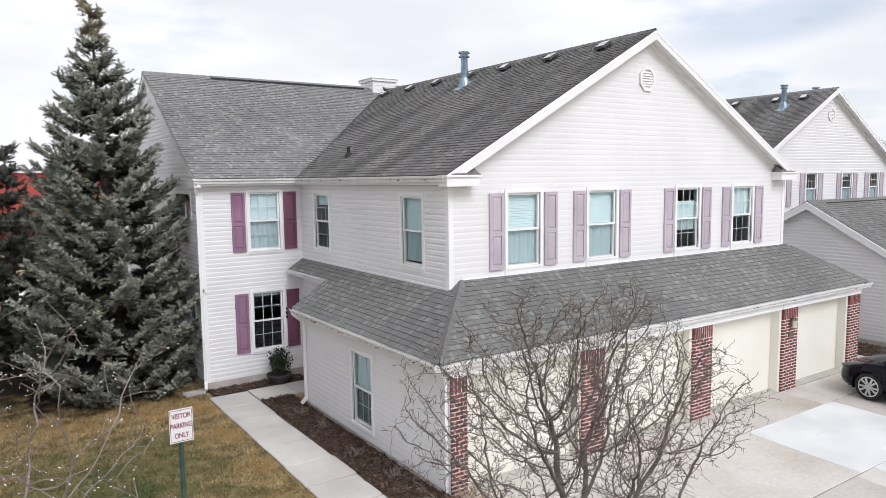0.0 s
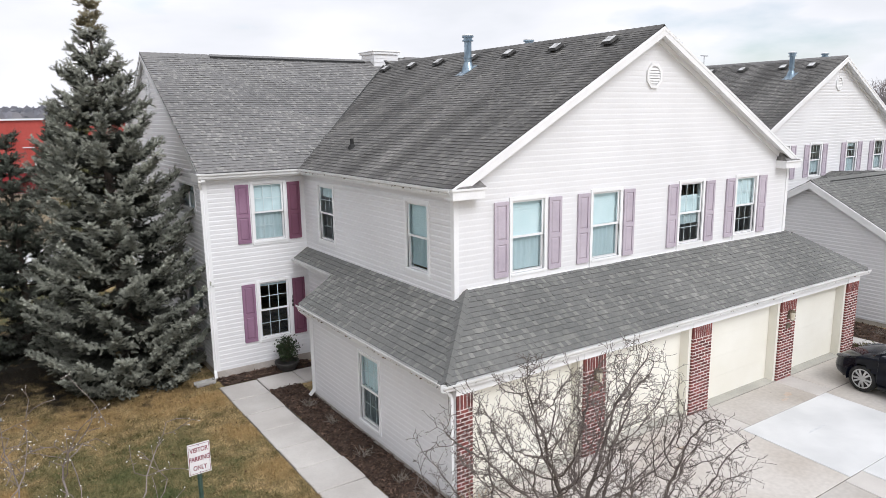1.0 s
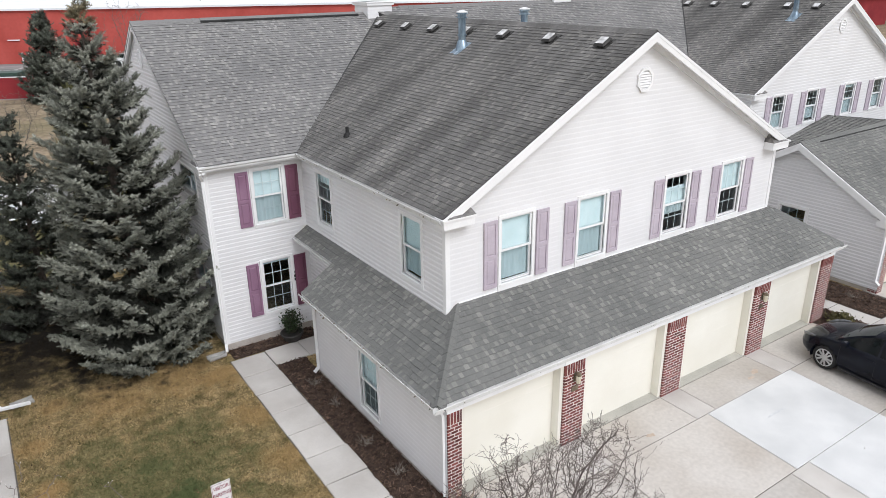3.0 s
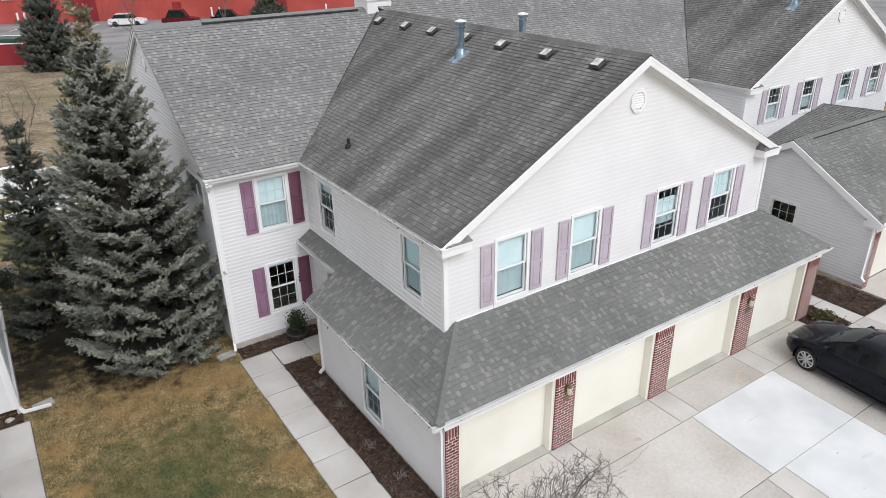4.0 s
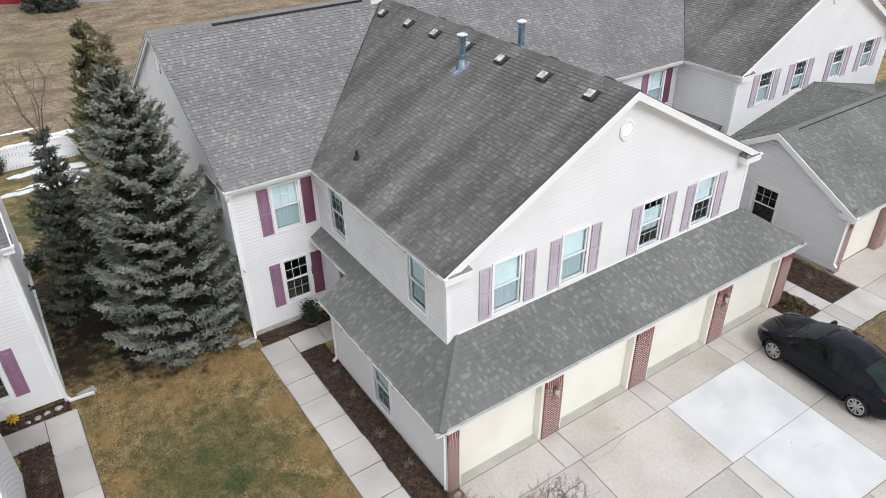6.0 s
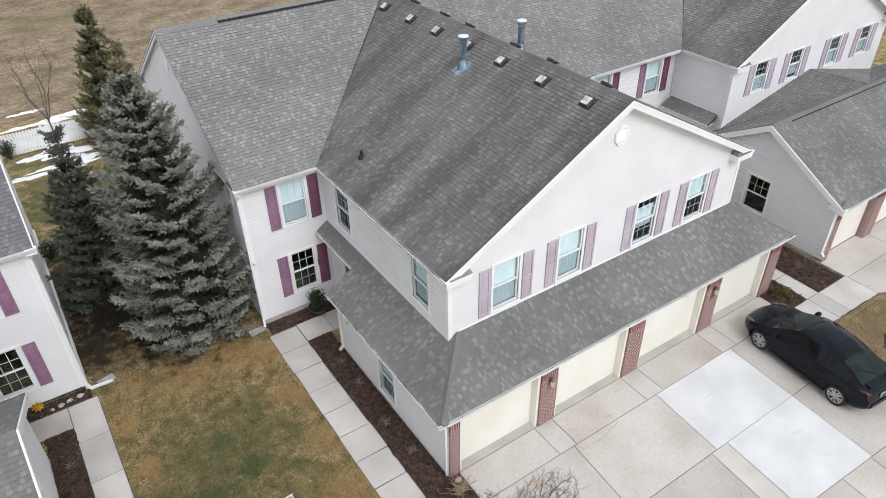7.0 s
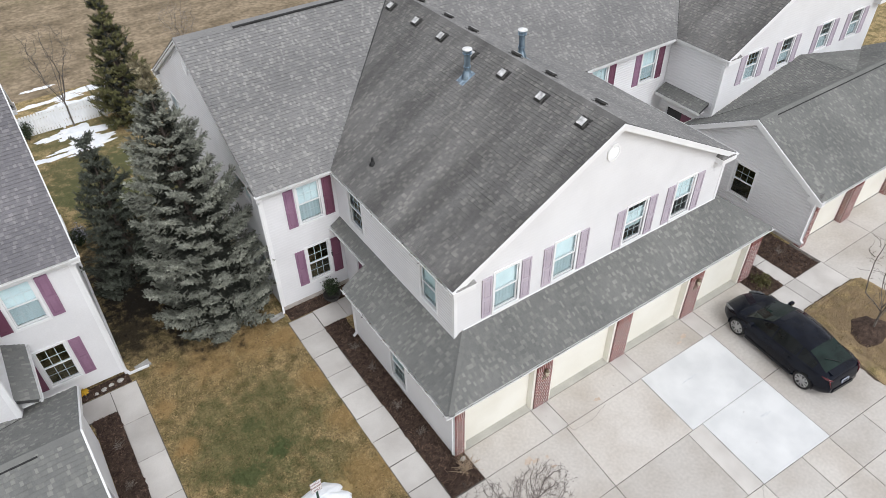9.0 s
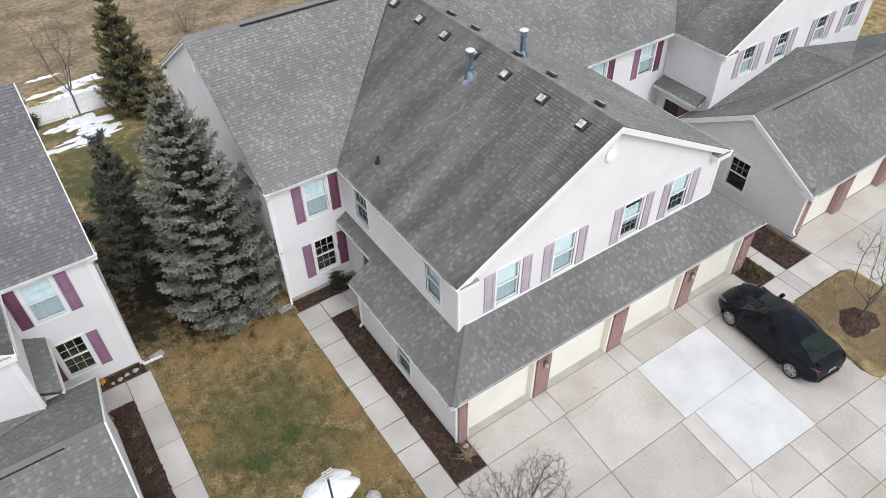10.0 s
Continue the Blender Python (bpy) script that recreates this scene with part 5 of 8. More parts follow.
def askew(x, y):
    """The drive's joints run slightly off the square of the house, and its far rows turn a little more."""
    far = min(1.0, max(0.0, (-3.4 - y) / 2.3))
    return x + 0.075 * min(0.0, y + 1.08), y - 0.045 * max(-2.0, x - 6.5) * far


def bed(name, x0, x1, y0, y1, z, mat, label, category, n=0.12, amp=0.02, seed=0):
    """Uneven sheet of soil or mulch."""
    mb = Mesher()
    nx, ny = max(2, int((x1 - x0) / n)), max(2, int((y1 - y0) / n))
    rnd = random.Random(seed)
    for j in range(ny + 1):
        for i in range(nx + 1):
            edge = i in (0, nx) or j in (0, ny)
            stray = rnd.choice((0.0, 0.01, 0.03, 0.06)) * (-1 if i == 0 else (1 if i == nx else 0)) * rnd.random()
            mb.v.append((x0 + (x1 - x0) * i / nx + stray, y0 + (y1 - y0) * j / ny, z - (0.012 if edge else 0) + rnd.uniform(-amp, amp) * (0.4 if edge else 1)))
    for j in range(ny):
        for i in range(nx):
            a = j * (nx + 1) + i
            mb.f.append((a, a + 1, a + nx + 2, a + nx + 1))
            mb.m.append(0)
    return solid(name, mb, mat, label, category, kind="structure", smooth=True)


jb = Mesher()
jb.box(-0.75, 33, -16, 0.3, -0.12, -0.012)
jb.box(14.4, 15.1, 0.2, 8.4, -0.12, -0.012)
drive = solid("driveway", jb, JOINT, "pale concrete driveway of cast slabs with dark joints", "driveway", kind="structure")
# first row in front of the doors, with narrow strips before the piers
ROW1 = [(0.36, 2.97, CONCRETE), (2.97, 3.6, CONCRETE_WALK), (3.6, 6.40, CONCRETE), (6.40, 7.1, CONCRETE_WALK), (7.1, 9.87, CONCRETE), (9.87, 10.55, CONCRETE_WALK), (10.55, 13.22, CONCRETE)]
for a, b, m in ROW1:
    slab(drive, a, b, -1.08, 0.02, 0.0, m)
DRIVE = [(0.36, 3.48, -3.40, -1.08, CONCRETE), (3.48, 6.77, -3.40, -1.08, CONCRETE), (-0.75, 3.48, -5.75, -3.40, CONCRETE), (3.48, 6.54, -5.75, -3.40, CONCRETE),
         (6.54, 7.2, -5.75, -3.40, CONCRETE_WALK), (10.2, 13.62, -3.40, -1.08, CONCRETE), (10.2, 13.55, -5.75, -3.40, CONCRETE), (-0.75, 0.36, -3.40, -1.08, CONCRETE)]
for x0, x1, y0, y1, m in DRIVE:
    slab(drive, x0, x1, y0, y1, 0.0, m, skew=askew)
slab(drive, 6.77, 10.2, -3.40, -1.08, 0.003, CONCRETE_NEW, gap=0.005, skew=askew)
slab(drive, 7.2, 10.2, -5.75, -3.40, 0.003, CONCRETE_NEW, gap=0.005, skew=askew)
for y0, y1 in ((-6.93, -5.75), (-8.05, -6.93), (-10.4, -8.05), (-12.8, -10.4), (-16, -12.8)):
    xs = [-0.75, 2.2, 3.9, 5.5, 7.2, 8.86, 10.12, 11.76, 13.5, 15.1, 16.8, 18.4, 20]
    for a, b in zip(xs, xs[1:]):
        slab(drive, a, b, y0, y1, 0.0, CONCRETE, skew=askew)
for (a0, a1), (b0, b1) in zip(PIERS, PIERS[1:]):
    ap = Mesher()
    ap.prism([(a1, 0.02, -0.02), (a1, 0.27, -0.02), (a1, 0.27, 0.035), (a1, 0.02, 0.005)], (b0 - a1, 0, 0))
    part("apron", ap, APRON, drive)
# crossing walks and the neighbour's drive
for a, b in ((13.2, 14.45), (14.45, 15.1), (15.1, 16.75)):
    slab(drive, a, b, -2.36, -1.06, 0.0, CONCRETE_WALK)
for y in range(6):
    slab(drive, 14.42, 15.1, -1.06 + y * 1.3, 0.24 + y * 1.3, 0.0, CONCRETE_WALK)
for x in (16.75, 20.0, 23.4, 26.8):
    for y0, y1 in ((-1.16, 0.27), (-3.4, -1.16), (-5.7, -3.4)):
        slab(drive, x, x + (3.25 if x < 18 else 3.4), y0, y1, 0.0, CONCRETE)

wb = Mesher()
wb.box(-1.76, -0.76, -3.21, 7.95, -0.12, -0.014)
walk_a = solid("pavement_1", wb, JOINT, "narrow concrete front walk of square slabs", "walkway", kind="structure")
wr = random.Random(61)
for i in range(11):
    y = 7.93 - i * 1.012
    tilt, drop = wr.gauss(0, 0.008), wr.uniform(-0.006, 0.008)
    slab(walk_a, -1.75 + wr.gauss(0, 0.012), -0.77 + wr.gauss(0, 0.012), y - 1.012, y, 0.005 + drop, CONCRETE_WALK, gap=0.013, skew=lambda a, b: (a, b + tilt * (a + 1.26)))
for a, b in ((-0.77, 0.2), (0.2, 1.15)):
    slab(walk_a, a, b, 7.0, 7.95, 0.02, CONCRETE_WALK)
wc = Mesher()
wc.box(-7.88, -7.0, -7.5, 8.5, -0.12, -0.014)
wc.box(-11, -7.88, 7.5, 8.5, -0.12, -0.014)
walk_c = solid("pavement_2", wc, JOINT, "concrete walk along the neighbour's garage", "walkway", kind="structure")
for i in range(10):
    y = 8.48 - i * 1.6
    slab(walk_c, -7.87, -7.02, y - 1.6, y, 0.005, CONCRETE_WALK)
slab(walk_c, -9.2, -7.87, 7.55, 8.48, 0.005, CONCRETE_WALK)
slab(walk_c, -11.0, -9.2, 7.55, 8.48, 0.005, CONCRETE_WALK)

BEDS = [(-0.76, 0.03, -1.05, 7.0), (0.03, 0.34, -1.05, 0.0), (-1.6, 0.9, 7.96, 8.57), (-8.62, -7.88, -3, 7.54), (-9.7, -7.15, 8.5, 8.98), (13.24, 14.4, -1.05, 0.3), (15.12, 16.58, -1.05, 6.0)]
for i, (x0, x1, y0, y1) in enumerate(BEDS):
    bed("mulch_bed", x0, x1, y0, y1, 0.02, MULCH, "dark brown bark mulch bed beside the wall", "flower bed", seed=i)

# ---- plants ----
def np_mesh(name, verts, tris, mat, smooth=False):
    """Triangle mesh from arrays."""
    me = bpy.data.meshes.new(name)
    n, k = len(verts), len(tris)
    me.vertices.add(n)
    me.vertices.foreach_set("co", np.ascontiguousarray(verts, dtype=np.float32).ravel())
    me.loops.add(3 * k)
    me.loops.foreach_set("vertex_index", np.ascontiguousarray(tris, dtype=np.int32).ravel())
    me.polygons.add(k)
    me.polygons.foreach_set("loop_start", np.arange(0, 3 * k, 3, dtype=np.int32))
    me.materials.append(mat)
    if smooth:
        me.polygons.foreach_set("use_smooth", np.ones(k, dtype=bool))
    me.update(calc_edges=True)
    me.validate()
    return me


def scatter(tv, tf, places, axes, sizes):
    """Copies of a template (verts, triangles) at places with 3x3 axes and sizes, as one array pair."""
    k = len(places)
    v = np.einsum("kij,nj->kni", axes * sizes[:, None, None], tv) + places[:, None, :]
    f = tf[None, :, :] + (np.arange(k) * len(tv))[:, None, None]
    return v.reshape(-1, 3), f.reshape(-1, 3)


def frames_along(d, rng):
    """Rotation matrices whose first column is d and whose roll is random."""
    d = d / np.linalg.norm(d, axis=1, keepdims=True)
    r = rng.normal(size=d.shape)
    b = np.cross(d, r)
    b /= np.linalg.norm(b, axis=1, keepdims=True)
    c = np.cross(d, b)
    return np.stack([d, b, c], axis=2)


def sprig_template(rng, needles=20, length=1.0, spread=0.31, w=0.07):
    """Needled twig along +x: needles point forward and outward all round."""
    vs, fs = [], []
    for i in range(needles):
        x = length * (i + 0.5) / needles
        a = i * 2.399 + rng.random() * 0.5
        out = np.array([0.0, math.cos(a), math.sin(a)])
        tip = np.array([x + 0.09, 0, 0]) + out * spread * (1.05 - 0.35 * x)
        side = np.cross(out, [1, 0, 0]) * w
        k = len(vs)
        vs += [np.array([x - 0.04, 0, 0]) + side, np.array([x - 0.04, 0, 0]) - side, tip]
        fs.append((k, k + 1, k + 2))
    return np.array(vs), np.array(fs)


def spruce(x, y, height, radius, needle_mat, inner_mat, seed, label, levels=22, bare=0.35, sprig=0.24, droop=0.32, fan=1.0, name="spruce_tree", lean=(0, 0), tip_mat=None, limbs=(8, 12), tuft=0.30, jitter=0.21, lift=0.34, full=0.82):
    """Conifer: tapered trunk, separate whorls of limbs that carry flat fans of needled twigs; inner and under sprigs
    coloured darker for the shade between the tiers.
    """
    rng = np.random.default_rng(seed)
    t = thing(name, (x, y, 0), label, "tree", "trees")
    tm = Mesher()
    tm.tube([(x, y, -0.1), (x + lean[0] * 0.5, y + lean[1] * 0.5, height * 0.5), (x + lean[0], y + lean[1], height * 0.97)], [0.02 * height, 0.011 * height, 0.01], 9)
    part("trunk", tm, BARK, t)
    limb = Mesher()
    P, D, S, inner = [], [], [], []

    def shoot(p, d, size, inside):
        P.append(p)
        D.append(d)
        S.append(size)
        inner.append(inside)

    for i in range(levels):
        k = i / (levels - 1)
        z = bare + (height - bare - 0.3) * k ** 0.92
        shape = (1 - k) ** (full + (0.97 - full) * k ** 3) * (0.80 + 0.20 * min(1.0, k * 7))
        n = int(rng.integers(*limbs)) + (4 if k < 0.15 else 0) if k < 0.8 else 8
        cx, cy = x + lean[0] * k, y + lean[1] * k
        a0 = rng.random() * 6.28
        for j in range(n):
            az = a0 + 6.283 * j / n + rng.normal() * 0.2
            L = max(0.18, radius * shape * rng.uniform(0.90 if k < 0.15 else 0.74, 1.10))
            zz = z + rng.normal() * jitter
            rise = 0.12 + 0.8 * k
            out = np.array([math.cos(az), math.sin(az), 0.0])
            m = 6
            pts = []
            for s in range(m + 1):
                q = s / m
                dz = L * (rise * q * 0.5 - droop * (1 - k) * math.sin(q * 2.4) * 0.9 + 0.20 * q * q)
                pts.append(np.array([cx, cy, zz + dz]) + out * (L * q))
            limb.tube([tuple(p) for p in pts[:-1]], [0.004 + 0.010 * L * (1 - s / m) for s in range(m)], 4, caps=False)
            side = np.array([-out[1], out[0], 0.0])
            steps = max(3, int(L / 0.10 * fan))
            for s in range(steps):
                q = 0.22 + 0.78 * (s + rng.random()) / steps
                a = int(min(q * m, m - 1e-3))
                base = pts[a] + (pts[a + 1] - pts[a]) * (q * m - a)
                along = pts[a + 1] - pts[a]
                along = along / np.linalg.norm(along)
                tl = (0.13 + tuft * L * (1.05 - q) * (0.4 + 0.6 * q)) * rng.uniform(0.6, 1.1)
                for sg in (-1, 1):
                    tw = along * rng.uniform(0.6, 0.95) + side * sg * rng.uniform(0.6, 0.95) + np.array([0, 0, rng.normal() * 0.08 - 0.08])
                    tw /= np.linalg.norm(tw)
                    c = max(1, int(tl / 0.13))
                    for e in range(c):
                        drop = rng.normal() * 0.04
                        p = base + tw * (tl * (e + 0.3) / c) + np.array([rng.normal() * 0.03, rng.normal() * 0.03, drop])
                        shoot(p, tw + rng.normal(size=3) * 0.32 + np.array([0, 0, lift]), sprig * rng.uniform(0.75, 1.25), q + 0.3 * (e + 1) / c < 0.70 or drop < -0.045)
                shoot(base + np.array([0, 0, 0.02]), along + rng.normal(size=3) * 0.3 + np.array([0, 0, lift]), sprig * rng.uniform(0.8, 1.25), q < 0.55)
    shoot(np.array([x + lean[0], y + lean[1], height - 0.4]), np.array([0.02, 0.01, 1.0]), 0.42, False)
    part("limb", limb, BARK, t, kind="stuff")
    tv, tf = sprig_template(rng)
    P, S, A3, inner = np.array(P), np.array(S), frames_along(np.array(D), rng), np.array(inner)
    high = (P[:, 2] > height * 0.91) if tip_mat else np.zeros(len(P), bool)
    # sprigs near the trunk or below a limb get the shade-dark colour
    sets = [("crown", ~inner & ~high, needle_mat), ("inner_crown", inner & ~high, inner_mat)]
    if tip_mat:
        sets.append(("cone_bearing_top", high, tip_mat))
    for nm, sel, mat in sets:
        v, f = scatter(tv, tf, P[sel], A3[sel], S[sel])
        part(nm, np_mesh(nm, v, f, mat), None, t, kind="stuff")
    return t


def grown_tree(x, y, height, spread, seed, mat, label, trunk_h=0.5, stems=7, lay=(15, 60), reach=1.1, points=2400, step=0.11, kill=0.2, finest=0.0042, thick=1.0,
               spur=0.5, twig=0.3, low=0.9, vase=0.0, buds=None, z0=0.0, name="bare_tree", up=0.05, lobes=0.35):
    """Leafless tree whose twigs grow towards free room in its crown: stems first, then boughs, then crooked twigs with short spurs."""
    g = np.random.default_rng(seed)
    t = thing(name, (x, y, z0), label, "tree", "trees")
    mid, half = (low + height) / 2, (height - low) / 2
    ph = g.random(4) * 6.283
    Q = []
    while len(Q) < points:
        p = g.uniform(-1, 1, 3)
        az = math.atan2(p[1], p[0])
        rim = 1 - lobes * (0.5 + 0.25 * math.sin(2 * az + ph[0]) + 0.25 * math.sin(5 * az + ph[1] + 2 * p[2]))
        wide = 1 - vase * (0.5 - 0.5 * p[2])
        r = math.hypot(p[0], p[1]) / max(0.05, wide)
        if r * r + (p[2] * (0.85 if p[2] > 0 else 0.95)) ** 2 < rim ** 2:
            Q.append((p[0] * spread, p[1] * spread, mid + p[2] * half))
    Q = np.array(Q)
    N, parent = [np.array([0.0, 0.0, -0.06])], [-1]
    for i in range(max(1, int(trunk_h / step))):
        N.append(N[-1] + np.array([g.normal() * 0.008, g.normal() * 0.008, step]))
        parent.append(len(N) - 2)
    crotch = len(N) - 1
    for k in range(stems):
        az, tilt = 6.283 * (k + g.uniform(-0.25, 0.25)) / stems, radians(lay[0] + (lay[1] - lay[0]) * ((k * 0.618) % 1))
        d = np.array([math.cos(az) * math.sin(tilt), math.sin(az) * math.sin(tilt), math.cos(tilt)])
        at = max(0, crotch - int(g.integers(0, 3)))
        for i in range(int(reach * g.uniform(0.8, 1.2) / step)):
            d = d + g.normal(size=3) * 0.09 + np.array([0, 0, 0.025])
            d /= np.linalg.norm(d)
            N.append(N[at] + d * step)
            parent.append(at)
            at = len(N) - 1
    near, best = np.full(len(Q), 1e9), np.zeros(len(Q), int)

    def look_at(new_ids):
        for i in new_ids:
            dd = np.linalg.norm(Q - N[i], axis=1)
            hit = dd < near
            near[hit], best[hit] = dd[hit], i
    look_at(range(len(N)))
    for turn in range(90):
        live = near > kill
        if not live.any():
            break
        fresh = []
        for i in np.unique(best[live & (near < 1.6)]):
            sel = live & (best == i)
            d = ((Q[sel] - N[i]) / near[sel][:, None]).mean(axis=0) + g.normal(size=3) * 0.13 + np.array([0, 0, up])
            d /= np.linalg.norm(d)
            N.append(N[i] + d * step)
            parent.append(int(i))
            fresh.append(len(N) - 1)
        if not fresh:
            break
        look_at(fresh)
    grown = len(N)
    for i in range(crotch + 4, grown):
        for rep_twig in range(2):
            if g.random() > spur:
                continue
            d = N[i] - N[parent[i]]
            d = d / np.linalg.norm(d) * 0.55 + g.normal(size=3) * 0.6 + np.array([0, 0, 0.2])
            at, L = i, g.uniform(0.05, twig)
            for k in range(3):
                d = d / np.linalg.norm(d) + g.normal(size=3) * 0.3 + np.array([0, 0, 0.06])
                N.append(N[at] + d / np.linalg.norm(d) * L / 3)
                parent.append(at)
                at = len(N) - 1
                if g.random() < 0.7:
                    e = d / np.linalg.norm(d) * 0.5 + g.normal(size=3) * 0.6
                    N.append(N[at] + e / np.linalg.norm(e) * g.uniform(0.02, 0.06))
                    parent.append(at)
    n = len(N)
    kids = [[] for _ in range(n)]
    for i in range(1, n):
        kids[parent[i]].append(i)
    area = np.zeros(n)
    for i in range(n - 1, -1, -1):
        if not kids[i]:
            area[i] = (0.55 * finest) ** 2.5 if i >= grown else finest ** 2.5
        if parent[i] >= 0:
            area[parent[i]] += area[i]
    rad = np.maximum(area ** (1 / 2.5) * thick, finest * 0.85)
    base = np.array([x, y, z0])
    wood, fine = Mesher(), Mesher()
    starts = [(0, 0)]
    while starts:
        frm, i = starts.pop()
        line = [frm] if frm == i else [frm, i]
        while kids[line[-1]]:
            ks = sorted(kids[line[-1]], key=lambda q: -area[q])
            starts += [(line[-1], q) for q in ks[1:]]
            line.append(ks[0])
        if len(line) < 2:
            continue
        rr = [rad[line[1]] if (k == 0 and frm != i) else rad[q] for k, q in enumerate(line)]
        big = max(rr) > 0.016
        (wood if big else fine).tube([tuple(base + N[q]) for q in line], [float(q) for q in rr], 7 if big else 3, caps=big)
    part("trunk", wood, mat, t, smooth=True)
    part("branch", fine, mat, t, kind="stuff")
    if buds:
        ends = [i for i in range(n) if not kids[i] and i > crotch]
        tv = np.array([[0, 0, 0], [0.5, 0.25, 0], [0.5, -0.12, 0.22], [0.5, -0.12, -0.22], [1, 0, 0]], float)
        tf = np.array([[0, 1, 2], [0, 2, 3], [0, 3, 1], [4, 2, 1], [4, 3, 2], [4, 1, 3]])
        pos = np.array([base + N[i] for i in ends])
        way = np.array([N[i] - N[parent[i]] for i in ends])
        v, f = scatter(tv, tf, pos, frames_along(way / np.linalg.norm(way, axis=1, keepdims=True) + g.normal(size=way.shape) * 0.2, g), g.uniform(0.018, 0.032, len(ends)))
        part("buds", np_mesh("buds", v, f, buds), None, t, kind="stuff")
    return t


BARK = material("bark", (0.06, 0.048, 0.04), (0.12, 0.098, 0.082), scale=9, rough=0.95, bump=0.6, bscale=50)
TWIG = material("grey_twig", (0.10, 0.085, 0.072), (0.19, 0.165, 0.145), scale=6, rough=0.9)
TWIG_PALE = material("pale_twig", (0.17, 0.145, 0.12), (0.30, 0.265, 0.23), scale=6, rough=0.9)
BUD = material("silky_bud", (0.62, 0.60, 0.56), (0.80, 0.78, 0.75), scale=9, rough=0.9)
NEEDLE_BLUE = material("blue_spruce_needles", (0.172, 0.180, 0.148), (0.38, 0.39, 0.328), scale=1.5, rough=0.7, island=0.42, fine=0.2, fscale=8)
# older inner needles, darkened further to carry the shade inside the crown
NEEDLE_SHADED = material("shaded_spruce_needles", (0.034, 0.037, 0.030), (0.070, 0.074, 0.060), scale=1.4, rough=0.8, island=0.35)
NEEDLE_DARK = material("dark_spruce_needles", (0.062, 0.072, 0.056), (0.135, 0.146, 0.115), scale=1.4, rough=0.75, island=0.35, fine=0.2, fscale=8)
NEEDLE_OLIVE = material("olive_spruce_needles", (0.085, 0.088, 0.036), (0.17, 0.16, 0.07), scale=1.4, rough=0.75, island=0.35, fine=0.2, fscale=8)
NEEDLE_TAN = material("tan_spruce_cones", (0.17, 0.145, 0.085), (0.34, 0.30, 0.20), scale=2.5, rough=0.8, island=0.4)
spruce(-3.38, 9.95, 9.7, 2.55, NEEDLE_BLUE, NEEDLE_SHADED, 5, "tall blue spruce with silvery grey-green needles on the lawn", levels=21, bare=0.62, droop=0.36, fan=3.0, sprig=0.165, full=0.70, lean=(-0.16, 0.3), tip_mat=NEEDLE_TAN, limbs=(10, 14), tuft=0.34, jitter=0.10, lift=0.10)
spruce(-5.45, 13.5, 6.35, 1.85, NEEDLE_DARK, NEEDLE_SHADED, 6, "smaller dark spruce behind the tall one", levels=14, bare=0.2, fan=1.2, sprig=0.23, limbs=(8, 11), tuft=0.30, jitter=0.10, lift=0.12)
spruce(-2.15, 25.9, 6.3, 1.75, NEEDLE_OLIVE, NEEDLE_SHADED, 7, "olive-green spruce beside the white fence", levels=14, fan=0.62, sprig=0.34)
TWIG_DARK = material("dark_twig", (0.092, 0.077, 0.069), (0.185, 0.158, 0.145), scale=6, rough=0.9)
TWIG_RED = material("reddish_twig", (0.15, 0.122, 0.11), (0.27, 0.23, 0.212), scale=6, rough=0.9)
grown_tree(-1.1, -4.05, 4.22, 2.25, 27, TWIG_DARK, "leafless ornamental tree with many fine twigs by the drive", trunk_h=1.35, stems=9, lay=(12, 68), reach=1.35, points=2700, step=0.08, kill=0.14, spur=0.88, twig=0.2, low=1.75, finest=0.0031, thick=0.86, lobes=0.5)
grown_tree(-6.75, -2.55, 4.9, 2.75, 35, TWIG_RED, "leafless young tree with pale swelling buds", trunk_h=0.8, stems=7, lay=(20, 55), reach=1.7, points=520, step=0.14, kill=0.32, finest=0.0045, spur=0.28, twig=0.35, low=1.3, buds=BUD, thick=0.85, up=0.12)
grown_tree(14.97, -4.2, 4.4, 1.75, 44, TWIG, "young leafless tree in a ring of mulch", trunk_h=0.9, stems=7, lay=(12, 42), reach=1.2, points=420, step=0.14, kill=0.3, finest=0.0055, spur=0.3, twig=0.45, low=1.3, vase=0.45, z0=0.05, thick=0.95)
grown_tree(-4.95, 27.05, 5.4, 1.9, 55, TWIG, "small leafless tree beside the white fence", trunk_h=1.6, stems=7, lay=(10, 38), reach=1.4, points=420, step=0.16, kill=0.32, finest=0.006, spur=0.3, twig=0.6, low=2.0, vase=0.5, thick=1.0)
grown_tree(2.9, 33.4, 2.6, 1.9, 58, TWIG_PALE, "pale leafless thicket in the rough field", trunk_h=0.2, stems=9, lay=(8, 50), reach=1.0, points=380, step=0.16, kill=0.3, finest=0.006, spur=0.4, twig=0.6, low=0.4, vase=0.3)
grown_tree(9.3, 72.0, 8.4, 3.4, 56, TWIG, "leafless tree at the edge of the parking lot", trunk_h=1.6, stems=6, lay=(10, 45), reach=3.0, points=320, step=0.3, kill=0.6, finest=0.011, spur=0.4, twig=0.9, low=2.2, vase=0.35)
grown_tree(20.5, 76.5, 5.5, 2.2, 57, TWIG, "leafless tree at the edge of the parking lot", trunk_h=1.4, stems=6, lay=(10, 45), reach=2.0, points=260, step=0.25, kill=0.5, finest=0.011, spur=0.4, twig=0.7, low=1.8, vase=0.35)
spruce(0.3, 62.6, 7.4, 2.7, NEEDLE_DARK, NEEDLE_SHADED, 8, "dark conifer near the red wall", levels=13, fan=0.35, sprig=0.6)
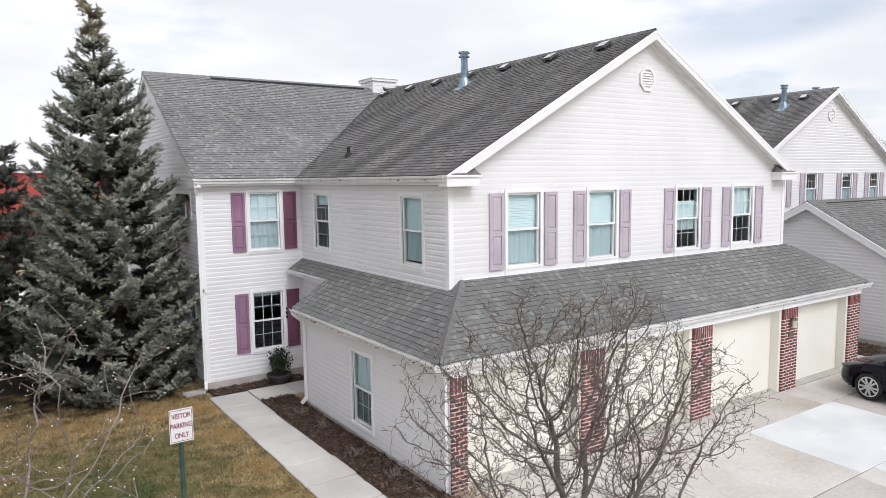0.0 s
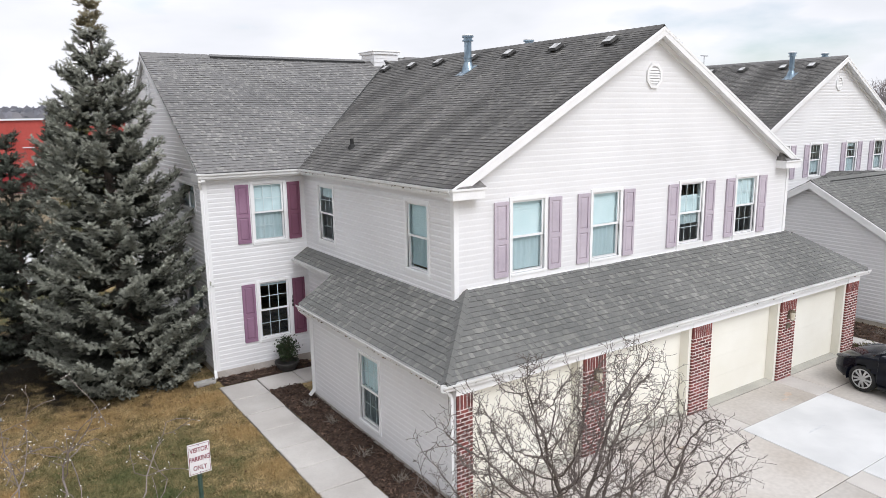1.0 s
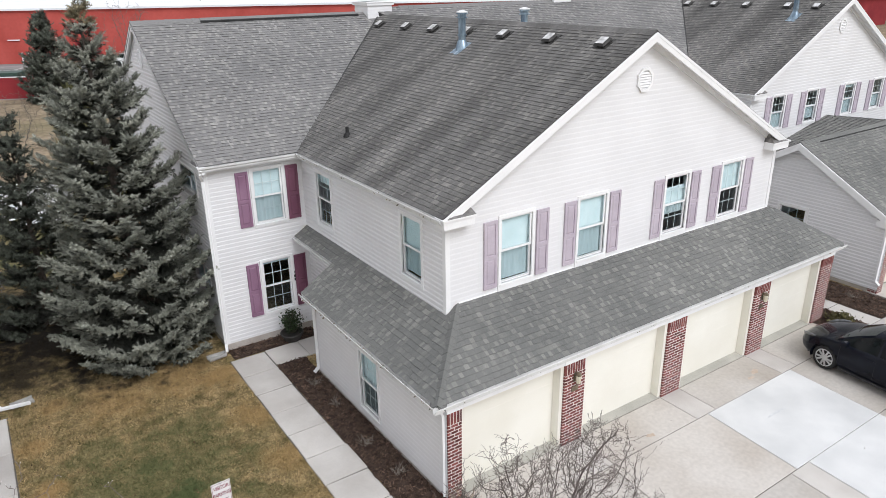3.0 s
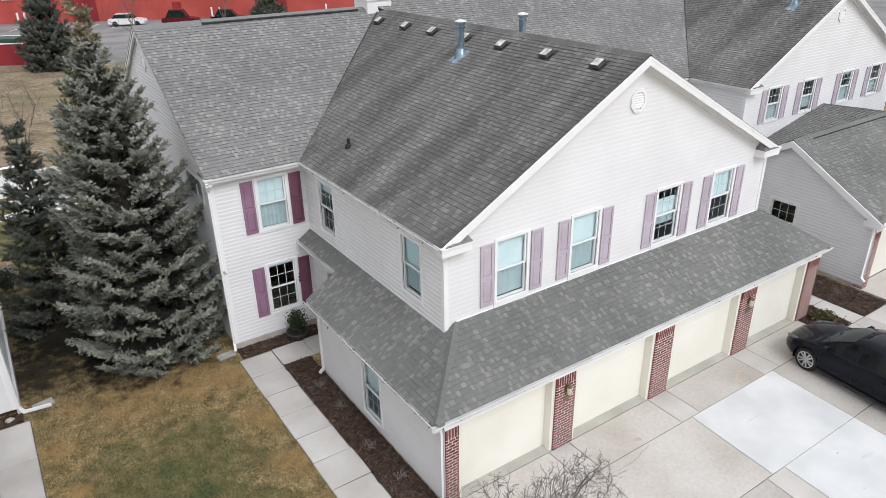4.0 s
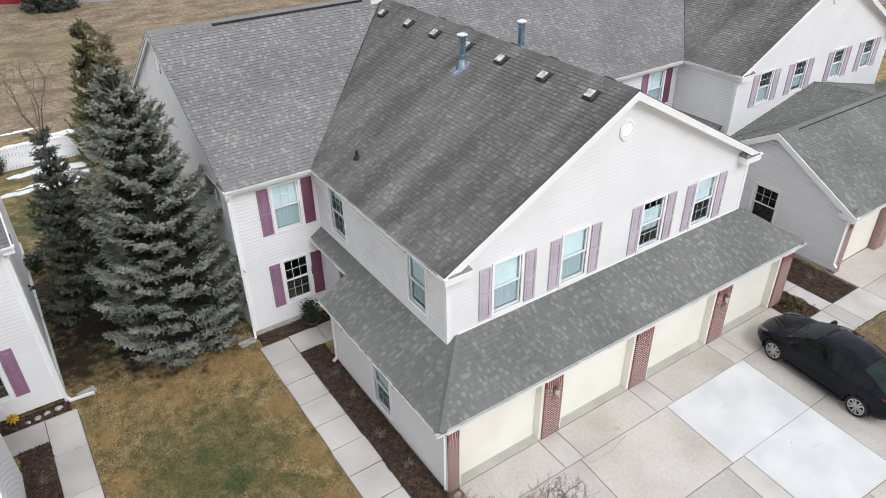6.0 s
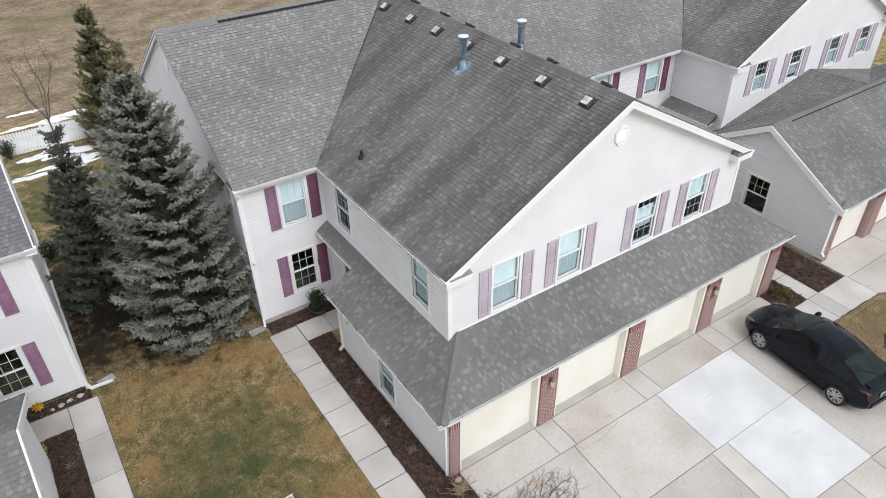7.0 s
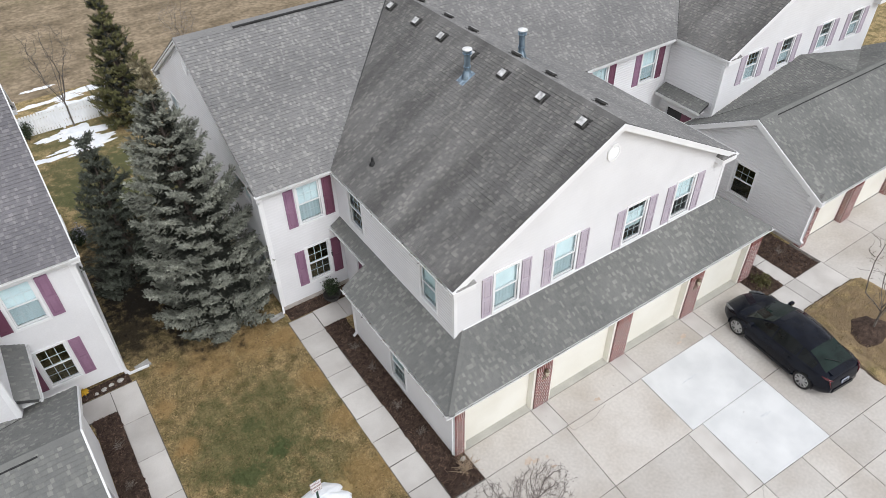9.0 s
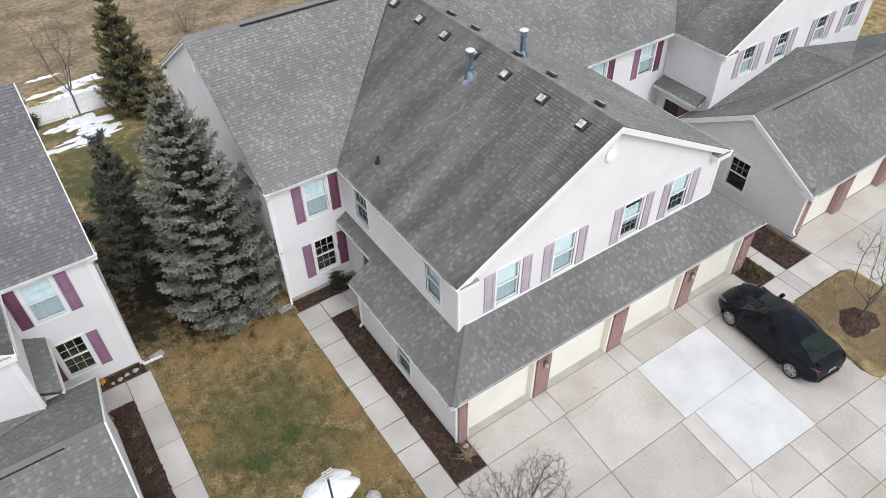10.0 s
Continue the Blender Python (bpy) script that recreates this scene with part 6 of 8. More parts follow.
spruce(27.5, 80.5, 3.6, 2.4, NEEDLE_DARK, NEEDLE_SHADED, 9, "dark conifer near the parking lot", levels=11, fan=0.35, sprig=0.6)

# island lawn with its mulch ring
im = Mesher()
rim = []
CORNERS = [(17.2, -2.35), (13.55, -2.28), (12.95, -6.05), (17.2, -6.35)]
for i, (cx, cy) in enumerate(CORNERS):
    before, after = Vector(CORNERS[i - 1]), Vector(CORNERS[(i + 1) % 4])
    c = Vector((cx, cy))
    p, q = c + (before - c).normalized() * 0.5, c + (after - c).normalized() * 0.5
    for k in range(6):
        w = k / 5
        e = p * (1 - w) ** 2 + c * 2 * w * (1 - w) + q * w * w
        rim.append((e.x, e.y, 0.035))
im.poly(rim)
for i in range(len(rim)):
    a, b = Vector(rim[i]), Vector(rim[(i + 1) % len(rim)])
    im.poly([a, a + Vector((0, 0, -0.1)), b + Vector((0, 0, -0.1)), b])
island_lawn = solid("lawn_island", im, LAWN, "tan grass island in the concrete", "lawn", kind="structure")


def mound(name, cx, cy, rx, ry, h, mat, label, category, seed=0, rings=7, n=26, z0=0.0, rough=0.25, kind="structure"):
    """Low irregular heap with an uneven edge."""
    rng = random.Random(seed)
    ph = [rng.random() * 6.28 for _ in range(4)]
    mb = Mesher()
    mb.v.append((cx, cy, z0 + h))
    for i in range(1, rings + 1):
        q = i / rings
        for j in range(n):
            a = 6.283 * j / n
            e = 1 + rough * (math.sin(2 * a + ph[0]) * 0.5 + math.sin(3 * a + ph[1]) * 0.4 + math.sin(7 * a + ph[2]) * 0.22 + math.sin(13 * a + ph[3]) * 0.16)
            z = z0 + h * (1 - q ** 2) + (rng.uniform(-0.12, 0.12) * h if i < rings else -0.02)
            mb.v.append((cx + rx * q * e * math.cos(a), cy + ry * q * e * math.sin(a), z))
    for j in range(n):
        j2 = (j + 1) % n
        mb.f.append((0, 1 + j, 1 + j2))
        mb.m.append(0)
        for i in range(rings - 1):
            b, c = 1 + i * n, 1 + (i + 1) * n
            mb.f.append((b + j, c + j, c + j2, b + j2))
            mb.m.append(0)
    return solid(name, mb, mat, label, category, kind=kind, smooth=True)


SNOW = material("old_snow", (0.78, 0.80, 0.83), (0.90, 0.91, 0.93), scale=3, rough=0.6, bump=0.4, bscale=25, fine=0.05)
mound("mulch_ring", 14.85, -4.2, 0.8, 0.72, 0.15, MULCH, "ring of dark mulch round the young tree", "flower bed", 3, z0=0.03)
mound("mulch_ring", -0.5, -3.4, 0.5, 0.5, 0.08, MULCH, "ring of dark mulch round the bare tree", "flower bed", 4)
mound("snow_pile", -3.95, 1.0, 0.95, 0.5, 0.28, SNOW, "small pile of old snow beside the sign post", "snow", 5)
for i, (cx, cy, rx, ry) in enumerate(((-4.6, 26.35, 1.15, 0.5), (-5.7, 26.35, 0.95, 0.28), (-4.5, 25.4, 0.75, 0.45), (-5.0, 25.0, 0.7, 0.3), (-5.7, 24.5, 1.25, 0.28), (-4.35, 24.5, 0.6, 0.2), (-5.0, 28.4, 2.4, 0.6), (-4.0, 29.6, 1.5, 0.4), (-5.3, 30.6, 1.2, 0.25), (-3.6, 31.0, 1.2, 0.25), (-5.6, 32.5, 0.8, 0.12), (-0.9, 27.9, 1.4, 0.6))):
    mound("snow_patch", cx, cy, rx, ry, 0.05, SNOW, "melting patch of snow on the grass", "snow", 10 + i, rings=4, rough=0.8, n=48)
    sr = random.Random(300 + i)
    for k in range(4):
        q = sr.random() * 6.283
        mound("snow_patch", cx + rx * 1.1 * math.cos(q), cy + ry * 1.3 * math.sin(q), rx * sr.uniform(0.15, 0.4), ry * sr.uniform(0.15, 0.35), 0.03, SNOW, "small leftover scrap of melting snow on the grass", "snow", 400 + 9 * i + k, rings=3, rough=0.8, n=24)

SOIL = material("dark_soil", (0.05, 0.036, 0.026), (0.105, 0.078, 0.055), scale=5, rough=0.95, bump=0.6, bscale=40, fine=0.3, fscale=30)


def soil_edge(pts, seed, w=0.09):
    """Ragged strip of bare soil along the edge of a lawn."""
    rng = random.Random(seed)
    mb = Mesher()
    last = None
    for (ax, ay), (bx, by) in zip(pts, pts[1:]):
        d = Vector((bx - ax, by - ay, 0))
        n = max(2, int(d.length / 0.12))
        s = Vector((-d.y, d.x, 0)).normalized()
        for i in range(n + 1):
            p = Vector((ax, ay, 0)) + d * (i / n)
            a = p + s * w * rng.uniform(0.3, 1.0) + Vector((0, 0, 0.012))
            b = p - s * w * rng.uniform(0.2, 0.9) + Vector((0, 0, 0.04))
            if last:
                mb.poly([last[0], a, b, last[1]])
            last = (a, b)
    solid("soil_edge", mb, SOIL, "ragged strip of bare soil at the lawn's edge", "ground cover", kind="structure", smooth=True)


soil_edge([(13.02, -5.6), (13.47, -2.8), (13.6, -2.45), (13.95, -2.3), (16.8, -2.35)], 1)


def dry_tuft(x, y, seed, h=0.22):
    """Dormant perennial: a small fan of dry stems."""
    rng = random.Random(seed)
    t = thing("dry_perennial", (x, y, 0.02), "small tuft of dry tan stems in the mulch", "plant", "dormant plants")
    mb = Mesher()
    for k in range(30):
        az, tilt, L = rng.random() * 6.283, rng.uniform(0.3, 1.3), h * rng.uniform(0.6, 1.2)
        p = Vector((x + rng.gauss(0, 0.06), y + rng.gauss(0, 0.06), 0.02))
        d = Vector((math.cos(az) * math.sin(tilt), math.sin(az) * math.sin(tilt), math.cos(tilt)))
        mb.tube([p, p + d * L * 0.6, p + d * L + Vector((0, 0, -0.03))], [0.006, 0.005, 0.003], 3, caps=False)
    part("stem", mb, TWIG_PALE, t, kind="stuff")


for i, (x, y) in enumerate(((-0.35, 5.5), (-0.3, 4.4), (-0.42, 2.6), (-0.33, 1.3), (-8.2, 6.2), (-8.25, 4.6), (15.9, 0.2), (15.7, 2.0), (13.8, -0.4))):
    dry_tuft(x, y, 90 + i)

# ---- parked car ----
CAR_PAINT = material("black_car_paint", (0.004, 0.005, 0.009), (0.007, 0.009, 0.016), scale=2, rough=0.06, fine=0.02, spec=0.075)
CAR_GLASS = material("tinted_car_glass", (0.005, 0.012, 0.010), (0.012, 0.025, 0.021), scale=2, rough=0.03, fine=0.02, spec=0.20)
SIDE_GLASS = material("privacy_glass", (0.004, 0.005, 0.005), (0.009, 0.011, 0.011), scale=2, rough=0.06, fine=0.02, spec=0.22)
TYRE = material("tyre_rubber", (0.015, 0.015, 0.015), (0.03, 0.03, 0.03), scale=12, rough=0.85)
RIM = material("alloy_rim", (0.50, 0.51, 0.52), (0.66, 0.67, 0.68), scale=6, rough=0.3, metal=0.7)
LENS_RED = material("red_lens", (0.06, 0.006, 0.010), (0.10, 0.009, 0.014), scale=9, rough=0.12, spec=0.6)
LENS_CLEAR = material("clear_lens", (0.06, 0.063, 0.066), (0.15, 0.155, 0.16), scale=12, rough=0.1, spec=0.6)
for _m in (CAR_PAINT, CAR_GLASS):
    _b = _m.node_tree.nodes["Principled BSDF"]
    _b.inputs["Coat Weight"].default_value, _b.inputs["Coat Roughness"].default_value, _b.inputs["Coat IOR"].default_value = (0.5, 0.03, 1.3) if _m == CAR_PAINT else (0.25, 0.04, 1.35)
PLASTIC = material("black_plastic", (0.014, 0.014, 0.015), (0.025, 0.025, 0.027), scale=9, rough=0.55)
PLATE = material("plate_white", (0.24, 0.27, 0.33), (0.33, 0.36, 0.42), scale=9, rough=0.4)


def car(cx, cy, turn):
    M = pose(cx, cy, 0, 0, 0, turn)
    t = thing("car", (cx, cy, 0), "black five-door hatchback car with silver wheels parked on the drive", "car")

    def put(name, mb, mat, parent, label="", smooth=False):
        mb.v = [tuple(M @ Vector(v)) for v in mb.v]
        return part(name, mb, mat, parent, label, smooth)

    def curve(y, rows):
        ys, vs = zip(*sorted(rows))
        return float(np.interp(y, ys, vs))
    CREST = [(2.26, .52), (2.2, .66), (2.05, .755), (1.85, .83), (1.5, .93), (1.15, .99), (.75, 1.215), (.35, 1.405), (.12, 1.455), (-.25, 1.475), (-.6, 1.455), (-1.05, 1.375), (-1.45, 1.245), (-1.82, 1.10), (-1.94, 1.065), (-2.02, 1.0), (-2.12, .86), (-2.17, .6)]
    BELT = [(2.26, .50), (2.1, .63), (1.9, .71), (1.5, .83), (1.0, .90), (0, .94), (-1, .99), (-1.6, 1.02), (-1.94, 1.0), (-2.05, .93), (-2.12, .80), (-2.17, .58)]
    WIDE = [(2.26, .34), (2.2, .50), (2.1, .62), (1.9, .745), (1.5, .83), (.8, .855), (-.2, .86), (-1.3, .855), (-1.7, .82), (-1.95, .745), (-2.1, .66), (-2.17, .60)]
    ROOF = [(1.15, .71), (.75, .645), (.35, .60), (-.3, .585), (-1.05, .565), (-1.45, .575), (-1.82, .60), (-1.94, .62)]
    FLOOR = [(2.26, .30), (2.1, .22), (1.8, .19), (-1.7, .19), (-2.0, .26), (-2.17, .36)]
    cabin = (-1.94, 1.15)
    stops = sorted({*np.round(np.arange(-2.1, 2.2, 0.06), 3), 2.26, 2.2, -2.17, *cabin, .98, .35, .10, .05, -.84, -.90, -1.48, -1.08, -1.82})

    def section(y):
        top, belt, w, low = curve(y, CREST), curve(y, BELT), curve(y, WIDE), curve(y, FLOOR)
        side = [(w * .88, low), (w * .97, low + .05)] + [(w + .035 * math.sin(math.pi * k), low + .05 + (belt - .02 - low - .05) * k) for k in (.16, .32, .48, .62, .74, .84, .93)] + [(w - .012, belt)]
        if cabin[0] <= y <= cabin[1]:
            r = curve(y, ROOF)
            edge = max(belt + .012, top - .045)
            blend = min(1.0, (edge - belt) / .2)
            up = [(w - .035, belt + .008), (r + .03 + (w - .05 - r - .03) * (1 - blend), max(belt + .009, edge - .05)), (r + (w - .09 - r) * (1 - blend) * .5, edge), (r * .5, top - .012), (0, top)]
        else:
            up = [(w * f, belt + (top - belt) * (1 - f * f)) for f in (.93, .84, .72, .38, 0)]
        return side + up
    secs = [section(y) for y in stops]
    nside, npt = 10, 15
    meshes = {}

    def region(y, j, sg):
        """Which part a face belongs to: its mean place along the car and its step up the section."""
        if j == nside and -1.48 < y < .98:
            k = 0 if y > .10 else (1 if -.84 < y < .05 else (2 if y < -.90 else None))
            if k is not None:
                return ("side_window", sg, k)
        if j >= nside + 2 and .35 < y < cabin[1]:
            return ("windscreen", 0, 0)
        if j >= nside + 2 and -1.82 < y < -1.08:
            return ("rear_window", 0, 0)
        return ("body", 0, 0)
    for i in range(len(stops) - 1):
        y0, y1 = stops[i], stops[i + 1]
        ym = (y0 + y1) / 2
        for sg in (-1, 1):
            for j in range(npt - 1):
                p = [(sg * secs[i][j][0], y0, secs[i][j][1]), (sg * secs[i + 1][j][0], y1, secs[i + 1][j][1]), (sg * secs[i + 1][j + 1][0], y1, secs[i + 1][j + 1][1]), (sg * secs[i][j + 1][0], y0, secs[i][j + 1][1])]
                zm = sum(q[2] for q in p) / 4
                if j < nside and any(math.hypot(ym - yw, zm - .325) < .345 for yw in (-1.36, 1.34)):
                    continue
                d = meshes.setdefault(region(ym, j, sg), ({}, []))
                d[1].append(tuple(d[0].setdefault(tuple(round(c, 5) for c in q), len(d[0])) for q in (p if sg > 0 else p[::-1])))
    body = None
    for (nm, sg, k), (vs, fs) in sorted(meshes.items()):
        mb = Mesher()
        mb.faces(list(vs), [f for f in fs if len(set(f)) > 2])
        if nm == "body":
            for i in (0, len(stops) - 1):
                ring = [(x, stops[i], z) for x, z in secs[i]] + [(-x, stops[i], z) for x, z in secs[i][-2::-1]]
                mb.poly(ring if i else ring[::-1])
            body = put("body", mb, CAR_PAINT, t, "glossy black body", smooth=True)
        else:
            put(nm, mb, SIDE_GLASS if nm == "side_window" else CAR_GLASS, t, {"side_window": "dark tinted side glass", "windscreen": "raked tinted windscreen", "rear_window": "sloping tinted rear glass"}[nm], smooth=True)
    under = Mesher()
    under.box(-.70, .70, -1.85, 1.9, .21, .42)
    put("underbody", under, PLASTIC, t)
    for s in (-1, 1):
        ml = Mesher()
        ml.tube([(s * .80, .86, .95), (s * .93, .84, .99)], [.025, .03], 6)
        ml.bevel_box(s * .98 - .09, s * .98 + .09, .76, .88, .94, 1.07, .03)
        put("wing_mirror", ml, CAR_PAINT, t)
        for yy in (-.87, .075, .99):
            sl = Mesher()
            sl.tube([(s * (curve(yy, WIDE) + .03), yy, .34), (s * (curve(yy, WIDE) + .037), yy, .58), (s * (curve(yy, WIDE) + .012), yy, .84)], .005, 4)
            put("door_seam", sl, PLASTIC, body)
        for yy in (-.72, .22):
            hd = Mesher()
            hd.tube([(s * .878, yy - .09, .80), (s * .902, yy, .805), (s * .878, yy + .09, .80)], .013, 6)
            put("door_handle", hd, CAR_PAINT, body)
        sk = Mesher()
        sk.prism([(s * .80, -.95, .17), (s * .875, -.95, .19), (s * .875, -.95, .25), (s * .80, -.95, .27)], (0, 1.9, 0))
        put("side_skirt", sk, PLASTIC, body)
    sp = Mesher()
    sp.prism([(-.56, -1.84, 1.095), (-.56, -2.03, 1.075), (-.56, -2.02, 1.05), (-.56, -1.86, 1.06)], (1.12, 0, 0))
    put("tail_spoiler", sp, CAR_PAINT, t)
    for s in (-1, 1):
        hl = Mesher()
        hl.tube([(s * .54, 2.165, .63), (s * .66, 2.05, .68), (s * .735, 1.88, .735), (s * .775, 1.72, .78)], [.03, .05, .045, .015], 8)
        put("headlight", hl, LENS_CLEAR, t, smooth=True)
        tl = Mesher()
        tl.tube([(s * .60, -2.115, .93), (s * .69, -2.05, .95), (s * .75, -1.93, .965), (s * .775, -1.80, .97)], [.022, .04, .035, .012], 8)
        tl.tube([(s * .69, -2.06, .94), (s * .68, -2.11, .80), (s * .64, -2.15, .66)], [.028, .022, .01], 8)
        put("tail_light", tl, LENS_RED, t, smooth=True)
        for yy in (-1.36, 1.34):
            w = Mesher()
            prof = [(.235, -.1), (.30, -.11), (.32, -.08), (.325, 0), (.32, .08), (.30, .1), (.24, .095)]
            n = 26
            for r, d in prof:
                for j in range(n):
                    a = 6.2832 * j / n
                    w.v.append((s * (.775 + d), yy + r * math.cos(a), .325 + r * math.sin(a)))
            for i in range(len(prof) - 1):
                for j in range(n):
                    j2 = (j + 1) % n
                    w.f.append((i * n + j, i * n + j2, (i + 1) * n + j2, (i + 1) * n + j))
                    w.m.append(0)
            wheel = put("wheel", w, TYRE, t, "black tyre on a silver wheel", smooth=True)
            rm = Mesher()
            xo = s * .865
            for r0, r1 in ((.212, .24), (.0, .06)):
                for j in range(n):
                    a, b = 6.2832 * j / n, 6.2832 * (j + 1) / n
                    rm.poly([(xo, yy + r0 * math.cos(a), .325 + r0 * math.sin(a)), (xo, yy + r1 * math.cos(a), .325 + r1 * math.sin(a)), (xo, yy + r1 * math.cos(b), .325 + r1 * math.sin(b)), (xo, yy + r0 * math.cos(b), .325 + r0 * math.sin(b))])
            for k in range(10):
                a = 6.2832 * k / 10 + (0.06 if k % 2 else -0.06)
                c, e = Vector((0, math.cos(a), math.sin(a))), Vector((0, -math.sin(a), math.cos(a)))
                o = Vector((xo, yy, .325)) + c * .04 - e * .017
                rm.obox(o, Vector((s * -.02, 0, 0)), c * .18, e * .042)
            put("rim", rm, RIM, wheel)
            bk = Mesher()
            for j in range(n):
                a, b = 6.2832 * j / n, 6.2832 * (j + 1) / n
                bk.poly([(s * .82, yy, .325), (s * .82, yy + .235 * math.cos(a), .325 + .235 * math.sin(a)), (s * .82, yy + .235 * math.cos(b), .325 + .235 * math.sin(b))])
            put("brake_disc", bk, PLASTIC, wheel)
            ar = Mesher()
            for j in range(20):
                a, b = math.pi * (j - 1.5) / 17, math.pi * (j - .5) / 17
                ar.poly([(s * .80, yy + .345 * math.cos(a), .325 + .345 * math.sin(a)), (s * .868, yy + .385 * math.cos(a), .325 + .385 * math.sin(a)), (s * .868, yy + .385 * math.cos(b), .325 + .385 * math.sin(b)), (s * .80, yy + .345 * math.cos(b), .325 + .345 * math.sin(b))])
            put("wheel_arch", ar, CAR_PAINT, t)
    bp = Mesher()
    bp.prism([(-.5, -2.175, .36), (.5, -2.175, .36), (.46, -2.178, .50), (-.46, -2.178, .50)], (0, -.02, 0))
    put("rear_bumper_insert", bp, PLASTIC, t)
    np_ = Mesher()
    np_.prism([(-.17, -2.165, .66), (.17, -2.165, .66), (.17, -2.145, .78), (-.17, -2.145, .78)], (0, -.022, 0))
    plate = put("number_plate", np_, PLATE, t)
    br = Mesher()
    br.prism([(-.12, -2.188, .70), (.12, -2.188, .70), (.12, -2.179, .74), (-.12, -2.179, .74)], (0, -.006, 0))
    put("plate_bar", br, PLASTIC, plate)
    gr = Mesher()
    gr.prism([(-.36, 2.245, .30), (.36, 2.245, .30), (.30, 2.262, .42), (-.30, 2.262, .42)], (0, .02, 0))
    put("grille", gr, PLASTIC, t)
    wp = Mesher()
    wp.tube([(.06, -1.78, 1.135), (-.34, -1.5, 1.245)], .009, 5)
    put("rear_wiper", wp, PLASTIC, t)
    for s in (-.3, .3):
        w = Mesher()
        w.tube([(s, 1.16, 1.01), (s - .42, 1.02, 1.085)], .009, 5)
        put("wiper", w, PLASTIC, t)
    return t


car(11.66, -2.95, -5.0)

# ---- sign, pots and small things ----
SIGN_WHITE = material("sign_white", (0.76, 0.76, 0.77), (0.84, 0.84, 0.85), scale=5, rough=0.4, fine=0.02)
SIGN_RED = material("sign_maroon", (0.20, 0.035, 0.06), (0.25, 0.05, 0.08), scale=5, rough=0.5)
POST_GREEN = material("green_post", (0.035, 0.07, 0.055), (0.06, 0.10, 0.08), scale=8, rough=0.6)
SIGN = thing("sign", (-4.13, 0.28, 0), "white visitor parking sign with maroon letters on a green post", "sign")
turn = radians(2)
su = Vector((math.cos(turn), math.sin(turn), 0))
sn = Vector((math.sin(turn), -math.cos(turn), 0))
mb = Mesher()
mb.prism([Vector((-4.13, 0.30, -0.2)) + su * a + sn * b for a, b in ((-0.03, -0.02), (0.03, -0.02), (0.03, 0.0), (0.012, 0.02), (-0.012, 0.02), (-0.03, 0.0))], (0, 0, 2.5))
part("post", mb, POST_GREEN, SIGN)
pc = Vector((-4.13, 0.28, 2.11)) + sn * 0.025
mb = Mesher()
mb.obox(pc - su * 0.152 - Vector((0, 0, 0.228)), su * 0.304, sn * 0.006, Vector((0, 0, 0.456)))
plate = part("plate", mb, SIGN_WHITE, SIGN)
edge = Mesher()
for (a0, a1, c0, c1) in ((-0.143, 0.143, 0.208, 0.214), (-0.143, 0.143, -0.214, -0.208), (-0.143, -0.137, -0.208, 0.208), (0.137, 0.143, -0.208, 0.208)):
    edge.obox(pc + su * a0 + sn * 0.0065 + Vector((0, 0, c0)), su * (a1 - a0), sn * 0.001, Vector((0, 0, c1 - c0)))
part("border", edge, SIGN_RED, plate)
for word, z in (("VISITOR", 0.10), ("PARKING", -0.03), ("ONLY", -0.165)):
    cu = bpy.data.curves.new("lettering", "FONT")
    cu.body, cu.size, cu.align_x, cu.extrude, cu.offset = word, 0.098, "CENTER", 0.001, 0.0016
    cu.space_character = 0.96
    cu.materials.append(SIGN_RED)
    ob = new("lettering", cu)
    base = pc + sn * 0.0085 + Vector((0, 0, z))
    rot = Matrix((su, Vector((0, 0, 1)), sn)).transposed().to_4x4()
    ob.parent = plate
    ob.matrix_basis = Matrix.Translation(base) @ rot @ Matrix.Diagonal((0.72, 1.0, 1.0, 1.0))
mb = Mesher()
for z in (0.2, -0.2):
    mb.lathe((pc + sn * 0.008 + Vector((0, 0, z)) - Vector((0, 0, 0.006))).to_tuple(), [(0.008, 0.0), (0.008, 0.012)], 8)
part("bolt", mb, GALV, plate)

LEAF = material("evergreen_leaf", (0.018, 0.032, 0.014), (0.055, 0.08, 0.036), scale=7, rough=0.45, island=0.4)
POT = material("dark_pot", (0.035, 0.033, 0.032), (0.06, 0.056, 0.052), scale=8, rough=0.6)


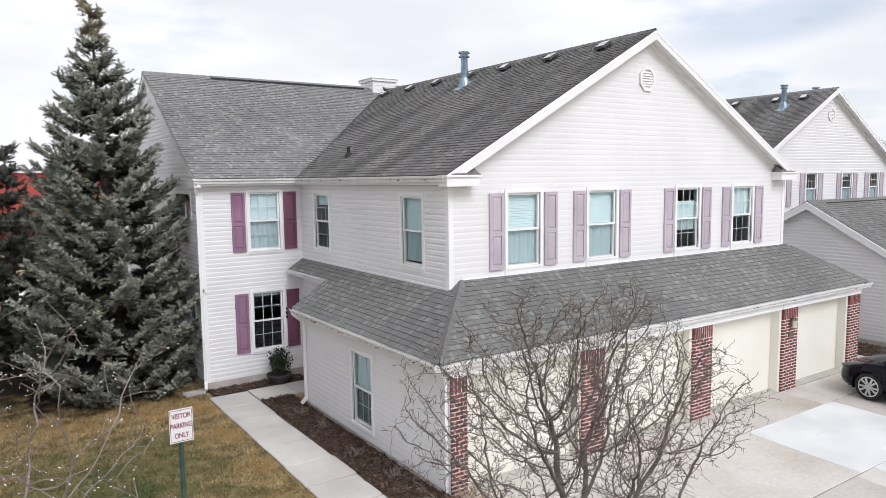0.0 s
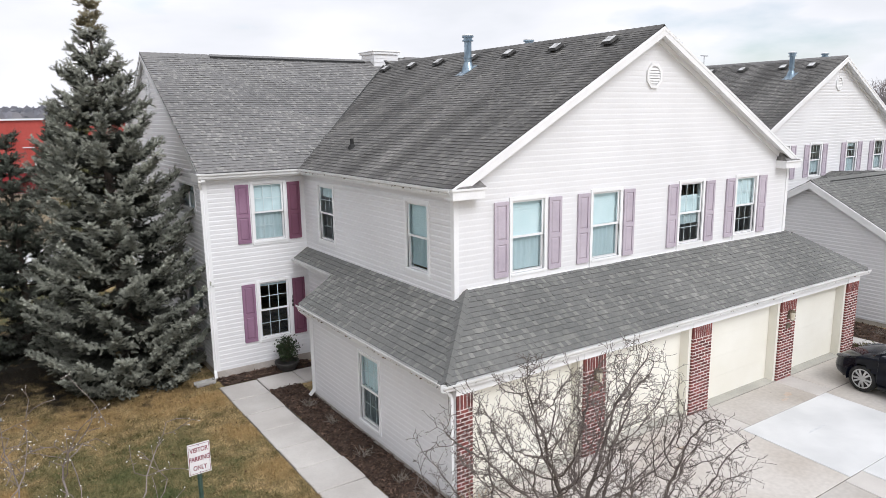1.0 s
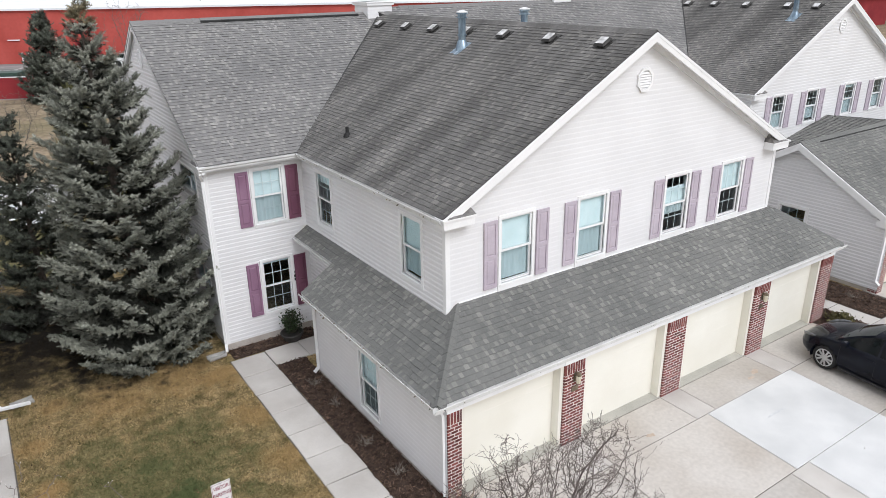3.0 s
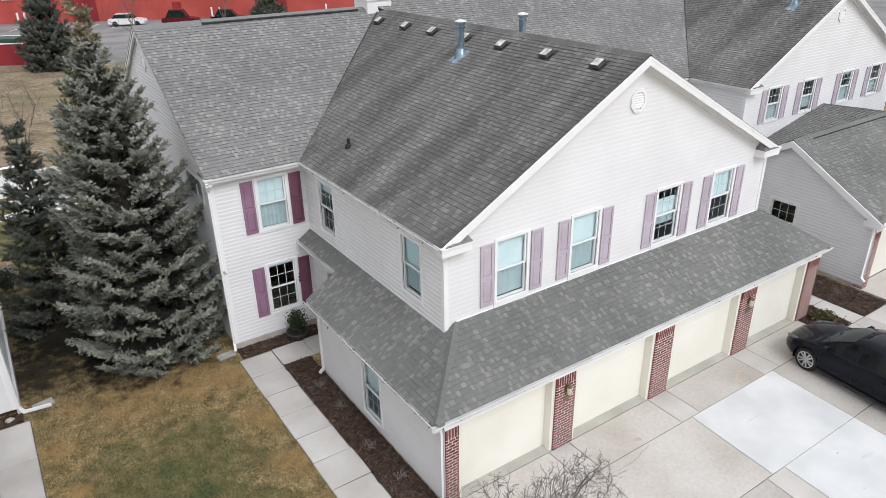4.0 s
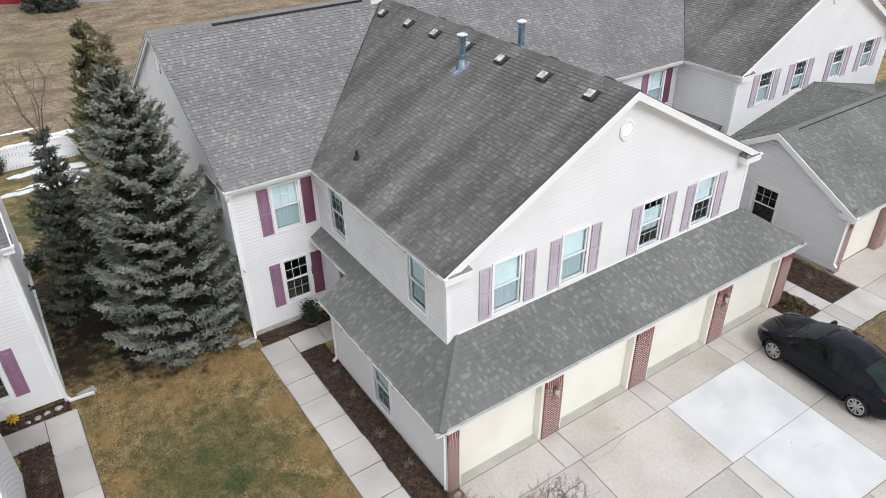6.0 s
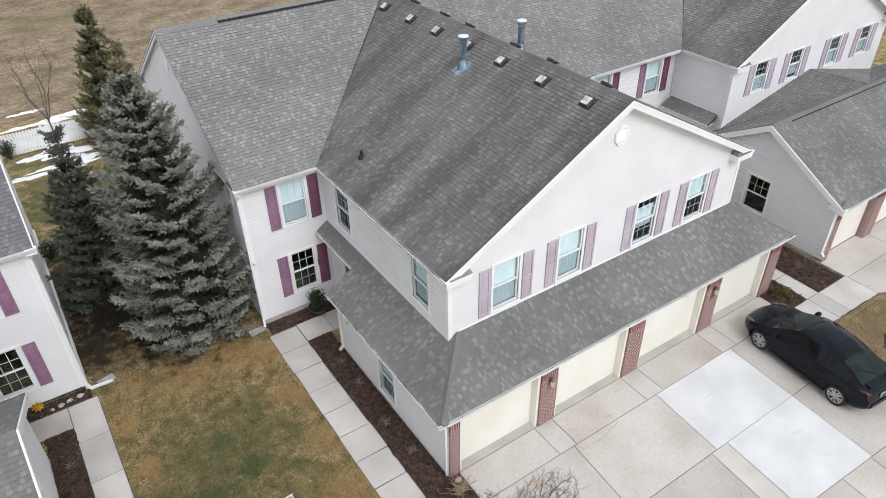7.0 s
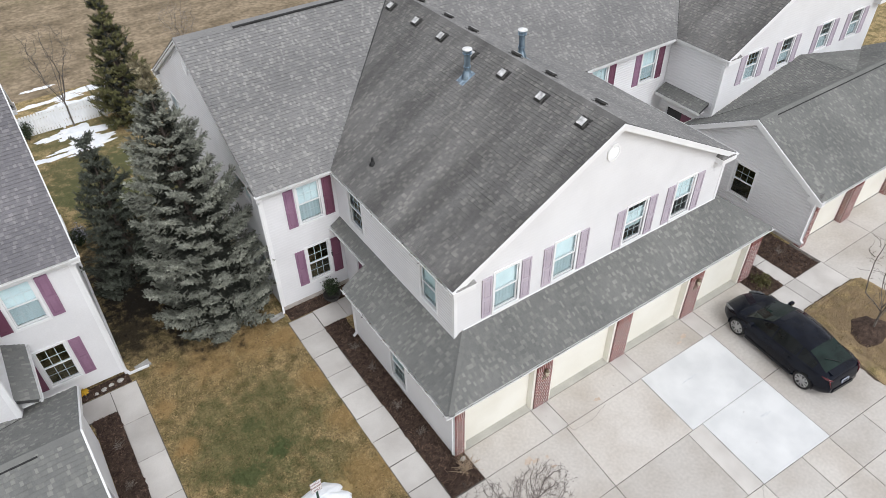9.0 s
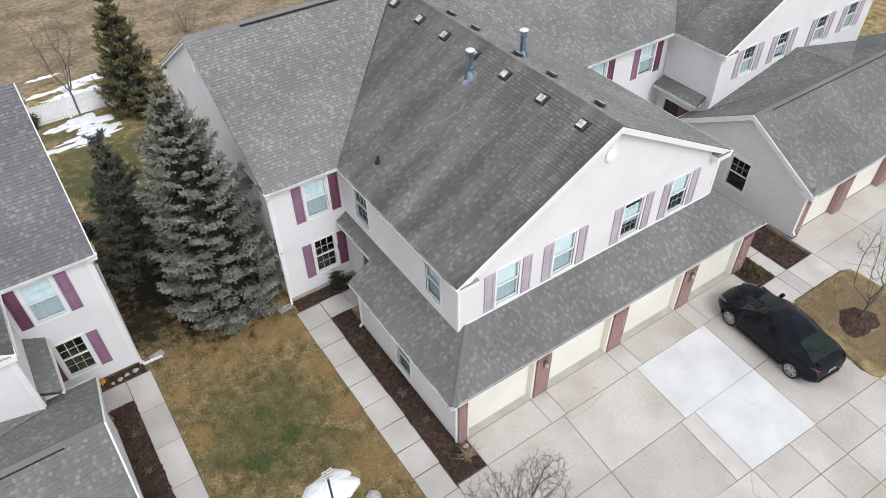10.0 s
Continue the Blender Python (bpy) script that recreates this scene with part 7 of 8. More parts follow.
def leafy_bush(x, y, z, rx, h, n, seed, name, label, leaf=0.075, mat=LEAF, parent=None):
    """Broadleaf shrub: stems and many small folded leaves with gaps."""
    g = np.random.default_rng(seed)
    t = parent or thing(name, (x, y, z), label, "shrub")
    st = Mesher()
    P, D = [], []
    for k in range(26):
        az, tilt = g.random() * 6.283, g.uniform(0.1, 1.0)
        d = np.array([math.cos(az) * tilt * rx, math.sin(az) * tilt * rx, h * (1.02 - 0.45 * tilt ** 2) * g.uniform(0.8, 1.1)])
        a = np.array([x, y, z])
        st.tube([tuple(a), tuple(a + d * 0.5 + g.normal(size=3) * 0.02), tuple(a + d)], [0.012, 0.008, 0.004], 4, caps=False)
        for i in range(n):
            q = g.uniform(0.3, 1.05)
            P.append(a + d * q + g.normal(size=3) * np.array([0.06, 0.06, 0.05]))
            D.append(d / np.linalg.norm(d) * 0.6 + g.normal(size=3) * 0.8)
    part("stem", st, BARK, t, kind="stuff")
    tv = np.array([[0, 0, 0], [0.5, 0.26, 0.06], [1, 0, -0.05], [0.5, -0.26, 0.06], [0.5, 0, -0.03]], float)
    tf = np.array([[0, 4, 1], [1, 4, 2], [2, 4, 3], [3, 4, 0]])
    v, f = scatter(tv, tf, np.array(P), frames_along(np.array(D), g), g.uniform(0.7, 1.3, len(P)) * leaf)
    part("leaves", np_mesh("leaves", v, f, mat), None, t, kind="stuff")
    return t


pot = thing("potted_shrub", (0.15, 8.12, 0.02), "evergreen shrub in a wide dark pot by the entry walk", "potted plant")
mb = Mesher()
mb.lathe((0.15, 8.12, 0.02), [(0.22, 0.0), (0.30, 0.16), (0.33, 0.2), (0.33, 0.24), (0.29, 0.24), (0.28, 0.2)], 22)
part("pot", mb, POT, pot, smooth=True)
leafy_bush(0.15, 8.12, 0.2, 0.36, 0.66, 46, 71, "shrub", "", parent=pot)
OLIVE_LEAF = material("olive_leaf", (0.07, 0.065, 0.025), (0.15, 0.135, 0.06), scale=7, rough=0.7, island=0.4)
leafy_bush(13.85, -0.45, 0.02, 0.42, 0.2, 34, 72, "low_perennial", "low olive-brown clump of perennials in the mulch", leaf=0.09, mat=OLIVE_LEAF)
GREY_LEAF = material("grey_leaf", (0.16, 0.165, 0.20), (0.48, 0.49, 0.55), scale=9, rough=0.7, island=0.5)
leafy_bush(-6.75, 16.9, 0.0, 0.4, 0.85, 34, 73, "shrub", "small shrub with pale grey-blue leaves beside the wall", leaf=0.075, mat=GREY_LEAF)
DRY = material("dry_stems", (0.34, 0.25, 0.17), (0.52, 0.41, 0.30), scale=8, rough=0.9)
leafy_bush(-6.95, 16.8, 0.0, 0.4, 0.8, 40, 73, "shrub", "small dark evergreen shrub beside the neighbour's end wall", mat=LEAF)
leafy_bush(-7.1, 26.9, 0.0, 0.45, 1.0, 40, 74, "shrub", "dark evergreen shrub at the end of the white fence", mat=LEAF)
g = random.Random(9)
dry = thing("dry_shrub", (0.03, -0.5, 0.02), "cut-back tan stems of a dormant shrub at the brick pier", "shrub")
mb = Mesher()
for k in range(46):
    az, tilt, L = g.random() * 6.283, g.uniform(0.35, 1.25), g.uniform(0.28, 0.62)
    p = Vector((0.03 + g.gauss(0, 0.05), -0.5 + g.gauss(0, 0.05), 0.02))
    d = Vector((math.cos(az) * math.sin(tilt), math.sin(az) * math.sin(tilt), math.cos(tilt)))
    mid_p = p + d * L * 0.5 + Vector((g.gauss(0, 0.02), g.gauss(0, 0.02), 0.02))
    e = p + d * L + Vector((0, 0, -0.05 * tilt))
    mb.tube([p, mid_p, e], [0.009, 0.007, 0.004], 4, caps=False)
    for q in range(2):
        f = mid_p + (e - mid_p) * g.random()
        mb.tube([f, f + (d + Vector((g.gauss(0, 0.5), g.gauss(0, 0.5), 0.2))) * 0.12], [0.005, 0.003], 3, caps=False)
part("stem", mb, DRY, dry, kind="stuff")
STONE = material("field_stone", (0.38, 0.36, 0.33), (0.56, 0.54, 0.51), scale=7, rough=0.85, bump=0.4)


def stone(x, y, r, seed, label="rounded pale field stone on the mulch", h=0.6, mat=None):
    return mound("stone", x, y, r, r * 0.85, r * h, mat or STONE, label, "stone", seed, rings=5, n=12, z0=0.02, rough=0.12, kind="")


stone(0.20, -0.18, 0.10, 1, h=0.9)
stone(-8.0, 8.66, 0.11, 2)
stone(-7.75, 8.72, 0.1, 3)
stone(-7.45, 8.75, 0.12, 4)
stone(-8.25, 8.62, 0.08, 5)
stone(-3.05, 0.0, 0.28, 6, "grey boulder beside the snow pile", h=0.8)
YELLOW = material("yellow_petal", (0.62, 0.36, 0.02), (0.78, 0.50, 0.05), scale=9, rough=0.45)
PW = thing("garden_pinwheel", (-8.55, 8.62, 0.02), "small yellow garden pinwheel flower stuck in the bed", "ornament")
mb = Mesher()
mb.tube([(-8.55, 8.66, 0.0), (-8.55, 8.66, 0.38)], 0.007, 6)
part("stake", mb, GALV, PW)
for i in range(9):
    a = 6.2832 * i / 9
    c, e = Vector((math.cos(a), -0.25, math.sin(a))), Vector((-math.sin(a), 0.1, math.cos(a)))
    o = Vector((-8.55, 8.62, 0.38))
    pt = Mesher()
    pt.faces([o, o + c * 0.12 + e * 0.045, o + c * 0.19, o + c * 0.12 - e * 0.03 + Vector((0, -0.03, 0))], [(0, 1, 2, 3)])
    pt.prism([o, o + c * 0.12 + e * 0.045, o + c * 0.19, o + c * 0.12 - e * 0.03], (0, 0.004, 0))
    part("petal", pt, YELLOW, PW)
SPLASH = material("splash_block", (0.36, 0.35, 0.33), (0.48, 0.47, 0.45), scale=5, rough=0.9)


def splash_block(x, y, rot):
    mb = Mesher()
    m = pose(x, y, 0, 0, 0, rot)
    pts = [(-0.1, 0, 0.0), (0.1, 0, 0.0), (0.13, 0.5, 0.0), (-0.13, 0.5, 0.0)]
    mb.prism([m @ Vector(p) for p in pts], (0, 0, 0.03))
    for a, b in ((0, 3), (1, 2)):
        p, q = Vector(pts[a]), Vector(pts[b])
        o = Vector((0.03 if a == 0 else -0.03, 0, 0))
        mb.prism([m @ p, m @ q, m @ (q + o), m @ (p + o)], (0, 0, 0.09))
    mb.prism([m @ Vector((-0.1, 0, 0)), m @ Vector((0.1, 0, 0)), m @ Vector((0.1, 0.03, 0)), m @ Vector((-0.1, 0.03, 0))], (0, 0, 0.1))
    return solid("splash_block", mb, SPLASH, "concrete splash block under a downspout", "splash block", "splash blocks")


splash_block(-1.72, 8.4, 95)
splash_block(-6.9, 8.9, -80)

# white picket fence
PICKET = material("fence_vinyl", (0.80, 0.81, 0.82), (0.87, 0.88, 0.88), scale=3, rough=0.45, fine=0.02)
FENCE = thing("picket_fence", (-5, 27.2, 0), "white vinyl picket fence at the back of the lawn", "fence")
for x in np.arange(-9.6, 6.0, 2.1):
    mb = Mesher()
    mb.box(x - 0.06, x + 0.06, 27.14, 27.26, -0.1, 1.25)
    mb.prism([(x - 0.075, 27.125, 1.25), (x + 0.075, 27.125, 1.25), (x + 0.075, 27.275, 1.25), (x - 0.075, 27.275, 1.25)], (0, 0, 0.04))
    part("post", mb, PICKET, FENCE)
for z in (0.25, 0.9):
    mb = Mesher()
    mb.box(-9.6, 5.1, 27.18, 27.22, z, z + 0.08)
    part("rail", mb, PICKET, FENCE)
pk = Mesher()
pk.box(-0.061, 0.061, -0.032, -0.012, 0.06, 1.12)
pk.prism([(-0.061, -0.032, 1.12), (0.061, -0.032, 1.12), (0.0, -0.032, 1.18)], (0, 0.02, 0))
pk_data = pk.data("picket", PICKET)
for i in range(106):
    ob = part("picket", pk_data, None, FENCE)
    ob.location = (-9.5 + i * 0.138, 27.2, 0)

# ---- distance: shops, parking lot, woods ----
ASPHALT = material("worn_asphalt", (0.19, 0.185, 0.18), (0.30, 0.29, 0.285), scale=0.25, rough=0.95, fine=0.1, fscale=3)
RED_WALL = material("red_stucco", (0.40, 0.068, 0.055), (0.49, 0.095, 0.078), scale=0.3, rough=0.85, fine=0.05, fscale=3)
DARK_RED = material("dark_red_stucco", (0.22, 0.022, 0.028), (0.30, 0.035, 0.04), scale=0.3, rough=0.85)
ROOF_WHITE = material("white_membrane", (0.74, 0.75, 0.76), (0.84, 0.85, 0.86), scale=0.2, rough=0.7)
# tan greyed by distance: haze mixed into the wall colour
TAN_WALL = material("hazy_tan_masonry", (0.38, 0.30, 0.275), (0.48, 0.39, 0.36), scale=0.3, rough=0.9)
FO, FU, FN = Vector((0, 65, 0)), Vector((0.891, -0.454, 0)), Vector((0.454, 0.891, 0))


def far_box(mb, a0, a1, b0, b1, z0, z1):
    """Box in the plan of the shops, which lies turned to the row of houses: a along, b away."""
    mb.obox(FO + FU * a0 + FN * b0 + Vector((0, 0, z0)), FU * (a1 - a0), FN * (b1 - b0), Vector((0, 0, z1 - z0)))


def far_part(name, parent, mat, a0, a1, b0, b1, z0, z1, label=""):
    mb = Mesher()
    far_box(mb, a0, a1, b0, b1, z0, z1)
    return part(name, mb, mat, parent, label)


lot = Mesher()
far_box(lot, -90, 160, 0, 33.4, -0.1, 0.004)
solid("parking_lot", lot, ASPHALT, "worn grey asphalt parking lot", "parking lot", kind="structure")
for i in range(14):
    mb = Mesher()
    far_box(mb, -14 + i * 3, -13.88 + i * 3, 25.5, 30.5, 0.006, 0.010)
    solid("parking_line", mb, SIGN_WHITE, "faded white parking line on asphalt", "road marking", "parking lines", kind="structure")
shop = thing("store_building", tuple(FO + FN * 60), "long red flat-roofed store with a white roof", "building")
far_part("wall", shop, RED_WALL, -120, 85, 33.5, 140, -0.2, 6.75)
far_part("roof", shop, ROOF_WHITE, -120.3, 85.3, 33.2, 140.3, 6.75, 7.0, "white membrane roof")
for a, b in ((-40, 60), (-6, 75), (22, 58), (44, 90), (8, 110)):
    far_part("roof_unit", shop, VENT_METAL, a, a + 2.4, b, b + 2, 7.0, 7.9)
for a, w, h in ((-24, 1.1, 2.2), (-9, 3.2, 2.8), (4, 1.1, 2.2), (16, 3.2, 2.8), (30, 3.2, 2.8)):
    far_part("service_door", shop, DARK_RED, a, a + w, 33.38, 33.5, 0, h)
for a in (-27, -14, -2, 12, 26, 38):
    far_part("wall_light", shop, ROOF_WHITE, a, a + 0.3, 33.25, 33.5, 3.4, 3.6)
for a in (-15.6, -14.7, 9.2, 10.2, 24.5):
    far_part("bollard", shop, ROOF_WHITE, a, a + 0.2, 32.2, 32.4, 0.0, 1.5, "pale guard post by the wall")
far_part("pipe_rail", shop, ROOF_WHITE, -17.4, -15.9, 33.3, 33.48, 3.0, 3.12)
enc = thing("dumpster_enclosure", tuple(FO + FU * -4 + FN * 3), "dark red walled enclosure round a green dumpster", "enclosure")
for b in ((-10, -0.7, 0.5, 0.8), (-10, -0.7, 6.0, 6.3), (-10, -9.7, 0.8, 6.0), (-1.0, -0.7, 0.8, 6.0)):
    far_part("wall", enc, DARK_RED, *b, -0.1, 1.9)
    far_part("coping", enc, ROOF_WHITE, b[0] - 0.02, b[1] + 0.02, b[2] - 0.02, b[3] + 0.02, 1.9, 1.96)
db = Mesher()
far_box(db, -8, -3.2, 1.8, 3.8, 0.05, 1.9)
far_box(db, -8.1, -3.1, 1.7, 3.9, 1.9, 2.2)
solid("dumpster", db, POST_GREEN, "green steel dumpster with a closed lid", "dumpster")


whole_part = part


def far_car(x, y, paint, label, kind_h=1.45):
    t = thing("car", (x, y, 0), label, "car", "parked cars far off")
    spin = Matrix.Translation((x, y, 0)) @ Matrix.Rotation(radians(-27), 4, "Z") @ Matrix.Translation((-x, -y, 0))

    def part(name, mb, mat, parent):
        mb.v = [tuple(spin @ Vector(v)) for v in mb.v]
        return whole_part(name, mb, mat, parent)
    sec = [(-2.2, .45, .75), (-2.1, .3, .9), (-1.3, .25, .98), (0.9, .25, .95), (2.1, .3, .78), (2.25, .4, .6)]
    mb = Mesher()
    for s, q in ((sec[0], sec[1]), (sec[1], sec[2]), (sec[2], sec[3]), (sec[3], sec[4]), (sec[4], sec[5])):
        mb.prism([(x + s[0], y - .85, s[1]), (x + q[0], y - .85, q[1]), (x + q[0], y - .85, q[2]), (x + s[0], y - .85, s[2])], (0, 1.7, 0))
    part("body", mb, paint, t)
    mb = Mesher()
    mb.prism([(x - 1.7, y - .7, .95), (x + 1.0, y - .7, .95), (x + .4, y - .7, kind_h), (x - 1.2, y - .7, kind_h)], (0, 1.4, 0))
    part("cabin", mb, CAR_GLASS, t)
    mb = Mesher()
    mb.box(x - 1.25, x + .45, y - .66, y + .66, kind_h, kind_h + .05)
    part("roof", mb, paint, t)
    for a in (-1.35, 1.35):
        for b in (-.8, .8):
            w = Mesher()
            w.tube([(x + a, y + b - .1, .32), (x + a, y + b + .1, .32)], .32, 14)
            part("wheel", w, TYRE, t)


WHITE_PAINT = material("white_car_paint", (0.72, 0.73, 0.74), (0.8, 0.81, 0.82), scale=2, rough=0.2)
RED_PAINT = material("red_car_paint", (0.09, 0.008, 0.012), (0.13, 0.012, 0.018), scale=2, rough=0.2)
far_car(12.2, 90.0, WHITE_PAINT, "white saloon parked by the red wall")
far_car(17.9, 86.3, RED_PAINT, "dark red pickup parked by the red wall", 1.8)
far_car(23.3, 83.6, CAR_PAINT, "dark grey car parked by the red wall", 1.65)

far = thing("strip_mall", tuple(FO + FU * 60 + FN * 300), "long tan strip mall far off with white signs", "building")
far_part("wall", far, TAN_WALL, -80, 150, 300, 330, -0.2, 10.5)
far_part("parapet", far, ROOF_WHITE, -80.5, 150.5, 299.5, 330.5, 10.5, 11.2)
for i in range(12):
    far_part("shop_front", far, CAR_GLASS, -72 + i * 18, -62 + i * 18, 299.4, 300, 0.4, 4.2)
    far_part("sign_bar", far, ROOF_WHITE, -71 + i * 18, -64 + i * 18, 299.3, 300, 6.8, 8.4)
far2 = thing("warehouse", (66, 76, 0), "wide white-roofed metal hall far behind the houses", "building")
W0, WU, WN = Vector((55.7, 79.6, 0)), Vector((0.753, -0.658, 0)), Vector((0.658, 0.753, 0))
mb = Mesher()
mb.obox(W0, WU * 22.6, WN * 14, Vector((0, 0, 9.6)))
part("wall", mb, ROOF_WHITE, far2)
mb = Mesher()
up = Vector((0, 0, 1))
mb.faces([W0 + up * 9.6 - WU * 0.3 - WN * 0.3, W0 + up * 9.6 + WU * 22.9 - WN * 0.3, W0 + up * 9.6 + WU * 22.9 + WN * 14.3, W0 + up * 9.6 - WU * 0.3 + WN * 14.3,
          W0 + up * 12.0 + WU * 2.0 + WN * 7, W0 + up * 12.0 + WU * 20.6 + WN * 7], [(0, 1, 5, 4), (1, 2, 5), (2, 3, 4, 5), (3, 0, 4), (3, 2, 1, 0)])
part("roof", mb, ROOF_WHITE, far2, "white metal hip roof")
mb = Mesher()
mb.obox(W0 + WU * 12 + WN * 3.4 + up * 10.6, WU * 0.9, WN * 0.9, up * 0.8)
part("roof_unit", mb, VENT_METAL, far2)
POLE = material("pole_grey", (0.30, 0.31, 0.33), (0.42, 0.43, 0.45), scale=2, rough=0.6)
for px, py, ph in ((72, 75, 15.5), (98, 66, 15.8), (30, 118, 15.5), (34, 122, 13.5)):
    lp = thing("light_pole", (px, py, 0), "tall slender grey light pole far off", "light pole", "light poles far off")
    mb = Mesher()
    mb.tube([(px, py, -0.1), (px, py, ph)], [0.13, 0.07], 8)
    part("pole", mb, POLE, lp)
    mb = Mesher()
    mb.box(px - 0.9, px + 0.9, py - 0.12, py + 0.12, ph, ph + 0.14)
    part("lamp_head", mb, POLE, lp)
brick_far = thing("brick_building", (130, 60, 0), "dark red brick building far beyond the neighbour", "building")
mb = Mesher()
mb.box(105, 150, 62, 80, -0.2, 5.5)
part("wall", mb, DARK_RED, brick_far)
mb = Mesher()
mb.prism([(104, 61, 5.5), (104, 81, 5.5), (104, 71, 9.5)], (47, 0, 0))
part("roof", mb, DECK, brick_far)

# pale and bluish: horizon haze put into the trees' colour
WOODS = material("far_woods", (0.15, 0.155, 0.18), (0.25, 0.25, 0.275), scale=0.05, rough=1.0, island=0.35)
g = np.random.default_rng(77)
V, F = [], []
for k in range(9000):
    a = g.uniform(-0.75, 1.75)
    dist = g.uniform(520, 760)
    x, y = math.sin(a) * dist, math.cos(a) * dist
    h = 2 + g.uniform(4, 9) + 2.0 * math.sin(a * 9) + 2 * math.sin(a * 23) + (dist - 520) * 0.03
    w = h * g.uniform(0.22, 0.36)
    c, s = math.cos(a), -math.sin(a)
    b = len(V)
    V.append((x, y, h * 0.45))
    for j in range(11):
        q = 6.2832 * j / 11
        e = g.uniform(0.72, 1.12)
        V.append((x + c * w * math.cos(q) * e, y + s * w * math.cos(q) * e, max(-1, h * 0.5 + h * 0.5 * math.sin(q) * e)))
    F += [(b, b + 1 + j, b + 1 + (j + 1) % 11) for j in range(11)]
tagged(part("far_woods", np_mesh("far_woods", np.array(V), np.array(F), WOODS), None), "belt of leafless woods along the horizon", "woods", "", "stuff")

# nearer belt of bare woods with a few conifers, beyond the row of houses
# twig colour lifted to include the haze before these trees
FAR_TWIG = material("hazy_bare_twigs", (0.205, 0.185, 0.190), (0.315, 0.285, 0.288), scale=0.12, rough=1.0, island=0.3)
FAR_PINE = material("far_conifer", (0.060, 0.070, 0.068), (0.10, 0.112, 0.105), scale=0.2, rough=1.0, island=0.3)
g = np.random.default_rng(31)
twig, pine = [], []
for k in range(520):
    a = radians(g.uniform(26, 84))
    dist = g.uniform(175, 260)
    cx, cy = math.sin(a) * dist, math.cos(a) * dist
    c, q = math.cos(a), -math.sin(a)
    h = g.uniform(11, 17) * (0.8 + 0.2 * math.sin(a * 14) ** 2) * (dist / 190) ** 0.7
    if g.random() < 0.10:
        h *= 0.85
        for j in range(70):
            z = h * (0.12 + 0.86 * (j / 70))
            w = (1.05 - z / h) * h * 0.2 * g.uniform(0.6, 1.2)
            o = g.uniform(-1, 1) * w
            pine.append([(cx + c * (o - w * 0.4), cy + q * (o - w * 0.4), z - 0.35), (cx + c * (o + w * 0.4), cy + q * (o + w * 0.4), z - 0.35), (cx + c * o * 0.5, cy + q * o * 0.5, z + h * 0.09)])
        continue
    twig.append([(cx - c * 0.2, cy - q * 0.2, -0.5), (cx + c * 0.2, cy + q * 0.2, -0.5), (cx, cy, h * 0.9)])
    for j in range(120):
        z = h * g.uniform(0.12, 0.86)
        e = g.uniform(-1, 1)
        L = h * g.uniform(0.10, 0.26)
        x1, z1 = e * L * 0.9, z + L * (0.95 - 0.6 * abs(e)) * g.uniform(0.5, 1.0)
        w = g.uniform(0.035, 0.09)
        f = g.uniform(-1.5, 1.5)
        off = e * h * 0.12 * (1.1 - z / h) + g.normal() * 0.3
        bx, by = cx + c * off - q * f, cy + q * off + c * f
        twig.append([(bx - c * w, by - q * w, z), (bx + c * w, by + q * w, z), (bx + c * x1, by + q * x1, min(z1, h * g.uniform(0.97, 1.03)))])
for nm, tri, mat, lab in (("bare_woods", twig, FAR_TWIG, "belt of bare grey-brown trees behind the houses"), ("conifer_belt", pine, FAR_PINE, "dark conifers scattered in the bare woods")):
    V = np.array(tri).reshape(-1, 3)
    tagged(part(nm, np_mesh(nm, V, np.arange(len(V)).reshape(-1, 3), mat), None), lab, "woods", "", "stuff")

# loose bark on the beds, and blades and litter on the grass
g = np.random.default_rng(5)
P, S = [], []
for x0, x1, y0, y1 in BEDS:
    n = int((x1 - x0) * (y1 - y0) * 420)
    P.append(np.stack([g.uniform(x0, x1, n), g.uniform(y0, y1, n), g.uniform(0.02, 0.05, n)], axis=1))
P = np.concatenate(P)
D = g.normal(size=P.shape) * np.array([1, 1, 0.35])
tv = np.array([[-0.5, -0.2, 0], [0.5, -0.14, 0], [0.5, 0.16, 0.02], [-0.5, 0.2, 0.02], [-0.4, 0, 0.16], [0.42, 0, 0.13]], float)
tf = np.array([[0, 1, 5], [0, 5, 4], [1, 2, 5], [2, 3, 4], [2, 4, 5], [3, 0, 4]])
v, f = scatter(tv, tf, P, frames_along(D, g), g.uniform(0.03, 0.085, len(P)))
tagged(part("bark_chips", np_mesh("bark_chips", v, f, CHIP), None), "loose bark chips strewn over the beds", "mulch", "", "stuff")

GRASS = material("grass_blades", (0.158, 0.126, 0.054), (0.440, 0.324, 0.170), scale=2.6, rough=0.9, island=0.4, lo=0.36, hi=0.62)
add_patches(GRASS, GREENS, (0.095, 0.118, 0.046))
add_patches(GRASS, [(15.2, -4.3, 2.6, 0.75)], (0.24, 0.165, 0.095))
add_patches(GRASS, STRAW, (0.43, 0.282, 0.125))
add_patches(GRASS, ISLE, (0.285, 0.212, 0.135))
# blades under the spruces darkened to near black for the same shade
add_patches(GRASS, LITTER_SHADE, (0.024, 0.019, 0.013))
n = 120000
P = np.stack([g.uniform(-7.0, -1.78, n), g.uniform(-3.5, 12.5, n), np.full(n, -0.02)], axis=1)
keep = ~((np.hypot((P[:, 0] + 3.95) / 1.0, (P[:, 1] - 1.0) / 0.55) < 1))
P = P[keep]
n2 = 9000
Q = np.stack([g.uniform(13.55, 17.1, n2), g.uniform(-6.0, -2.45, n2), np.full(n2, 0.03)], axis=1)
Q = Q[np.hypot(Q[:, 0] - 15.0, Q[:, 1] + 4.25) > 0.6]
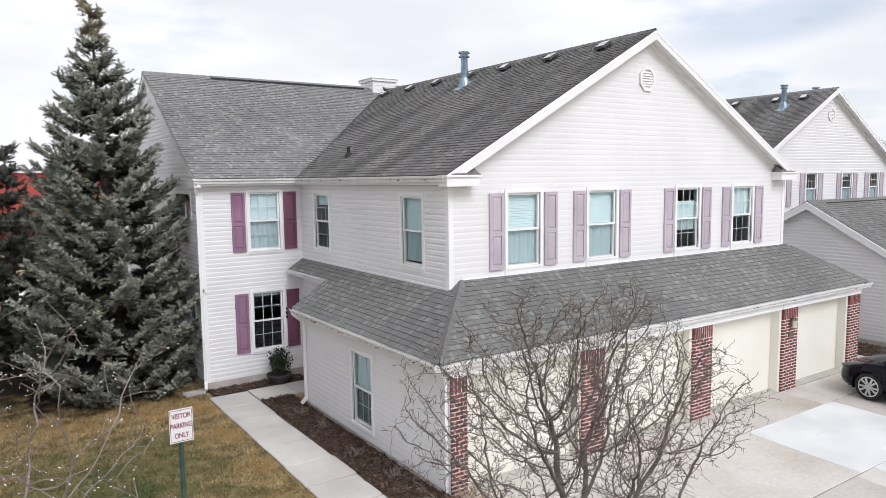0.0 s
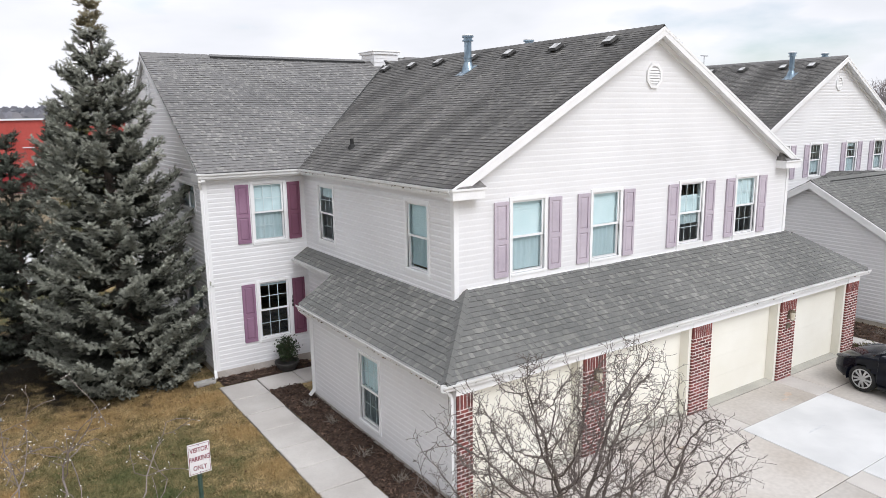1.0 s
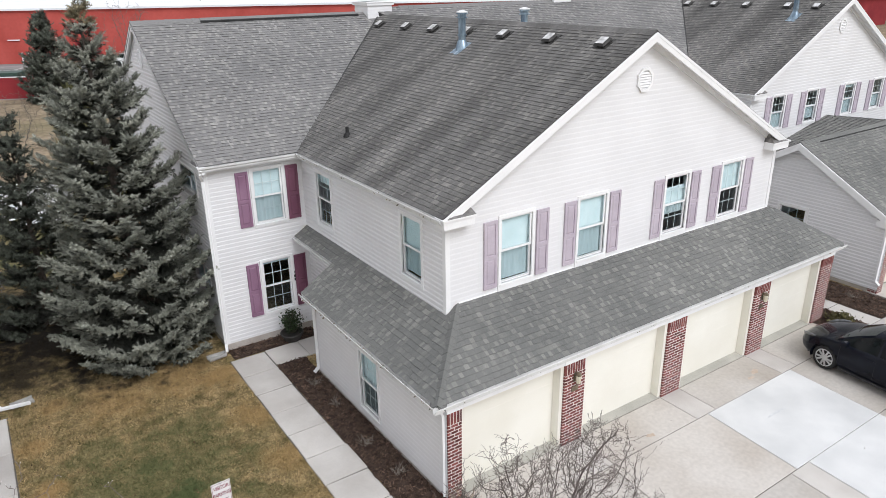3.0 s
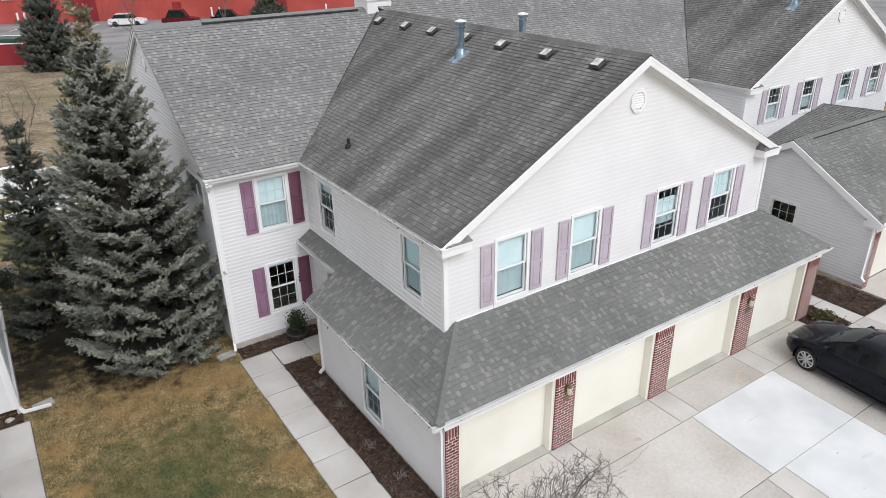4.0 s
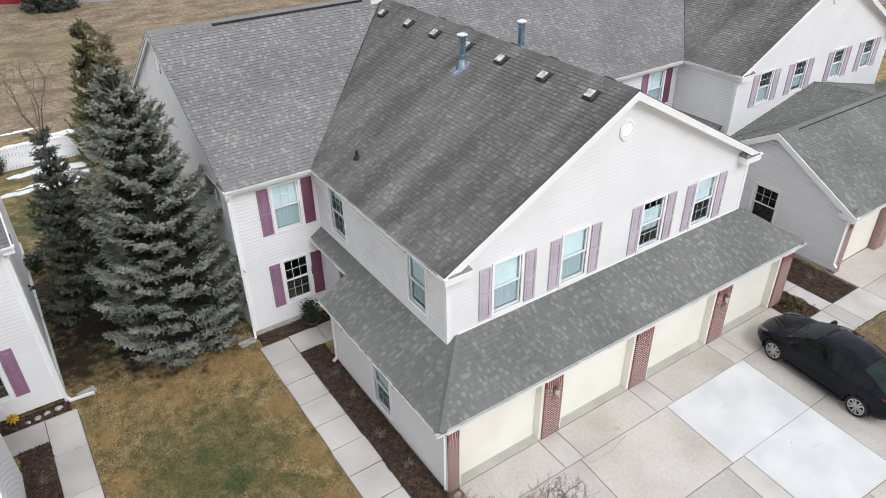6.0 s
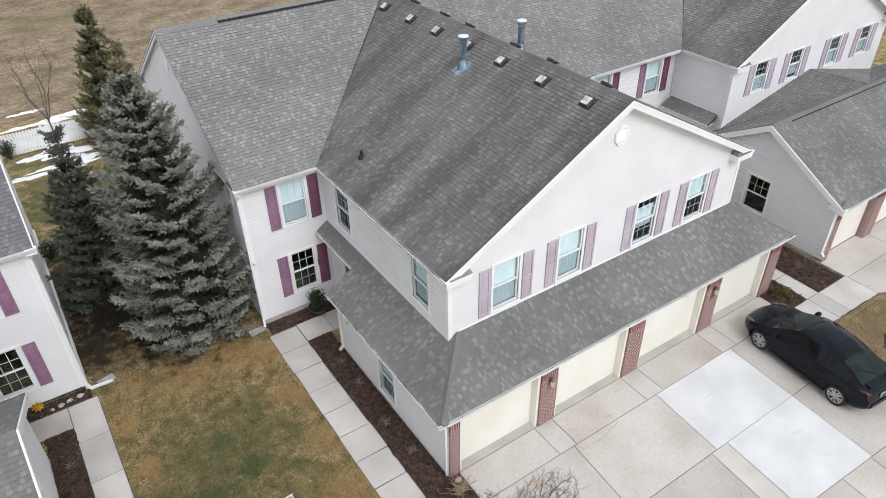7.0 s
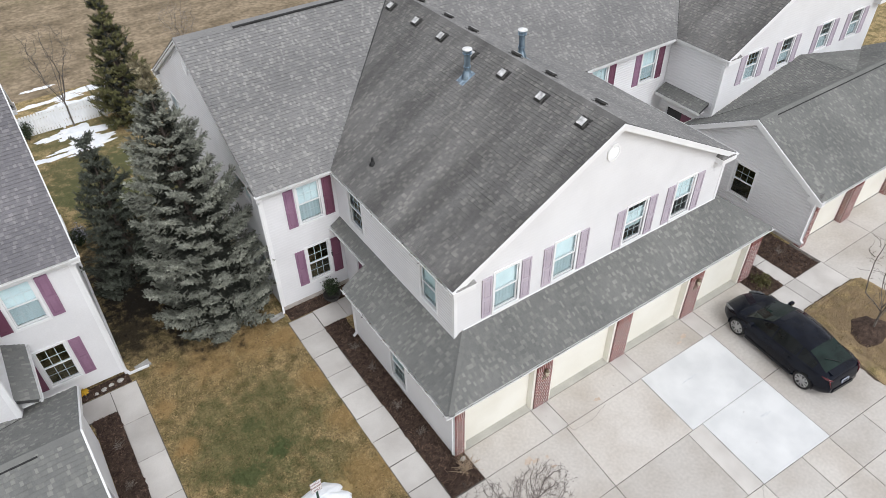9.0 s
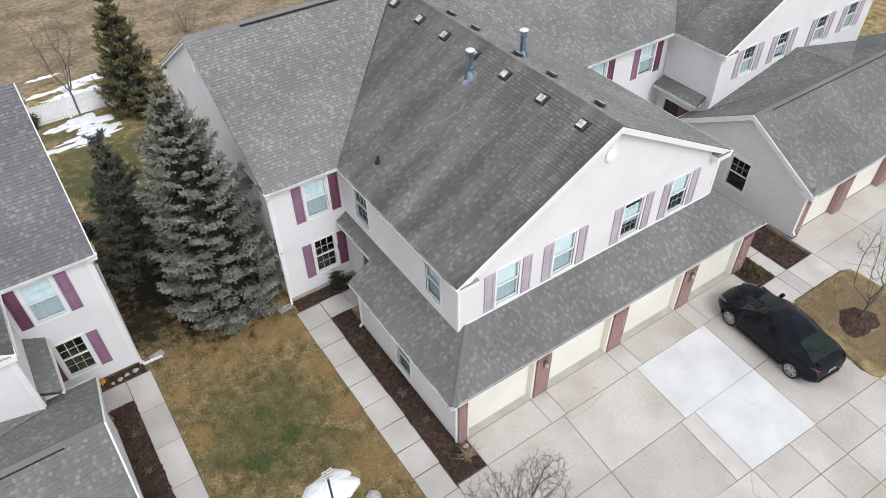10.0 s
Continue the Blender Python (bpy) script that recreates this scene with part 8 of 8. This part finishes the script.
P = np.concatenate([P, Q])
D = g.normal(size=P.shape) * np.array([0.7, 0.7, 0]) + np.array([0, 0, 0.8])
tv = np.array([[0, -0.1, 0], [0, 0.1, 0], [0.6, 0.05, 0.05], [1, 0, 0.16]], float)
tf = np.array([[0, 1, 2], [0, 2, 3]])
v, f = scatter(tv, tf, P, frames_along(D, g), g.uniform(0.04, 0.10, len(P)))
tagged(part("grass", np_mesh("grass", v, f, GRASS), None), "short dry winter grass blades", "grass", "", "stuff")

# fallen leaves on grass, in the gutters and along the walk
LEAF_DRY = material("dead_leaf", (0.075, 0.045, 0.026), (0.20, 0.125, 0.07), scale=6, rough=0.9, island=0.5)
n = 420
P = [np.stack([g.uniform(-6.9, -1.8, n), g.uniform(-1.0, 9.5, n), np.full(n, 0.012)], axis=1)]
k = 150
P.append(np.stack([np.full(k, -0.255) + g.normal(size=k) * 0.015, g.uniform(-0.05, 6.0, k) ** 1.0, np.full(k, 2.268)], axis=1))
P.append(np.stack([np.full(k, 0.865) + g.normal(size=k) * 0.015, g.uniform(1.4, 8.2, k), np.full(k, 5.318)], axis=1))
P.append(np.stack([g.uniform(-0.1, 13.9, 60), np.full(60, -0.105), np.full(60, 2.268)], axis=1))
P.append(np.stack([g.uniform(0.4, 10.0, 14), g.uniform(-5.5, 0.0, 14), np.full(14, 0.008)], axis=1))
P = np.concatenate(P)
D = g.normal(size=P.shape) * np.array([1, 1, 0.25])
tv = np.array([[0, 0, 0], [0.5, 0.3, 0.08], [1, 0, 0.02], [0.5, -0.3, 0.1]], float)
tf = np.array([[0, 1, 2], [0, 2, 3]])
v, f = scatter(tv, tf, P, frames_along(D, g), g.uniform(0.03, 0.065, len(P)))
tagged(part("fallen_leaves", np_mesh("fallen_leaves", v, f, LEAF_DRY), None), "dry brown leaves lying on grass and in gutters", "leaves", "", "stuff")


# damp marks and rust stains on the concrete
DAMP = material("damp_concrete", (0.28, 0.255, 0.23), (0.40, 0.37, 0.34), scale=6, rough=0.75)
SMUDGE = material("grey_smudge", (0.56, 0.57, 0.58), (0.66, 0.67, 0.675), scale=8, rough=0.85)
RUST = material("rust_stained_concrete", (0.48, 0.38, 0.30), (0.56, 0.48, 0.41), scale=4, rough=0.9)


def stain(x, y, rx, ry, mat, seed, label, z=0.0065):
    """Flat ragged film on a slab."""
    rng = random.Random(seed)
    ph = [rng.random() * 6.28 for _ in range(3)]
    mb = Mesher()
    mb.poly([(x + rx * math.cos(a) * e, y + ry * math.sin(a) * e, z) for a, e in
             ((6.2832 * i / 28, 1 + 0.22 * math.sin(2 * 6.2832 * i / 28 + ph[0]) + 0.18 * math.sin(5 * 6.2832 * i / 28 + ph[1])) for i in range(28))])
    return solid("stain", mb, mat, label, "stain", "stains on the concrete", kind="structure")


for i, (x, y, rx, ry) in enumerate(((-1.52, 7.62, 0.07, 0.05), (-1.42, 7.52, 0.06, 0.05), (-1.36, 7.66, 0.05, 0.06), (-1.28, 7.55, 0.055, 0.05), (-1.45, 7.40, 0.05, 0.04))):
    stain(x, y, rx, ry, DAMP, 60 + i, "small damp mark on the walk", 0.0075)
for i, (x, y, rx, ry) in enumerate(((9.35, -0.62, 0.16, 0.07), (9.0, -0.75, 0.1, 0.05), (1.76, -1.34, 0.13, 0.11), (1.95, -1.46, 0.10, 0.07), (2.31, -1.55, 0.06, 0.05), (2.26, -1.9, 0.08, 0.05), (5.0, -0.87, 0.10, 0.07))):
    stain(x, y, rx, ry, RUST, 70 + i, "faint rust stain on the drive", 0.0025)


def crack(pts, seed, w=0.005, z=0.004):
    """Thin wandering crack in the concrete."""
    rng = random.Random(seed)
    line = []
    for (ax, ay), (bx, by) in zip(pts, pts[1:]):
        d = Vector((bx - ax, by - ay, 0))
        n = max(2, int(d.length / 0.08))
        s = Vector((-d.y, d.x, 0)).normalized()
        line += [Vector((ax, ay, z)) + d * (i / n) + s * rng.gauss(0, 0.012) for i in range(n)]
    mb = Mesher()
    for p, q in zip(line, line[1:]):
        e = Vector((-(q - p).y, (q - p).x, 0)).normalized() * w * rng.uniform(0.4, 1.2)
        mb.poly([p - e, q - e, q + e, p + e])
    solid("crack", mb, JOINT, "thin dark crack across a driveway slab", "crack", "cracks in the drive", kind="structure")


crack([(3.54, -1.06), (3.6, -1.3), (4.3, -1.35), (5.2, -1.15)], 1)
crack([(6.8, -5.75), (6.2, -6.3), (6.5, -6.9)], 3)
for i, (x, y, rx, ry) in enumerate(((8.1, -2.0, 0.3, 0.04), (8.9, -4.3, 0.2, 0.05))):
    stain(x, y, rx, ry, SMUDGE, 80 + i, "grey tyre smudge on the new slab", 0.0085)
